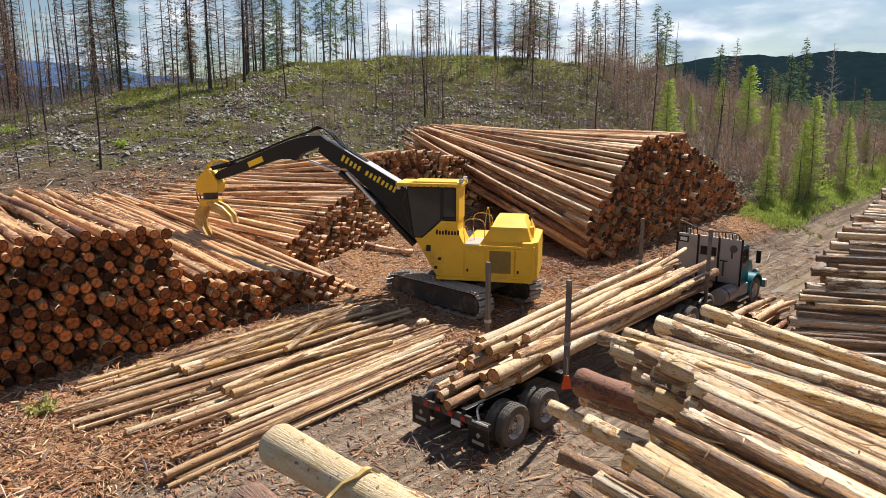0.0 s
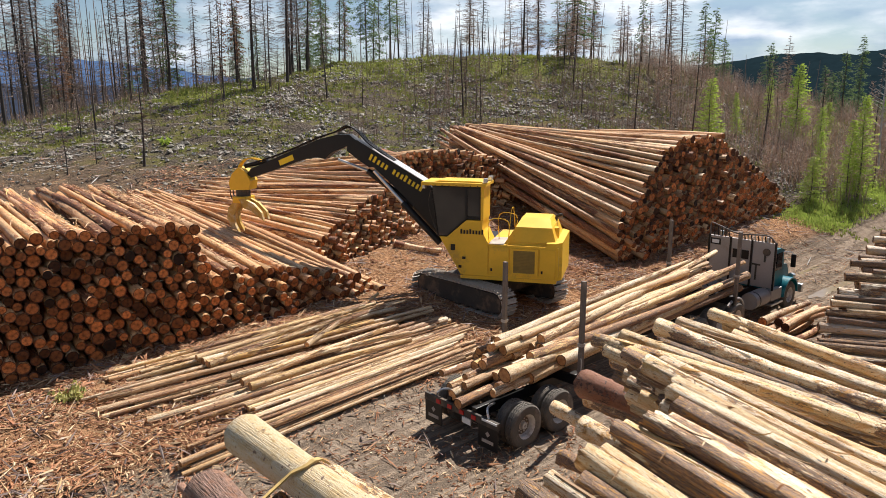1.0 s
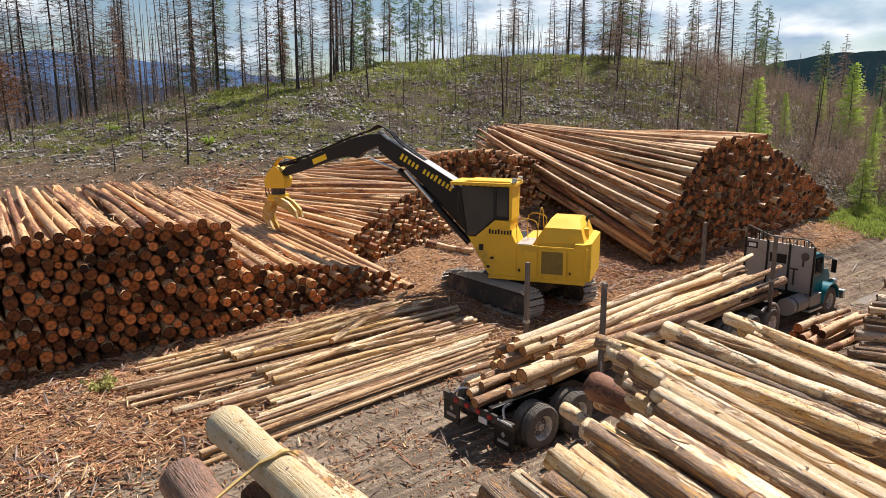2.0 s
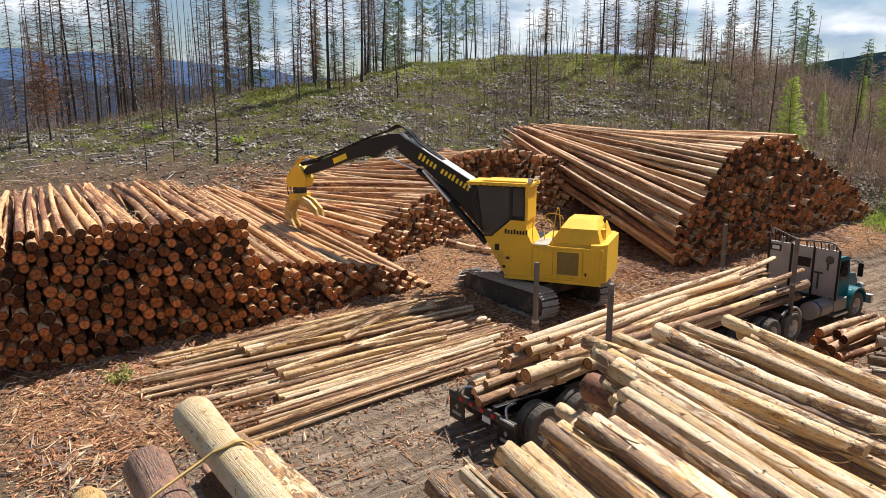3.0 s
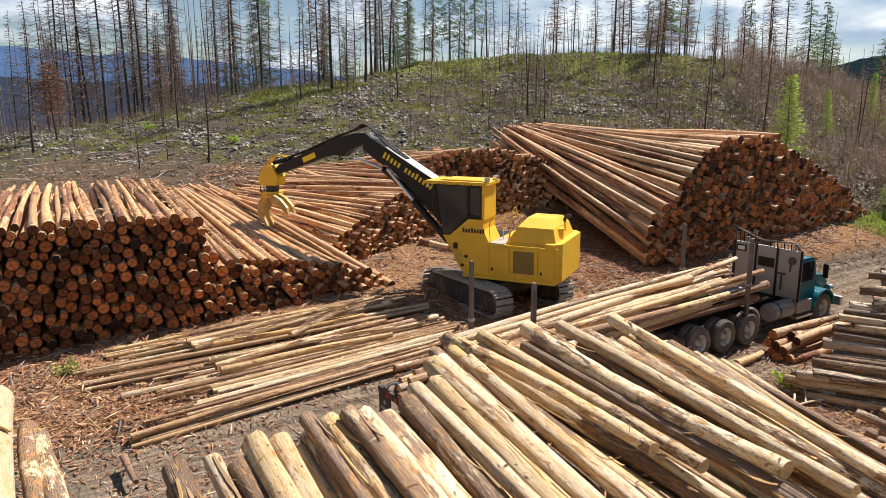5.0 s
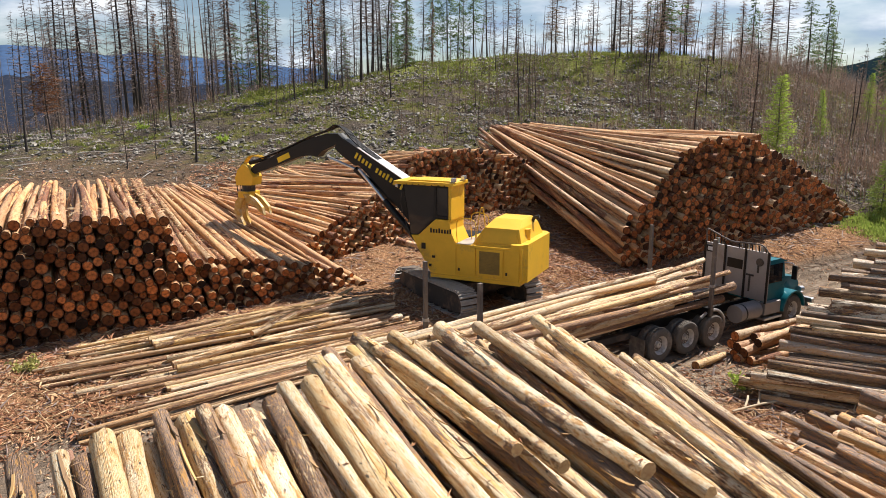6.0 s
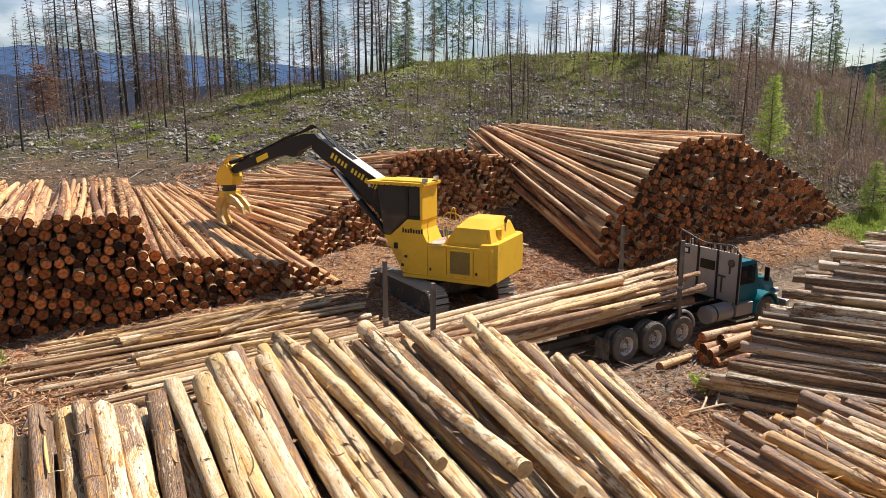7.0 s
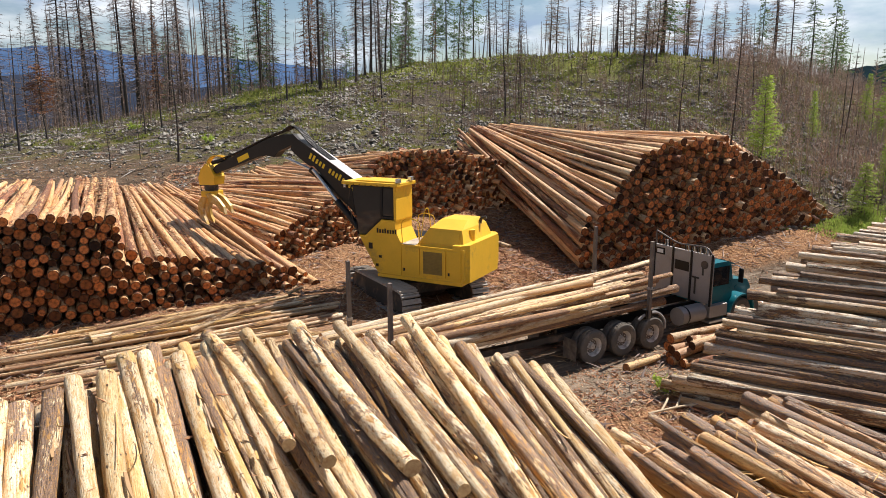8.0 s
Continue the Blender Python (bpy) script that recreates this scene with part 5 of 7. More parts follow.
def truck():
    base = thing("log_truck", P(20.6, 11.15, 0), "teal log truck with a tall grey cab guard", "truck")
    base.rotation_euler = (0, 0, ROAD_YAW)
    for x in (0.85, 2.1, 3.35):
        part("axle", rod((x, -1.0, 0.5), (x, 1.0, 0.5), 0.08, 10), M_DIRTY, base)
        for y in (-1.13, -0.82):
            wheel(base, x, y, 1 if y < -1 else -1)
        for y in (1.13, 0.82):
            wheel(base, x, y, -1 if y > 1 else 1)
    part("axle", rod((7.75, -1.0, 0.5), (7.75, 1.0, 0.5), 0.07, 10), M_DIRTY, base)
    wheel(base, 7.75, -1.1, 1), wheel(base, 7.75, 1.1, -1)
    for y in (-0.42, 0.42):
        part("frame_rail", box(0.0, 8.6, y - 0.05, y + 0.05, 0.72, 1.0), M_BLACK, base, bevel=0.01)
    for y in (-1.2, 0.6):
        part("mud_flap", box(0.16, 0.18, y, y + 0.6, 0.15, 0.8), M_RUBBER, base, "plain dusty mud flap", bevel=0.004)
    for sgn in (-1, 1):
        part("drive_fender", hose([(2.8, sgn * 1.13, 1.02), (3.1, sgn * 1.13, 1.16), (3.6, sgn * 1.13, 1.16), (3.95, sgn * 1.13, 0.86), (4.0, sgn * 1.13, 0.55)], 0.05, 6), M_ALU, base)
    part("bunk", box(3.05, 3.33, -1.2, 1.2, 1.02, 1.32), M_BLACK, base, bevel=0.02)
    stake(base, 3.18, -1.18, 1.05, 3.56), stake(base, 3.1, 1.34, 1.05, 3.66)
    # cab guard
    gx = 6.02
    guard = part("cab_guard", box(gx, gx + 0.09, -1.25, 1.33, 1.05, 2.76), M_ALU, base, "tall dusty grey aluminium cab guard", bevel=0.012)
    for y in (-1.24, -0.36, 0.46, 1.32):
        part("guard_post", box(gx - 0.035, gx + 0.0, y - 0.035, y + 0.035, 1.0, 2.8), M_BLACK, guard)
    part("guard_window", box(gx - 0.012, gx + 0.0, -0.26, 0.36, 2.02, 2.36), M_BLACK, guard, "dark louvred opening")
    part("guard_sign", box(gx - 0.02, gx + 0.0, 0.86, 1.26, 2.42, 2.66), M_BLACK, guard)
    part("sign_face", box(gx - 0.026, gx - 0.021, 0.92, 1.2, 2.47, 2.61), M_WHITE, guard)
    part("hanging_disc", rod((gx - 0.03, -0.92, 2.4), (gx, -0.92, 2.4), 0.14, 18), M_DIRTY, guard)
    part("hanging_tool", box(gx - 0.02, gx, -0.90, -0.84, 2.02, 2.3), M_DIRTY, guard)
    part("cross_tool", box(gx - 0.02, gx, -0.72, -0.42, 1.86, 1.92, box(gx - 0.02, gx, -0.60, -0.54, 1.3, 1.9)), M_DIRTY, guard)
    part("rail", hose([(gx + 0.05, 1.32, 2.76), (gx, 1.3, 3.2), (gx - 0.05, 1.1, 3.22), (gx, 0.3, 2.96), (gx, -0.3, 2.98), (gx, -0.95, 3.0), (gx, -1.22, 2.76)], 0.028), M_STAKE, guard, "bent dark steel rail", shade=True)
    for i in range(9):
        y = -1.1 + i * 0.13
        part("binder", rod((gx + 0.02, y, 2.76), (gx + 0.02, y + 0.03, 2.96), 0.025, 6), M_CHROME if i % 2 else M_BLACK, guard)
    for i in range(5):
        y = 0.55 + i * 0.15
        part("upright", rod((gx + 0.04, y, 2.76), (gx + 0.0, y, 3.12 + 0.02 * i), 0.018, 6), M_BLACK, guard)
    # cab and hood
    cab = part("cab", prism([(6.2, 0.95), (6.2, 2.25), (6.45, 2.42), (7.05, 2.42), (7.28, 2.3), (7.42, 1.7), (7.42, 0.95)], -1.02, 1.02), M_TEAL, base, "teal painted day cab", bevel=0.05)
    part("sun_visor", prism([(7.2, 2.4), (7.55, 2.28), (7.55, 2.24), (7.2, 2.34)], -0.95, 0.95), M_TEAL, cab)
    part("side_window", box(6.4, 7.2, -1.035, -1.015, 1.6, 2.26), M_GLASS, cab, "dark side window")
    part("windscreen", prism([(7.30, 2.22), (7.42, 1.74), (7.44, 1.74), (7.32, 2.22)], -0.9, 0.9), M_GLASS, cab, "dark windscreen")
    part("rear_window", box(6.185, 6.2, -0.5, 0.5, 1.7, 2.15), M_GLASS, cab)
    hood = part("hood", prism([(7.42, 0.85), (7.42, 1.66), (8.75, 1.48), (8.95, 1.2), (8.95, 0.75)], -0.62, 0.62), M_TEAL, base, "long teal hood", bevel=0.08)
    part("grille", box(8.94, 8.99, -0.42, 0.42, 0.72, 1.32), M_CHROME, hood)
    part("bumper", box(8.95, 9.12, -1.2, 1.2, 0.38, 0.72), M_CHROME, base, bevel=0.03)
    for sgn in (-1, 1):
        fe = lathe([(0.60, -0.24), (0.66, -0.24), (0.66, 0.22), (0.60, 0.22)], 32)
        cut = [f for f in fe.faces if f.calc_center_median().z < 0.02]
        bmesh.ops.delete(fe, geom=cut, context="FACES")
        f = part("fender", fe, M_TEAL, base, "rounded teal front fender", shade=True)
        f.location = (7.75, sgn * 1.02, 0.55)
        part("headlamp", rod((8.6, sgn * 0.85, 1.05), (8.82, sgn * 0.85, 1.03), 0.12, 14), M_CHROME, base, shade=True)
        part("fuel_tank", rod((4.75, sgn * 0.98, 0.78), (5.85, sgn * 0.98, 0.78), 0.31, 20), M_ALU, base, "dull aluminium fuel tank", shade=True)
        part("tank_strap", rod((5.0, sgn * 0.98, 0.78), (5.06, sgn * 0.98, 0.78), 0.318, 20), M_BLACK, base)
        part("step_box", box(6.1, 7.0, sgn * 0.72, sgn * 1.2, 0.55, 0.98), M_ALU, base, bevel=0.02)
        part("step", box(6.05, 7.05, sgn * 0.85, sgn * 1.26, 0.38, 0.46), M_CHROME, base, bevel=0.01)
        part("exhaust_pipe", rod((6.14, sgn * 0.9, 0.9), (6.14, sgn * 0.9, 2.95), 0.065, 14), M_CHROME, base, "chrome exhaust stack", shade=True)
        mi = part("mirror", box(7.35, 7.41, sgn * 1.28, sgn * 1.46, 1.7, 2.2), M_BLACK, base, bevel=0.02)
        part("mirror_bracket", hose([(7.3, sgn * 1.0, 2.25), (7.36, sgn * 1.3, 2.26), (7.38, sgn * 1.37, 2.1)], 0.015), M_CHROME, mi)
        part("air_cleaner", rod((7.5, sgn * 0.78, 1.3), (7.5, sgn * 0.78, 1.85), 0.14, 16), M_CHROME, base, shade=True)
    for y in (-0.6, -0.2, 0.2, 0.6):
        part("marker_lamp", box(6.8, 6.9, y - 0.04, y + 0.04, 2.42, 2.46), M_ORANGE, cab)


def load():
    rnd = random.Random(23)
    logs = []
    rows = [(1.40, 10.0, 12.05, 12), (1.62, 10.1, 11.95, 11), (1.84, 10.3, 11.75, 9), (2.02, 10.7, 11.4, 4)]
    for z, wa, wb, n in rows:
        for i in range(n):
            w = wa + (wb - wa) * i / (n - 1)
            r = rnd.uniform(0.09, 0.14)
            s0 = 11.5 + rnd.uniform(-0.1, 1.6) + (1.0 if z > 1.6 else 0)
            a = P(s0, w - 0.22 + rnd.uniform(-0.2, 0.2), z - 0.05 - 0.06 * (13.5 - s0) * 0.3)
            b = P(24.4 + rnd.uniform(-2.4, 1.4), w + 0.2 + rnd.uniform(-0.8, 0.7), z + rnd.uniform(-0.05, 0.38))
            logs.append((a, b, r) if rnd.random() < 0.75 else (b, a, r))
    logs.append((P(12.1, 9.92, 1.66), P(17.0, 10.1, 1.72), 0.175))
    for s0, w in ((11.2, 10.55), (11.45, 11.0), (11.7, 11.35)):
        logs.append((P(s0, w, 1.02), P(19, w + 0.15, 1.5), 0.125))
    log_pile("bright peeled pine logs loaded on the trailer bunks", P(18, 11, 1.3), logs, L_FRESH, 10, group="")


trailer(), truck(), load()
tag = thing("warning_flag", P(14.05, 9.2, 0.95), "orange flag hanging on a chain from the trailer", "flag")
part("flag", prism([(-0.13, 0.0), (0.14, 0.03), (0.06, 0.36), (-0.05, 0.36)], -0.02, 0.02), M_ORANGE, tag, bevel=0.01)
part("chain", hose([(0.0, 0, 0.36), (0.02, 0.05, 0.7), (0.0, 0.1, 0.8)], 0.015), M_STEEL, tag)


# ---------------------------------------------------------------- trees
def surface(x, y):
    """Height of the ground sheet with its small bumps."""
    z = height(x, y)
    x, y = np.asarray(x, float), np.asarray(y, float)
    return z + relief(x, y, zone_of(x, y))


class Soup:
    """Loose triangles and sticks, gathered into one mesh."""

    def __init__(self):
        self.v, self.f = [], []

    def stick(self, a, b, r0, r1, sides=3):
        n, d = len(self.v), (b - a)
        q = d.to_track_quat("Z", "Y")
        for p, r in ((a, r0), (b, r1)):
            for j in range(sides):
                t = 6.2832 * j / sides
                self.v.append(p + q @ Vector((r * math.cos(t), r * math.sin(t), 0)))
        for j in range(sides):
            k = (j + 1) % sides
            self.f.append((n + j, n + k, n + sides + k, n + sides + j))

    def leaf(self, p, size, rnd):
        """A small folded leaf or clump of needles."""
        n = len(self.v)
        q = Euler((rnd.uniform(0, 6.3), rnd.uniform(0, 6.3), rnd.uniform(0, 6.3)))
        m = q.to_matrix()
        for c in ((-0.5, 0, 0), (0.1, -0.34, 0.06), (0.6, 0, 0.16), (0.1, 0.34, 0.06)):
            self.v.append(p + m @ (Vector(c) * size))
        self.f.append((n, n + 1, n + 2)), self.f.append((n, n + 2, n + 3))

    def spray(self, p, d, size, rnd):
        """A narrow drooping spray of needles along d."""
        n = len(self.v)
        d = (d.normalized() + Vector((rnd.uniform(-0.6, 0.6), rnd.uniform(-0.6, 0.6), rnd.uniform(-0.5, 0.1)))).normalized()
        s = d.cross(Vector((rnd.uniform(-1, 1), rnd.uniform(-1, 1), 1))).normalized() * size * 0.13
        for c in (p - s, p + d * size * 0.5 - s * 1.2 + Vector((0, 0, -0.04)), p + d * size, p + d * size * 0.5 + s * 1.2):
            self.v.append(c)
        self.f.append((n, n + 1, n + 2)), self.f.append((n, n + 2, n + 3))

    def twig(self, p, d, size, rnd):
        """A hair-thin bare twig."""
        n = len(self.v)
        d = (d.normalized() + Vector((rnd.uniform(-0.9, 0.9), rnd.uniform(-0.9, 0.9), rnd.uniform(-0.7, 0.5)))).normalized()
        s = d.cross(Vector((rnd.uniform(-1, 1), rnd.uniform(-1, 1), 0.3))).normalized() * rnd.uniform(0.008, 0.015)
        self.v.extend((p - s, p + s, p + d * size))
        self.f.append((n, n + 1, n + 2))

    def mesh(self, name, mat):
        return mesh_from(name, self.v, self.f, mat)


def trunk_mesh(h, r, lean, rnd, mat):
    verts, faces, sides, rings = [], [], 7, 8
    ph = rnd.uniform(0, 6.3)
    for i in range(rings + 1):
        t = i / rings
        rr = r * (1 - 0.88 * t) + r * 0.35 * math.exp(-t * 26)
        cx, cy = lean * h * t * t * math.cos(ph) + 0.05 * math.sin(t * 7 + ph), lean * h * t * t * math.sin(ph) + 0.05 * math.cos(t * 6 + ph)
        for j in range(sides):
            a = 6.2832 * j / sides
            verts.append((cx + rr * math.cos(a), cy + rr * math.sin(a), h * t - (0.4 if i == 0 else 0)))
    for i in range(rings):
        for j in range(sides):
            k = (j + 1) % sides
            faces.append((i * sides + j, i * sides + k, (i + 1) * sides + k, (i + 1) * sides + j))
    faces.append(tuple(range(rings * sides, (rings + 1) * sides)))
    axis = lambda t: Vector((lean * h * t * t * math.cos(ph), lean * h * t * t * math.sin(ph), h * t))
    return mesh_from("trunk", verts, faces, mat, True), axis


def conifer(h, r, seed, bark, crown_mat, start, spread, density, needles, droop=0.25, lean=0.02, size=0.3, fine=0, shape=0.75):
    """Trunk and crown of one conifer, its boughs in whorls. needles 0: bare twigs only; fine: hair-thin twigs on each bough."""
    rnd = random.Random(seed)
    trunk, axis = trunk_mesh(h, r, lean, rnd, bark)
    soup = Soup()
    n = int(h * density)
    for i in range(n):
        t = start + (0.985 - start) * (5 * (i // 5) + rnd.gauss(2.5, 0.8)) / n
        t = min(0.99, max(start * 0.8, t))
        p = axis(t)
        L = spread * ((1 - t) / (1 - start)) ** shape * rnd.uniform(0.4, 1.1) + 0.12 if t < 1 else 0.12
        a = rnd.uniform(0, 6.2832)
        tip = p + Vector((math.cos(a) * L, math.sin(a) * L, -droop * L + rnd.uniform(-0.1, 0.25) * L))
        soup.stick(p, tip, 0.016 + 0.008 * L, 0.004)
        m = int(needles * (0.5 + L))
        for k in range(m):
            f = rnd.uniform(0.25, 1.05)
            q = p.lerp(tip, f) + Vector((rnd.uniform(-1, 1), rnd.uniform(-1, 1), rnd.uniform(-0.6, 0.2))) * (0.10 + 0.12 * L)
            soup.spray(q, tip - p, size * rnd.uniform(0.8, 1.7), rnd)
        for k in range(int(fine * (0.4 + L)) if fine else 0):
            soup.twig(p.lerp(tip, rnd.uniform(0.15, 1.0)), tip - p, (0.12 + 0.3 * L) * rnd.uniform(0.5, 1.3), rnd)
        if not needles and not fine:
            for k in range(3):
                f = rnd.uniform(0.3, 0.9)
                q = p.lerp(tip, f)
                soup.stick(q, q + Vector((rnd.uniform(-1, 1), rnd.uniform(-1, 1), rnd.uniform(-0.6, 0.3))) * L * 0.4, 0.008, 0.003)
    return trunk, soup.mesh("crown", crown_mat)


FIRST = {}


def make_tree(kind, meshes, label):
    base = thing("tree", Vector((0, 0, 0)), label, "tree", kind)
    for nm, me in zip(("trunk", "crown"), meshes):
        ob = new(nm, me)
        ob.parent = base
    FIRST.setdefault(kind, []).append([base, False])


TL = "burnt bare pine with blackened trunk and dead twigs"
for i in range(6):
    make_tree("burnt pines", conifer(15 + i, 0.10 + 0.018 * (i % 3), 100 + i, M_BARKDARK, M_DEADTWIG, 0.12 + 0.06 * (i % 3), 1.0 + 0.2 * (i % 3), 14.0, 0, 0.25, 0.015 + 0.012 * (i % 3), fine=7, shape=0.45), TL)
for i in range(4):
    make_tree("grey snags", conifer(13 + i, 0.12, 140 + i, M_BARKGREY, M_DEADTWIG, 0.10, 1.6, 15.0, 0, 0.28, 0.02, fine=9), "dead grey spruce with fine bare branches")
for i in range(4):
    make_tree("crest snags", conifer(8.0 + 1.1 * i, 0.10 + 0.01 * i, 150 + i, M_BARKDARK, M_THICKET, 0.12 + 0.04 * i, 1.75, 17.0, 0, 0.12, 0.015, fine=10), "dead dark spruce with wide bare branches on the crest")
for i in range(3):
    make_tree("crest spruces", conifer(8.5 + 1.4 * i, 0.14, 155 + i, M_BARKDARK, M_NEEDLE, 0.10, 2.3, 13.0, 9.0, 0.22, 0.012, 0.22), "surviving dark green spruce with wide drooping boughs")
for i in range(3):
    make_tree("rusty pines", conifer(13 + 1.5 * i, 0.12, 160 + i, M_BARKDARK, M_RUST, 0.14, 1.3, 11, 6.0, 0.25, 0.02, 0.2), "scorched pine with rust-brown needles")
for i in range(4):
    make_tree("green conifers", conifer(14 + 1.6 * i, 0.14, 180 + i, M_BARKGREY, M_NEEDLE, 0.12 + 0.08 * (i % 2), 2.1, 11, 10.0, 0.3, 0.01, 0.23), "tall surviving spruce with sparse green boughs")
for i in range(4):
    make_tree("bare saplings", conifer(4.5 + 1.2 * i, 0.05 + 0.01 * i, 220 + i, M_BARKDARK, M_STEM, 0.2, 0.6, 9.0, 0, 0.1, 0.03, fine=5, shape=0.5), "thin burnt sapling standing on the slope")
for i in range(3):
    make_tree("brown saplings", conifer(3.2 + 0.8 * i, 0.035, 230 + i, M_BARKGREY, M_THICKET, 0.08, 0.85, 16.0, 0, -0.45, 0.03, fine=9, shape=0.6), "leafless brown sapling with fine upright twigs")
for i in range(3):
    make_tree("leafy saplings", conifer(6.2 + 1.3 * i, 0.07, 240 + i, M_BARKGREY, M_LIME, 0.03, 1.45, 40, 8.0, -0.2, 0.015, 0.14, shape=0.85), "slender bright green larch beside the road")
for i in range(2):
    make_tree("young conifers", conifer(4.4 + i, 0.07, 260 + i, M_BARKGREY, M_VERGE, 0.02, 1.5, 34, 9, 0.1, 0.0, 0.17), "young bright green conifer with dense boughs")
make_tree("rusty saplings", conifer(5.2, 0.06, 270, M_BARKDARK, M_RUST, 0.35, 1.2, 18, 11, -0.1, 0.02, 0.14, shape=0.5), "small scorched tree with orange-brown needles")
make_tree("silver snags", conifer(9.5, 0.10, 280, M_SILVER, M_SILVER, 0.35, 1.5, 6, 0, -0.5, 0.03), "silver-grey forked dead tree")


def plant(kind, x, y, scale, rnd):
    rows = FIRST[kind]
    row = rows[rnd.randrange(len(rows))]
    m = Matrix.LocRotScale((x, y, ground_at(x, y) - 0.05), Euler((rnd.uniform(-0.025, 0.025), rnd.uniform(-0.025, 0.025), rnd.uniform(0, 6.28))), (scale, scale, scale * rnd.uniform(0.92, 1.1)))
    if row[1]:
        copy_thing(row[0], m)
    else:
        row[0].matrix_basis = m
        row[1] = True


def forest():
    rnd = random.Random(31)
    def scatter(n, xr, yr, kinds, s0, s1, ok=lambda x, y: True):
        k = 0
        while k < n:
            x, y = rnd.uniform(*xr), rnd.uniform(*yr)
            if not ok(x, y):
                continue
            k += 1
            plant(rnd.choice(kinds), x, y, rnd.uniform(s0, s1), rnd)
    burnt = ["burnt pines"] * 5 + ["grey snags"] * 2 + ["rusty pines"]
    for i in range(68):
        y = rnd.uniform(50, 92)
        x = 4 + y * math.tan(radians(-41 + 24 * (i + rnd.random()) / 68))
        if y > 44 + (x + 62) * 0.28:
            plant(rnd.choice(burnt + ["burnt pines"] * 2 + ["grey snags"]), x, y, rnd.uniform(0.75, 1.15), rnd)
    scatter(38, (-70, -36), (50, 92), ["burnt pines"] * 4 + ["grey snags"], 0.85, 1.2, lambda x, y: y > 44 + (x + 62) * 0.28)
    scatter(3, (-48, -30), (66, 84), ["green conifers"], 0.8, 1.0)
    scatter(18, (-26, -5), (72, 96), ["burnt pines"] * 3 + ["grey snags"] * 2 + ["green conifers"] * 2, 0.6, 0.95)
    scatter(32, (-4, 24), (74, 98), ["crest snags"] * 6 + ["burnt pines"], 0.6, 1.05)
    scatter(4, (-24, -9), (76, 86), ["green conifers"], 0.65, 0.95)
    scatter(20, (20, 64), (82, 125), ["crest spruces", "crest snags", "crest snags", "green conifers"], 0.6, 1.0)
    scatter(26, (-34, 0), (45, 70), ["bare saplings"], 0.5, 1.0)
    scatter(46, (-6, 26), (46, 73), ["bare saplings", "bare saplings", "brown saplings"], 0.5, 1.0)
    scatter(9, (-36, -18), (36, 48), ["bare saplings"], 0.7, 1.15)
    scatter(36, (14, 44), (48, 76), ["brown saplings"] * 4 + ["bare saplings"], 0.7, 1.4, lambda x, y: V.x * x + V.y * y > 15)
    scatter(14, (26, 66), (60, 110), ["leafy saplings", "crest snags", "brown saplings", "young conifers"], 0.6, 1.1)
    for x, y, kind, s in ((16.0, 52.0, "leafy saplings", 0.85), (23.4, 46.8, "leafy saplings", 0.72), (24.6, 47.8, "leafy saplings", 0.80), (22.4, 48.8, "leafy saplings", 0.55), (29.6, 52.6, "leafy saplings", 0.78), (20.4, 45.0, "young conifers", 1.05),
                          (31.0, 58, "silver snags", 1.0), (31.6, 84, "crest spruces", 1.15), (26.9, 85, "crest spruces", 0.95), (24.6, 85, "crest spruces", 0.85), (36, 80, "crest spruces", 0.9), (37.2, 81, "crest spruces", 0.8), (-34.3, 44.7, "rusty saplings", 1.15), (-21.5, 36.2, "bare saplings", 0.9),
                          (9.6, 83.5, "crest spruces", 1.2), (-16.3, 85.0, "rusty pines", 0.6), (-18.0, 80, "green conifers", 0.85), (-37.6, 75, "green conifers", 0.95), (-25.2, 80, "green conifers", 0.85),
                          (20.5, 60, "leafy saplings", 0.5), (25.8, 68, "leafy saplings", 0.6), (28, 62, "leafy saplings", 0.6), (33, 72, "young conifers", 1.1)):
        plant(kind, x, y, s, rnd)


forest()


def far_woods():
    """Burnt poles standing thickly behind the crest and down the far slope, too many to tell apart."""
    rnd = random.Random(52)
    soup = Soup()
    for i in range(520):
        if i % 3 or i > 400:
            x, y = rnd.uniform(-85, -34), rnd.uniform(62, 125)
        else:
            x, y = rnd.uniform(-30, 60), rnd.uniform(88, 130)
        g0 = ground_at(x, y)
        h = rnd.uniform(9, 19) if i % 3 or i > 400 else rnd.uniform(5, 9)
        top = Vector((x + rnd.uniform(-0.6, 0.6), y + rnd.uniform(-0.6, 0.6), g0 + h))
        base = Vector((x, y, g0 - 0.5))
        soup.stick(base, top, rnd.uniform(0.06, 0.11), 0.02, 4)
        for k in range(26):
            t = rnd.uniform(0.25, 0.97)
            c = base.lerp(top, t)
            a, L = rnd.uniform(0, 6.28), rnd.uniform(0.3, 1.3) * (1.1 - t)
            soup.stick(c, c + Vector((math.cos(a) * L, math.sin(a) * L, rnd.uniform(-0.4, 0.15) * L)), 0.014, 0.005)
    return tagged(new("far_woods", soup.mesh("far_woods", M_DEADTWIG)), "thick stand of burnt bare pines beyond the crest", "forest", kind="stuff")


far_woods()


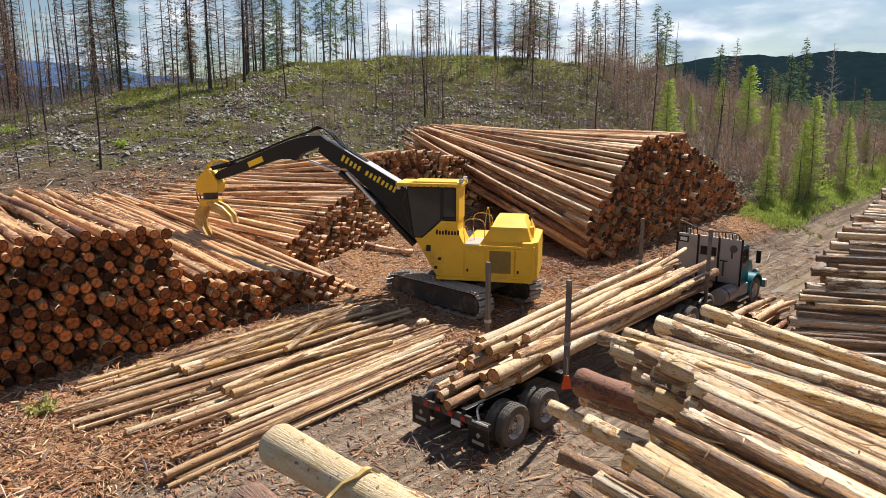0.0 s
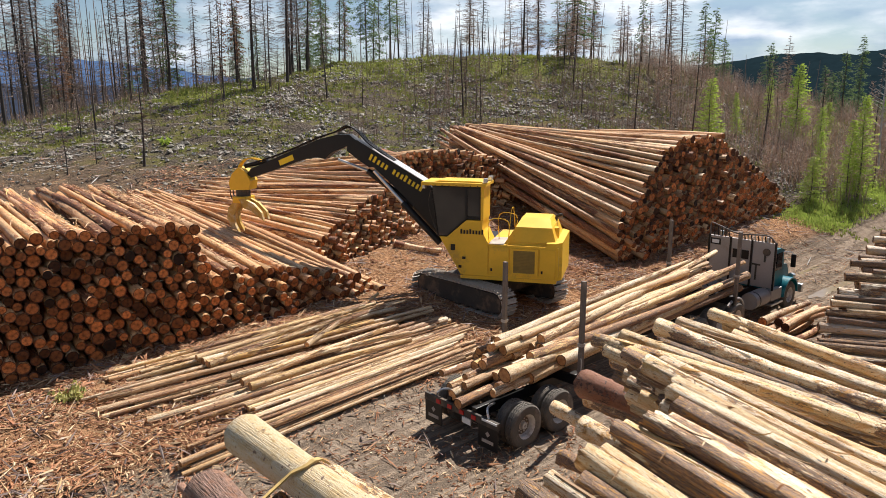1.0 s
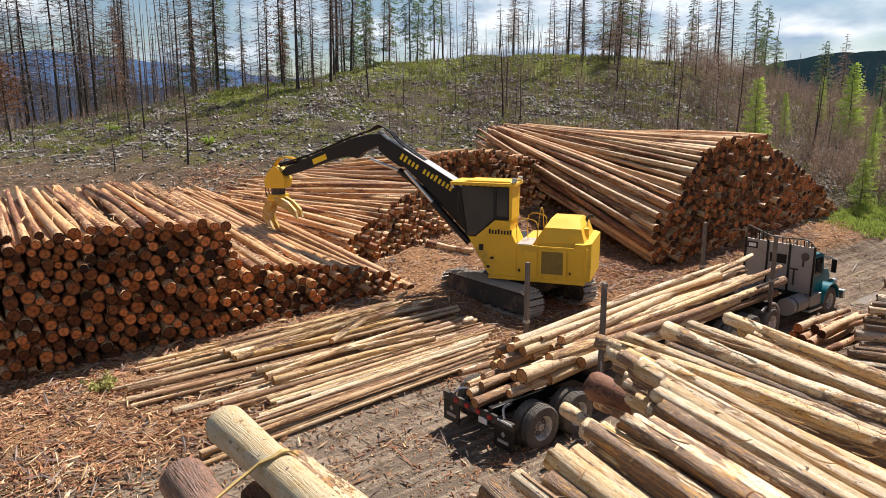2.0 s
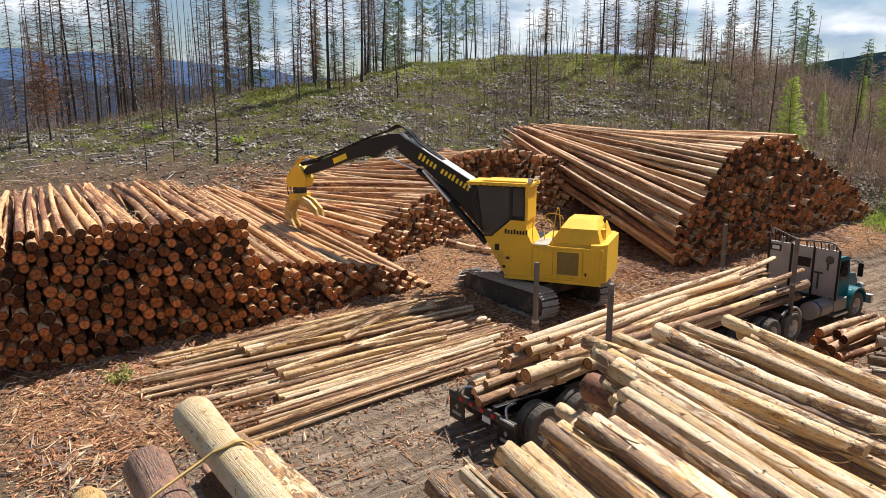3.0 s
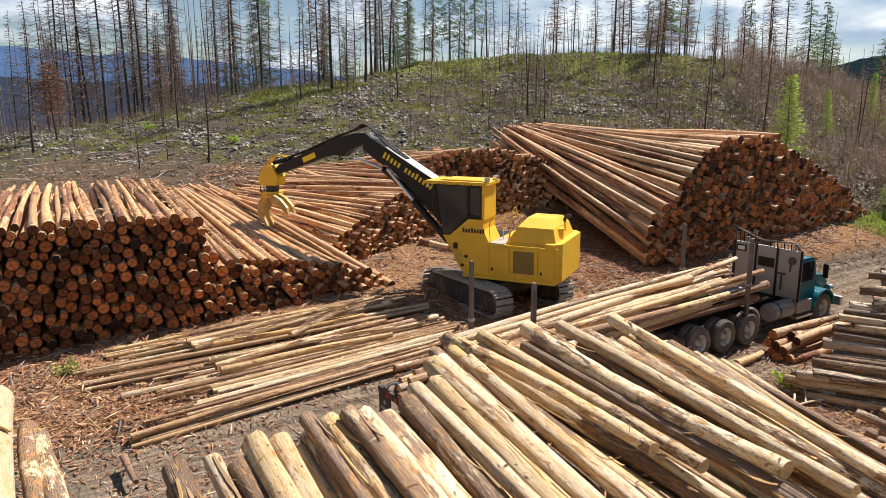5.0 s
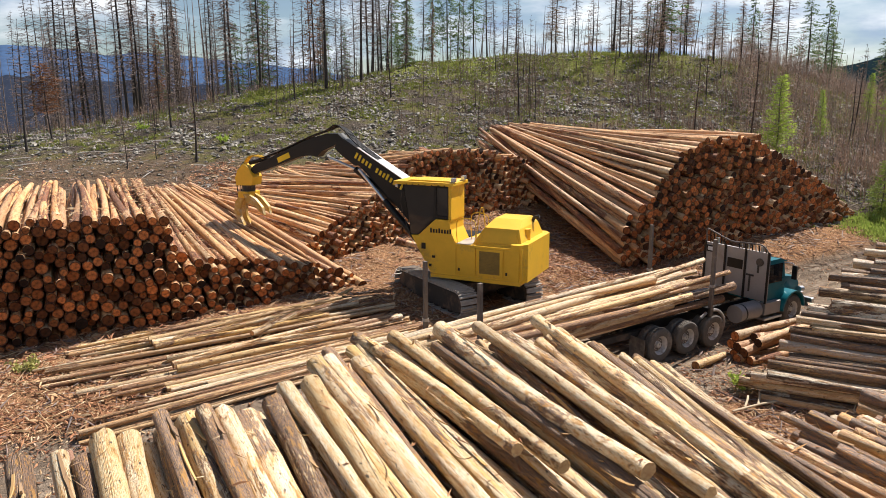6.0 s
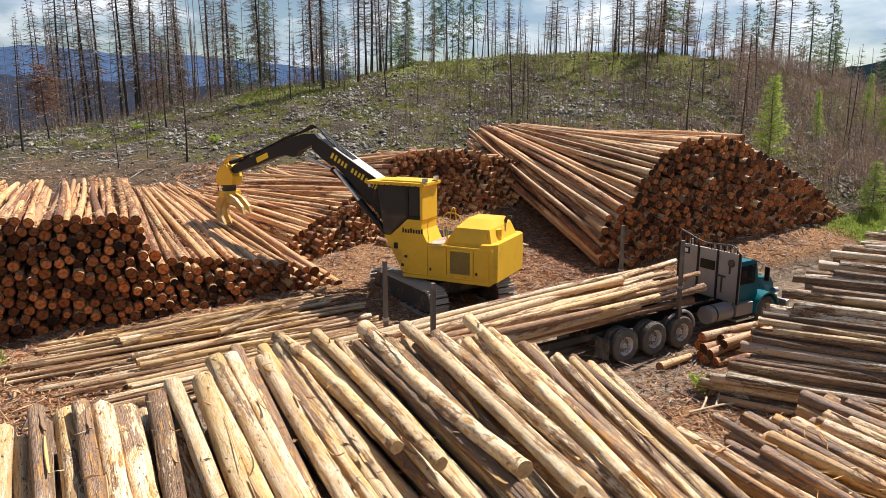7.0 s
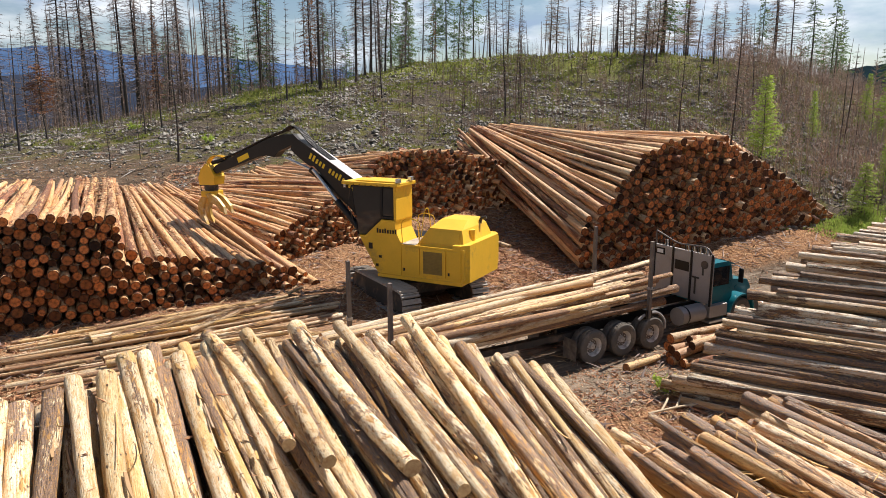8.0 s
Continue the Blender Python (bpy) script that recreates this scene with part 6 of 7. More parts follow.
# ---------------------------------------------------------------- loose cover
def scatter_mesh(name, label, category, mat, centers, build, seed):
    """One mesh of many small loose pieces; build(n, rng) gives local corners (n, k, 3) and the faces of one piece."""
    rng = np.random.default_rng(seed)
    n = len(centers)
    pts, faces = build(n, rng)
    k = pts.shape[1]
    verts = (pts + centers[:, None, :]).reshape(-1, 3)
    f = (np.array(faces)[None] + (np.arange(n) * k)[:, None, None]).reshape(-1, len(faces[0]))
    return tagged(new(name, mesh_from(name, verts.tolist(), f.tolist(), mat)), label, category, kind="stuff")


def turned(pts, rng, tilt):
    """Local corners turned about z at random, and tilted a little."""
    n = len(pts)
    a, b = rng.uniform(0, 6.2832, n), rng.normal(0, tilt, n)
    x, y, z = pts[..., 0], pts[..., 1], pts[..., 2]
    cb, sb = np.cos(b)[:, None], np.sin(b)[:, None]
    x, z = x * cb - z * sb, x * sb + z * cb
    ca, sa = np.cos(a)[:, None], np.sin(a)[:, None]
    return np.stack([x * ca - y * sa, x * sa + y * ca, z], -1)


def sliver(l0, l1, w0, w1, tilt):
    def build(n, rng):
        L, W = rng.uniform(l0, l1, (n, 1)) * rng.uniform(0.5, 1, (n, 1)), rng.uniform(w0, w1, (n, 1))
        one = np.array([[-0.5, 0, 0], [0.0, -0.5, 0.1], [0.5, 0.1, 0.0], [0.05, 0.5, 0.05], [0.0, 0.0, 0.55]])
        pts = one[None] * np.concatenate([L, W, W * 0.9], 1)[:, None, :]
        pts = pts + rng.normal(0, 0.12, pts.shape) * W[:, None, :]
        return turned(pts, rng, tilt), [(0, 1, 4), (1, 2, 4), (2, 3, 4), (3, 0, 4)]
    return build


def stone(s0, s1):
    def build(n, rng):
        S = s0 + (s1 - s0) * rng.random((n, 1, 1)) ** 2.5
        one = np.array([[1, 0, 0], [0, 1, 0], [-1, 0, 0], [0, -1, 0], [0.1, 0, 0.75], [0.3, 0.2, -0.6], [0.7, 0.6, 0.35], [-0.6, -0.7, 0.3]], float)
        pts = one[None] * S * rng.uniform(0.6, 1.3, (n, 8, 3))
        return turned(pts, rng, 0.3), [(0, 6, 4), (6, 1, 4), (1, 2, 4), (2, 7, 4), (7, 3, 4), (3, 0, 4), (0, 5, 1), (1, 5, 2), (2, 5, 3), (3, 5, 0), (0, 1, 6), (2, 3, 7)]
    return build


def blades(h0, h1, w):
    def build(n, rng):
        H = rng.uniform(h0, h1, n)
        pts = np.zeros((n, 12, 3))
        for b in range(4):
            a, o = rng.uniform(0, 6.28, n), rng.normal(0, 0.07, (n, 2))
            lean = rng.uniform(0.15, 0.6, n) * H
            base = np.stack([o[:, 0], o[:, 1], 0 * H - 0.02], -1)
            side = np.stack([-np.sin(a), np.cos(a), 0 * a], -1) * w
            pts[:, b * 3] = base - side
            pts[:, b * 3 + 1] = base + side
            pts[:, b * 3 + 2] = base + np.stack([np.cos(a) * lean, np.sin(a) * lean, H], -1)
        return pts, [(0, 1, 2), (3, 4, 5), (6, 7, 8), (9, 10, 11)]
    return build


def bush(h0, h1, n_twig=11, wide=0.35):
    """A leafless stem with fine side twigs."""
    def build(n, rng):
        H = rng.uniform(h0, h1, n)
        a, b = rng.uniform(0, 6.28, n), rng.uniform(0, 0.15, n)
        top = np.stack([np.cos(a) * b * H, np.sin(a) * b * H, H], -1)
        pts = np.zeros((n, 6 + 3 * n_twig, 3))
        for j in range(3):
            o = np.array([math.cos(2.0944 * j), math.sin(2.0944 * j), 0]) * 0.017
            pts[:, j] = o
            pts[:, 3 + j] = top + o * 0.3
        faces = [(0, 1, 4), (0, 4, 3), (1, 2, 5), (1, 5, 4), (2, 0, 3), (2, 3, 5)]
        for k in range(n_twig):
            t, c, L = rng.uniform(0.12, 0.95, n), rng.uniform(0, 6.28, n), rng.uniform(0.5, 1.1, n)
            foot = top * t[:, None]
            L = L * wide * H * (1.1 - t)
            out = np.stack([np.cos(c) * L, np.sin(c) * L, L * rng.uniform(0.2, 1.2, n)], -1)
            side = np.stack([-np.sin(c), np.cos(c), 0 * c], -1) * 0.010
            m = 6 + 3 * k
            pts[:, m], pts[:, m + 1], pts[:, m + 2] = foot - side, foot + side, foot + out
            faces.append((m, m + 1, m + 2))
        return pts, faces
    return build


def places(n, xr, yr, seed, weight, lift=0.0):
    """n places in a field, kept with the chance weight(x, y)."""
    rng = np.random.default_rng(seed)
    out = np.zeros((0, 2))
    while len(out) < n:
        p = np.stack([rng.uniform(*xr, n), rng.uniform(*yr, n)], -1)
        out = np.concatenate([out, p[rng.random(n) < weight(p[:, 0], p[:, 1])]])
    out = out[:n]
    z = surface(out[:, 0], out[:, 1])
    return np.stack([out[:, 0], out[:, 1], z + lift + rng.uniform(0, 0.05, n)], -1)


def patchy(x, y, f, seed, lo=-0.1, hi=0.25):
    return smooth(lo, hi, np.array([noise.noise((a * f, b * f, seed)) for a, b in zip(x, y)]))


yard_w = lambda x, y: zone_of(x, y)[:, 2] * (0.35 + 0.65 * patchy(x, y, 0.45, 7))
front_w = lambda x, y: yard_w(x, y) * smooth(27, 20, y)
road_w = lambda x, y: zone_of(x, y)[:, 0] * patchy(x, y, 0.5, 3)
hill_w = lambda x, y: smooth(33 + 0 * x - 5 * smooth(-10, -16, x), 42 + 0 * x - 7 * smooth(-10, -16, x), y) * smooth(84, 70, y) * (0.25 + 0.75 * patchy(x, y, 0.18, 5))
green_w = lambda x, y: zone_of(x, y)[:, 1] * (0.15 + 0.85 * patchy(x, y, 0.35, 9))

scatter_mesh("bark_litter", "red-brown bark chips strewn over the yard", "bark chips", M_CHIP_RED, places(26000, (-32, 22), (9, 42), 1, yard_w), sliver(0.08, 0.4, 0.02, 0.06, 0.25), 1)
scatter_mesh("bark_litter", "pale wood slivers and broken branches on the ground", "wood slivers", M_CHIP_PALE, places(13000, (-32, 22), (9, 42), 2, yard_w), sliver(0.12, 0.55, 0.015, 0.045, 0.3), 2)
scatter_mesh("bark_litter", "thick bark litter in front of the decks", "bark chips", M_CHIP_RED, places(20000, (-14, 3), (9, 24), 3, front_w), sliver(0.08, 0.32, 0.018, 0.055, 0.3), 3)
scatter_mesh("bark_litter", "pale wood slivers on the muddy road", "wood slivers", M_CHIP_PALE, places(3600, (-8, 24), (9, 36), 4, road_w), sliver(0.04, 0.2, 0.006, 0.018, 0.1), 4)
scatter_mesh("bark_litter", "dark bark crumbs on the road and its edges", "bark chips", M_BRUSH, places(6000, (-12, 26), (9, 40), 5, lambda x, y: np.maximum(yard_w(x, y), 0.25 * road_w(x, y))), sliver(0.08, 0.35, 0.03, 0.08, 0.2), 5)
scatter_mesh("bark_litter", "pale curled bark shreds in front of the decks", "bark chips", M_CHIP_PALE, places(7000, (-14, 3), (9, 24), 21, front_w), sliver(0.10, 0.5, 0.015, 0.05, 0.3), 21)
scatter_mesh("bark_litter", "red bark crumbs trodden into the road", "bark chips", M_CHIP_RED, places(3000, (-8, 26), (9, 40), 22, lambda x, y: zone_of(x, y)[:, 0] * (0.2 + 0.8 * patchy(x, y, 0.35, 13))), sliver(0.04, 0.2, 0.01, 0.03, 0.12), 22)
side_w = lambda x, y: smooth(15.5, 17.5, U.x * x + U.y * y) * smooth(25, 23.5, U.x * x + U.y * y) * smooth(4.5, 6, V.x * x + V.y * y) * smooth(10.2, 8.8, V.x * x + V.y * y) * (0.35 + 0.65 * patchy(x, y, 0.6, 19))
scatter_mesh("bark_litter", "red-brown bark trodden into the ground beside the truck", "bark chips", M_CHIP_RED, places(2600, (2, 16), (12, 26), 25, side_w), sliver(0.06, 0.4, 0.02, 0.06, 0.2), 25)
scatter_mesh("bark_litter", "pale sticks and slivers beside the truck", "wood slivers", M_CHIP_PALE, places(700, (2, 16), (12, 26), 26, side_w), sliver(0.1, 0.7, 0.012, 0.035, 0.25), 26)
heap_w = lambda x, y: smooth(-18, -14, x) * smooth(-1, -5, x) * smooth(31, 32.5, y) * smooth(40, 36, y) * (0.2 + 0.8 * patchy(x, y, 0.4, 17))
scatter_mesh("bark_litter", "red-brown bark and slash heaped behind the peeled deck", "bark chips", M_CHIP_RED, places(6000, (-19, 0), (30, 41), 23, heap_w), sliver(0.10, 0.6, 0.03, 0.09, 0.25), 23)
scatter_mesh("slash", "pale broken branches behind the peeled deck", "branches", M_CHIP_PALE, places(500, (-19, 0), (30, 41), 24, heap_w, 0.03), sliver(0.4, 1.6, 0.02, 0.06, 0.2), 24)
scatter_mesh("bark_litter", "large curled bark slabs in front of the decks", "bark chips", M_CHIP_RED, places(1500, (-16, 4), (9, 26), 41, lambda x, y: front_w(x, y) * (1 - zone_of(x, y)[:, 0]), 0.03), sliver(0.25, 0.8, 0.03, 0.08, 0.3), 41)
scatter_mesh("bark_litter", "pale torn wood slabs in front of the decks", "bark chips", M_CHIP_PALE, places(320, (-16, 4), (9, 26), 42, lambda x, y: front_w(x, y) * (1 - zone_of(x, y)[:, 0]), 0.04), sliver(0.3, 1.0, 0.05, 0.11, 0.25), 42)
mound_w = lambda x, y: smooth(-1, 2, x) * smooth(12, 9, x) * smooth(27, 29, y) * smooth(38, 35, y) * (0.25 + 0.75 * patchy(x, y, 0.5, 23))
scatter_mesh("bark_litter", "deep red bark and slash behind the loader", "bark chips", M_CHIP_RED, places(7000, (-2, 13), (26, 39), 43, mound_w, 0.02), sliver(0.12, 0.6, 0.025, 0.08, 0.3), 43)
scatter_mesh("slash", "broken branches and bark slabs around the loader", "branches", M_CHIP_RED, places(3200, (-14, 20), (10, 40), 14, yard_w, 0.03), sliver(0.3, 1.1, 0.02, 0.06, 0.2), 14)
scatter_mesh("slash", "dark broken sticks over the yard", "branches", M_DEADTWIG, places(5200, (-20, 20), (10, 40), 15, yard_w, 0.03), sliver(0.4, 1.5, 0.025, 0.06, 0.25), 15)
scatter_mesh("slash", "long pale splintered branches over the yard", "branches", M_CHIP_PALE, places(1300, (-14, 20), (10, 40), 16, yard_w, 0.04), sliver(0.5, 1.5, 0.02, 0.05, 0.25), 16)
scatter_mesh("rocks", "pale grey broken rocks on the burnt slope", "rocks", M_ROCK, places(20000, (-46, 26), (34, 78), 6, lambda x, y: hill_w(x, y) * smooth(15.5, 18, V.x * x + V.y * y)), stone(0.03, 0.17), 6)
scatter_mesh("slope_debris", "charred sticks and branches lying on the slope", "branches", M_DEADTWIG, places(5000, (-46, 26), (28, 76), 7, hill_w), sliver(0.5, 2.4, 0.03, 0.07, 0.1), 7)
scatter_mesh("grass", "yellow-green grass and moss along the crest", "grass", M_GRASS, places(12000, (-40, 60), (42, 96), 8, green_w), blades(0.12, 0.38, 0.035), 8)
scatter_mesh("grass", "sparse green tufts on the slope", "grass", M_GRASS, places(9000, (-44, 24), (40, 74), 9, lambda x, y: hill_w(x, y) * smooth(38, 62, y) * patchy(x, y, 0.3, 21, 0.0, 0.35)), blades(0.06, 0.22, 0.035), 9)
verge_w = lambda x, y: smooth(41, 44, U.x * x + U.y * y) * smooth(13.2, 14.0, V.x * x + V.y * y) * smooth(17.0, 15.4, V.x * x + V.y * y)
scatter_mesh("grass", "lush bright green grass on the road verge", "grass", M_VERGE, places(16000, (16, 50), (36, 70), 10, verge_w), blades(0.06, 0.22, 0.03), 10)
brush_w = lambda x, y: smooth(11, 24, x) * smooth(44, 50, y) * (0.3 + 0.7 * patchy(x, y, 0.2, 11)) * smooth(13.5, 15.5, V.x * x + V.y * y)
scatter_mesh("brush", "grey-brown leafless brush thicket", "brush", M_THICKET, places(9000, (8, 60), (44, 100), 11, brush_w), bush(0.7, 3.0), 11)
scatter_mesh("brush", "burnt stems standing thickly on the slope", "brush", M_STEM, places(3000, (-30, 24), (44, 74), 12, lambda x, y: hill_w(x, y) * (0.2 + 0.8 * smooth(-14, 4, x))), bush(0.5, 2.2, 8), 12)
scatter_mesh("brush", "low dead undergrowth below the burnt pines", "brush", M_THICKET, places(3200, (-66, -24), (46, 92), 13, lambda x, y: 0.3 + 0.7 * patchy(x, y, 0.2, 14)), bush(0.3, 1.3, 9, 0.5), 13)
scree_w = lambda x, y: smooth(38, 44, y) * smooth(78, 68, y) * patchy(x, y, 0.16, 25, -0.05, 0.2) * (0.15 + 0.85 * patchy(x, y, 0.7, 27)) * smooth(15.5, 18, V.x * x + V.y * y)
scatter_mesh("rocks", "large pale broken rocks in bands on the slope", "rocks", M_ROCK, places(13000, (-46, 26), (36, 78), 31, lambda x, y: np.maximum(scree_w(x, y), 0.5 * smooth(-6, 4, x) * smooth(44, 48, y) * smooth(74, 66, y) * patchy(x, y, 0.5, 29))), stone(0.06, 0.23), 31)
scatter_mesh("slope_debris", "bleached sticks and fallen poles on the slope", "branches", M_SILVER, places(700, (-46, 26), (33, 74), 32, hill_w, 0.05), sliver(0.6, 3.5, 0.03, 0.07, 0.08), 32)
scatter_mesh("grass", "low mossy weeds between the rocks", "grass", M_GRASS, places(9000, (-40, 24), (40, 76), 33, lambda x, y: hill_w(x, y) * patchy(x, y, 0.5, 35, 0.0, 0.25)), blades(0.05, 0.2, 0.05), 33)


# ---------------------------------------------------------------- small things
def shrub(x, y, size, seed, label, mat):
    rnd = random.Random(seed)
    base = thing("shrub", Vector((x, y, ground_at(x, y))), label, "shrub", "small shrubs")
    stems, leaves = Soup(), Soup()
    for i in range(16):
        a, L = rnd.uniform(0, 6.28), size * rnd.uniform(0.5, 1.0)
        tip = Vector((math.cos(a) * L * 0.7, math.sin(a) * L * 0.7, L * rnd.uniform(0.4, 0.9)))
        stems.stick(Vector((0, 0, 0)), tip, 0.012, 0.004)
        for k in range(14):
            leaves.leaf(tip * rnd.uniform(0.4, 1.1) + Vector((rnd.gauss(0, 1), rnd.gauss(0, 1), rnd.gauss(0, 0.6))) * 0.06, 0.11 * rnd.uniform(0.7, 1.4), rnd)
    for nm, s, m in (("stem", stems, M_BARKGREY), ("foliage", leaves, mat)):
        ob = new(nm, s.mesh(nm, m))
        ob.parent = base


p = P(21.7, 7.15)
shrub(p.x, p.y, 0.6, 1, "small green shrub at the road edge", M_LIME)
shrub(-9.6, 15.9, 0.45, 2, "tuft of yellow-green weeds in the bark litter", M_WEED)
shrub(-19.0, 42.5, 0.6, 3, "small green shrub on the burnt slope", M_LIME)
shrub(-27.5, 46.0, 0.7, 4, "small green shrub on the burnt slope", M_LIME)


def loose_log(a, b, r, mats, label, seed):
    v, f = log_verts(11, 6, seed, bend=0.4)
    ob = new("loose_log", log_mesh("loose_log", v, f, mats))
    ob.matrix_basis = log_matrix(Vector(a), Vector(b), r, seed)
    return tagged(ob, label, "log", "loose logs")


g = lambda x, y, r: (x, y, ground_at(x, y) + r * 0.85)
loose_log(g(-3.4, 30.4, 0.16), g(-1.3, 30.2, 0.16), 0.16, [M_RED, M_RED_END], "short pine log lying behind the loader", 3)
loose_log((-12.75, 31.75, 3.08), (-8.1, 33.7, 3.8), 0.13, [plain("white_peeled_wood", (0.72, 0.62, 0.45), 0.7, 0, 0.15, 4.0), M_FRESH_END], "clean white peeled log lying on the low deck", 4)
p, q = P(21.75, 8.83, 0), P(23.21, 8.94, 0)
loose_log((p.x, p.y, 0.14), (q.x, q.y, 0.16), 0.13, [M_FRESH, M_FRESH_END], "short log end lying at the road edge", 5)
loose_log((-5.35, 12.6, 0.35), (-4.55, 11.9, 0.25), 0.08, [M_BROWNLOG, M_GREY_END], "short dark stick lying on the road edge", 6)
loose_log(g(2.1, 33.4, 0.14), g(3.0, 33.1, 0.14), 0.14, [M_PALE, M_PALE_END], "pale broken log piece on the yard ground", 7)

def broken_branch(points, r, label):
    """A bare forked branch lying on the ground; points: the foot of each piece and its tip."""
    base = thing("broken_branch", Vector(points[0][0]), label, "branch", "loose branches")
    for a, b in points:
        a, b = Vector(a) - base.location, Vector(b) - base.location
        mid = a.lerp(b, 0.5) + Vector((0.03, 0.05, 0.03))
        part("stem", hose([a, mid, b], r, 7), M_SILVERWOOD, base, shade=True)


M_SILVERWOOD = plain("bleached_branch", (0.62, 0.50, 0.34), 0.8, 0, 0.25, 4.0, (0.3, 0.2, 0.12), 0.6)
broken_branch((((9.27, 18.92, 0.08), (10.8, 19.88, 0.14)), ((9.95, 19.4, 0.12), (10.1, 20.15, 0.16)), ((10.3, 19.55, 0.12), (10.75, 20.3, 0.14)), ((9.6, 19.2, 0.1), (9.75, 19.75, 0.2))), 0.03, "pale bare forked branch on the bark-strewn ground")

# torn bark on the thick logs
STRIP = ((-0.30, -0.50, -0.14), (-0.25, -0.38, -0.10), (-0.15, -0.15, -0.05), (-0.06, 0.0, 0.0), (0.02, 0.06, 0.06), (0.135, 0.068, 0.117), (0.185, 0.13, 0.137), (0.22, 0.19, 0.12), (0.27, 0.25, 0.05))
strip = thing("bark_strip", Vector((-0.8, 5.0, 5.0)), "torn yellow bark strip lying across the thick logs", "bark")
ribbon = bmesh.new()
path = [Vector(c) for c in STRIP]
last = None
for i, c in enumerate(path):
    d = (path[min(i + 1, len(path) - 1)] - path[max(i - 1, 0)]).normalized()
    side = d.cross(Vector((0, 0, 1))).normalized() * (0.034 - 0.003 * (len(path) - i))
    up = side.cross(d).normalized() * 0.008
    ring = [ribbon.verts.new(c + o) for o in (-side - up, side - up, side + up, -side + up)]
    if last:
        for j in range(4):
            ribbon.faces.new((last[j], last[(j + 1) % 4], ring[(j + 1) % 4], ring[j]))
    else:
        ribbon.faces.new(ring[::-1])
    last = ring
ribbon.faces.new(last)
part("strip", ribbon, M_STRAP, strip)


def deck_litter(name, label, mat, index, n, seed, l0, l1, w0, w1, tilt, keep=lambda s, w: True, along=1.0):
    """Slivers lying on the upper logs of one deck."""
    rnd = random.Random(seed)
    logs = PILES[index][1]
    high = sorted(logs, key=lambda g: -(g[0].z + g[1].z) / 2)[:int(len(logs) * 0.4) + 1]
    spots = []
    while len(spots) < n:
        a, b, r = high[rnd.randrange(len(high))]
        t = rnd.random() * along
        c = a.lerp(b, t)
        e = rnd.uniform(-1, 1)
        side = Vector((b.y - a.y, a.x - b.x, 0)).normalized()
        if keep(c.dot(U), c.dot(V)):
            spots.append(c + side * e * r + Vector((0, 0, r * (1 - 0.25 * t) * math.sqrt(1 - 0.8 * e * e) + 0.01)))
    return scatter_mesh(name, label, "bark", mat, np.array([tuple(c) for c in spots]), sliver(l0, l1, w0, w1, tilt), seed)


deck_litter("torn_bark", "loose bark and splinters on the peeled deck", M_CHIP_PALE, 0, 2600, 71, 0.15, 0.6, 0.015, 0.05, 0.12, lambda s, w: s > 9.2 or (s > 5 and w < 24))
deck_litter("torn_bark", "red bark flakes on the peeled deck", M_CHIP_RED, 0, 1800, 72, 0.1, 0.4, 0.02, 0.07, 0.15, lambda s, w: s > 9.0)
deck_litter("torn_bark", "bark and splinters on the fanned-out deck", M_CHIP_PALE, 1, 900, 73, 0.15, 0.6, 0.015, 0.05, 0.12)
deck_litter("torn_bark", "bark flakes on the logs laid out on the ground", M_CHIP_RED, 4, 700, 74, 0.06, 0.3, 0.015, 0.04, 0.15)
deck_litter("torn_bark", "torn bark ribbons and splinters on the near deck", M_CHIP_PALE, 5, 2200, 75, 0.10, 0.45, 0.006, 0.016, 0.22)
deck_litter("torn_bark", "dry brown bark flakes on the near deck", M_CHIP_RED, 5, 2600, 76, 0.05, 0.30, 0.010, 0.035, 0.2)
deck_litter("torn_bark", "torn pale fibres hanging from the butts of the near deck", M_CHIP_PALE, 5, 900, 80, 0.12, 0.5, 0.006, 0.018, 0.6, along=0.06)
LOW = next(i for i, row in enumerate(PILES) if row[2] is L_RAW)
deck_litter("torn_bark", "orange splinters on the low deck", M_SPLINTER, LOW, 1600, 78, 0.10, 0.7, 0.008, 0.03, 0.3)
deck_litter("torn_bark", "orange bark flakes on the low deck", M_CHIP_RED, LOW, 500, 79, 0.08, 0.4, 0.01, 0.04, 0.2)


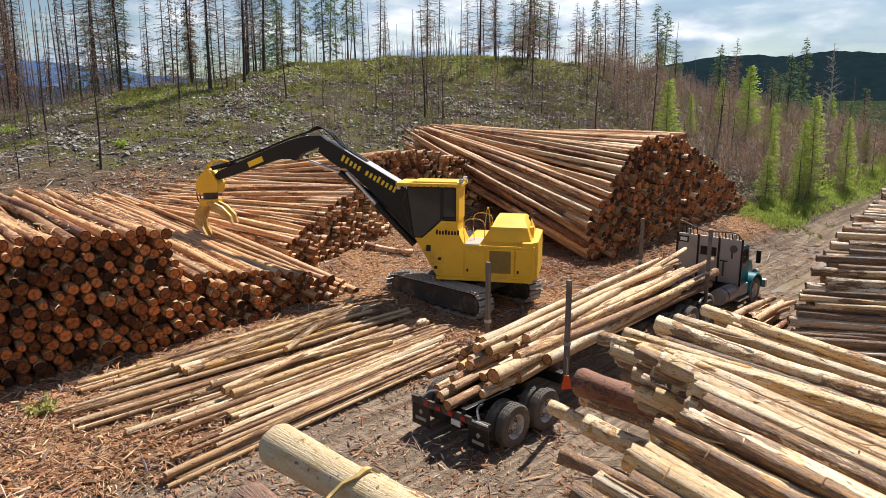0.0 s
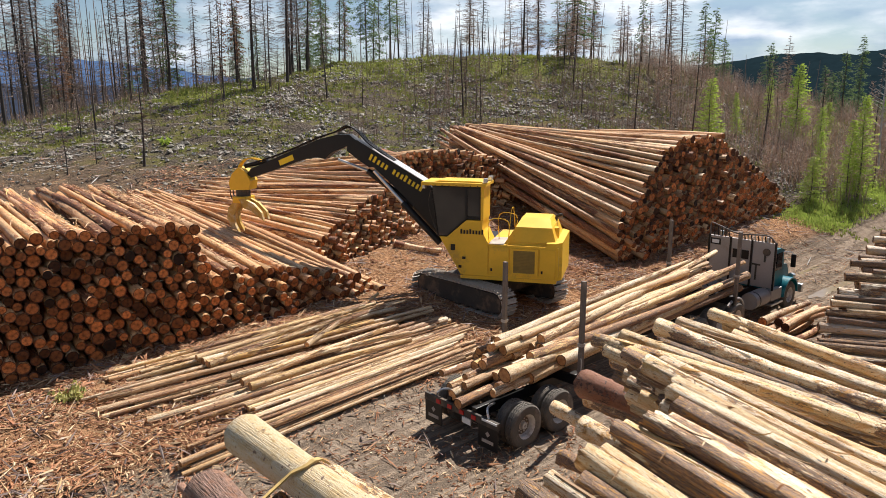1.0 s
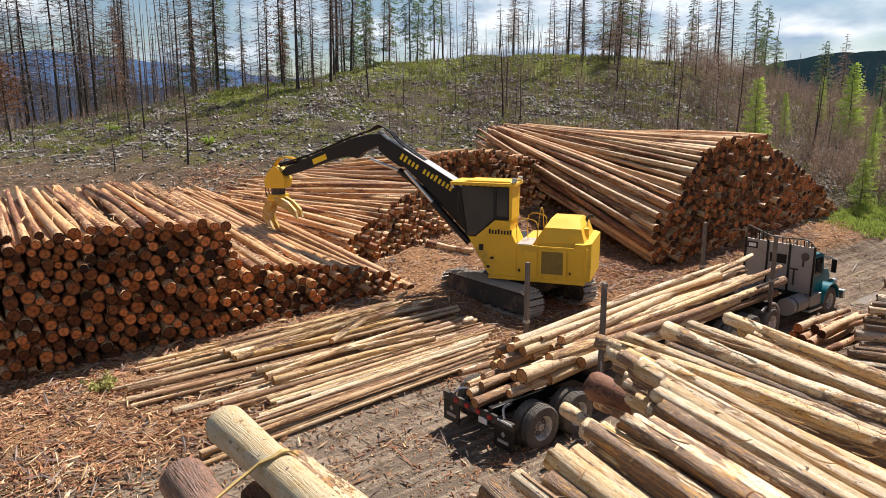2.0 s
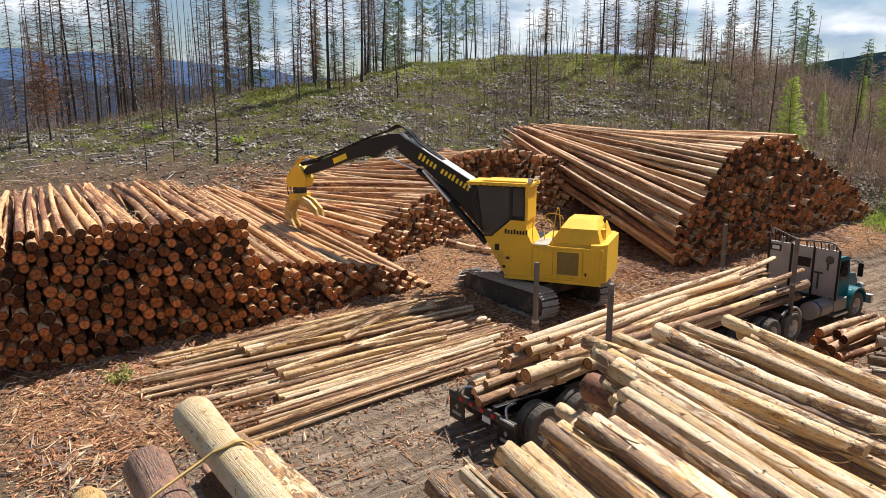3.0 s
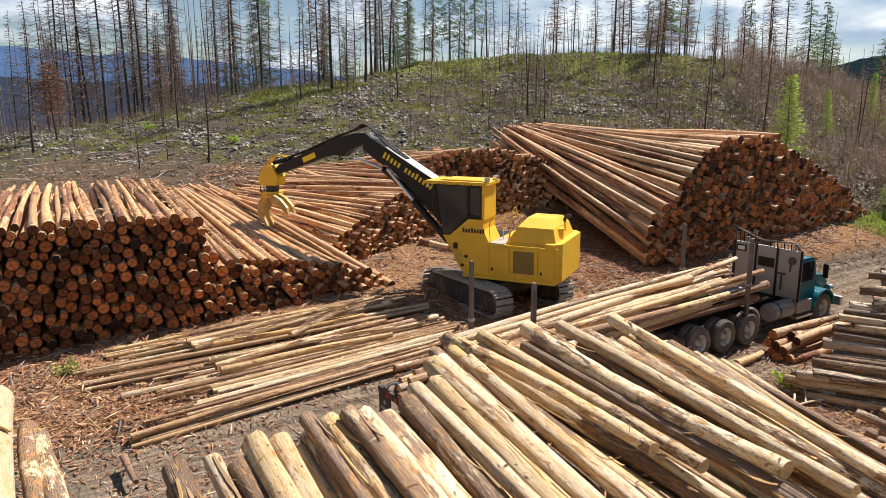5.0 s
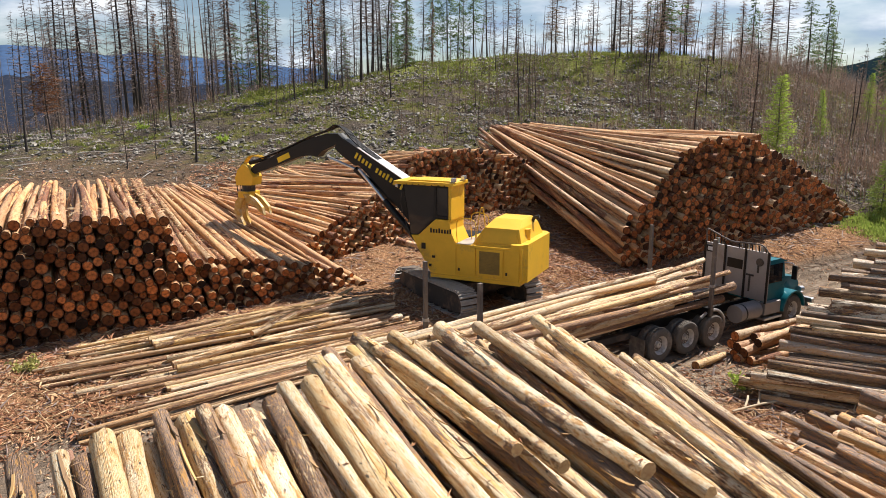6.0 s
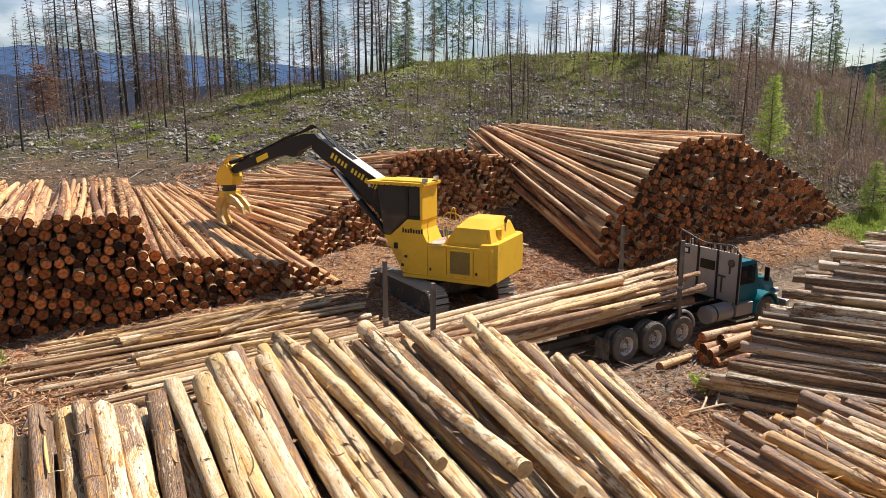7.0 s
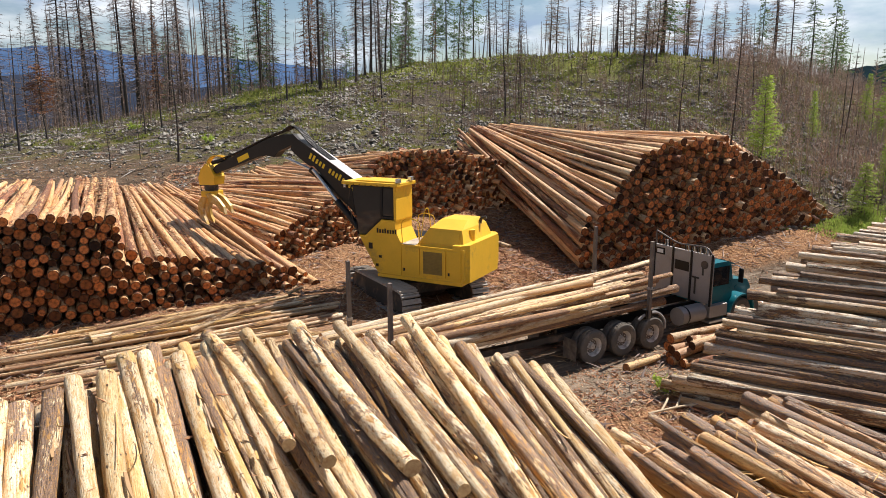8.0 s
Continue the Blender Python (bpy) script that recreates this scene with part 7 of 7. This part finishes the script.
def bark_flaps(label, index, n, seed, l0, l1, w0, w1, mat):
    """Thick strips of bark lying along the upper logs of a deck, torn loose and curling up at one end."""
    rnd = random.Random(seed)
    logs = PILES[index][1]
    high = sorted(logs, key=lambda g: -(g[0].z + g[1].z) / 2)[:int(len(logs) * 0.16) + 2]
    verts, faces = [], []
    for _ in range(n):
        a, b, r = high[rnd.randrange(len(high))]
        d = (b - a).normalized()
        side = d.cross(Vector((0, 0, 1))).normalized()
        t, L, w = rnd.uniform(0.0, 0.8), rnd.uniform(l0, l1), rnd.uniform(w0, w1)
        e, curl, skew = rnd.uniform(-0.8, 0.8), rnd.choice((0.0, 0.02, 0.05, 0.12)), rnd.uniform(-0.18, 0.18)
        rr = r * (1 - 0.2 * t) * 1.03
        n0, segs = len(verts), 6
        for i in range(segs + 1):
            f = i / segs
            ang = e + skew * f * 2
            out = side * math.sin(ang) + Vector((0, 0, 1)) * math.cos(ang)
            tang = side * math.cos(ang) - Vector((0, 0, 1)) * math.sin(ang)
            c = a + d * (t * (b - a).length + L * (f - 0.1 * curl * f * f)) + out * (rr + 0.006 + curl * f ** 3) + side * (skew * L * 0.2 * f * f)
            hw = w * 0.5 * (0.75 + 0.25 * math.sin(math.pi * f)) * rnd.uniform(0.6, 1.2)
            verts.extend((c - tang * hw - out * 0.004, c + tang * hw - out * 0.004, c + tang * hw * 0.9 + out * 0.006, c - tang * hw * 0.9 + out * 0.006))
        for i in range(segs):
            for j in range(4):
                k = n0 + i * 4
                faces.append((k + j, k + (j + 1) % 4, k + 4 + (j + 1) % 4, k + 4 + j))
        faces.append((n0 + 3, n0 + 2, n0 + 1, n0))
        faces.append(tuple(n0 + segs * 4 + j for j in range(4)))
    return tagged(new("bark_flaps", mesh_from("bark_flaps", verts, faces, mat)), label, "bark", kind="stuff")


M_FLAP = leafy("torn_bark_flaps", (0.28, 0.19, 0.13), (0.60, 0.37, 0.14), (0.15, 0.095, 0.07))
bark_flaps("strips of torn bark curling off the near deck's logs", 5, 650, 81, 0.2, 1.0, 0.012, 0.05, M_FLAP)
bark_flaps("strips of torn bark on the low splintered deck", LOW, 180, 82, 0.25, 1.0, 0.015, 0.05, M_FLAP)
bark_flaps("strips of torn bark on the logs laid on the ground", 4, 130, 83, 0.3, 1.2, 0.015, 0.045, M_FLAP)
bark_flaps("strips of torn bark on the peeled deck", 0, 260, 84, 0.3, 1.4, 0.02, 0.06, M_FLAP)


def puddle(s, w, a, b, seed):
    rnd = random.Random(seed)
    n = 28
    c = P(s, w)
    z = ground_at(c.x, c.y) + 0.015
    rim = []
    for i in range(n):
        t = 6.2832 * i / n
        k = 1 + 0.22 * math.sin(3 * t + seed) + rnd.uniform(-0.08, 0.08)
        q = P(s + a * k * math.cos(t), w + b * k * math.sin(t))
        rim.append((q.x, q.y, z))
    me = mesh_from("puddle", rim, [tuple(range(n))], M_PUDDLE)
    return tagged(new("puddle", me), "shallow brown puddle in the muddy wheel track", "puddle", "road puddles")


k = Nodes("muddy_water", 0.08)
M_PUDDLE = k.done(k.mix(k.noise(k.coords("World"), 1.2, 4), (0.20, 0.15, 0.10), (0.28, 0.22, 0.15)))
puddle(33.0, 9.7, 2.6, 0.5, 1), puddle(38.5, 10.2, 1.8, 0.4, 2), puddle(36.0, 12.0, 1.5, 0.35, 3)

finish_piles()
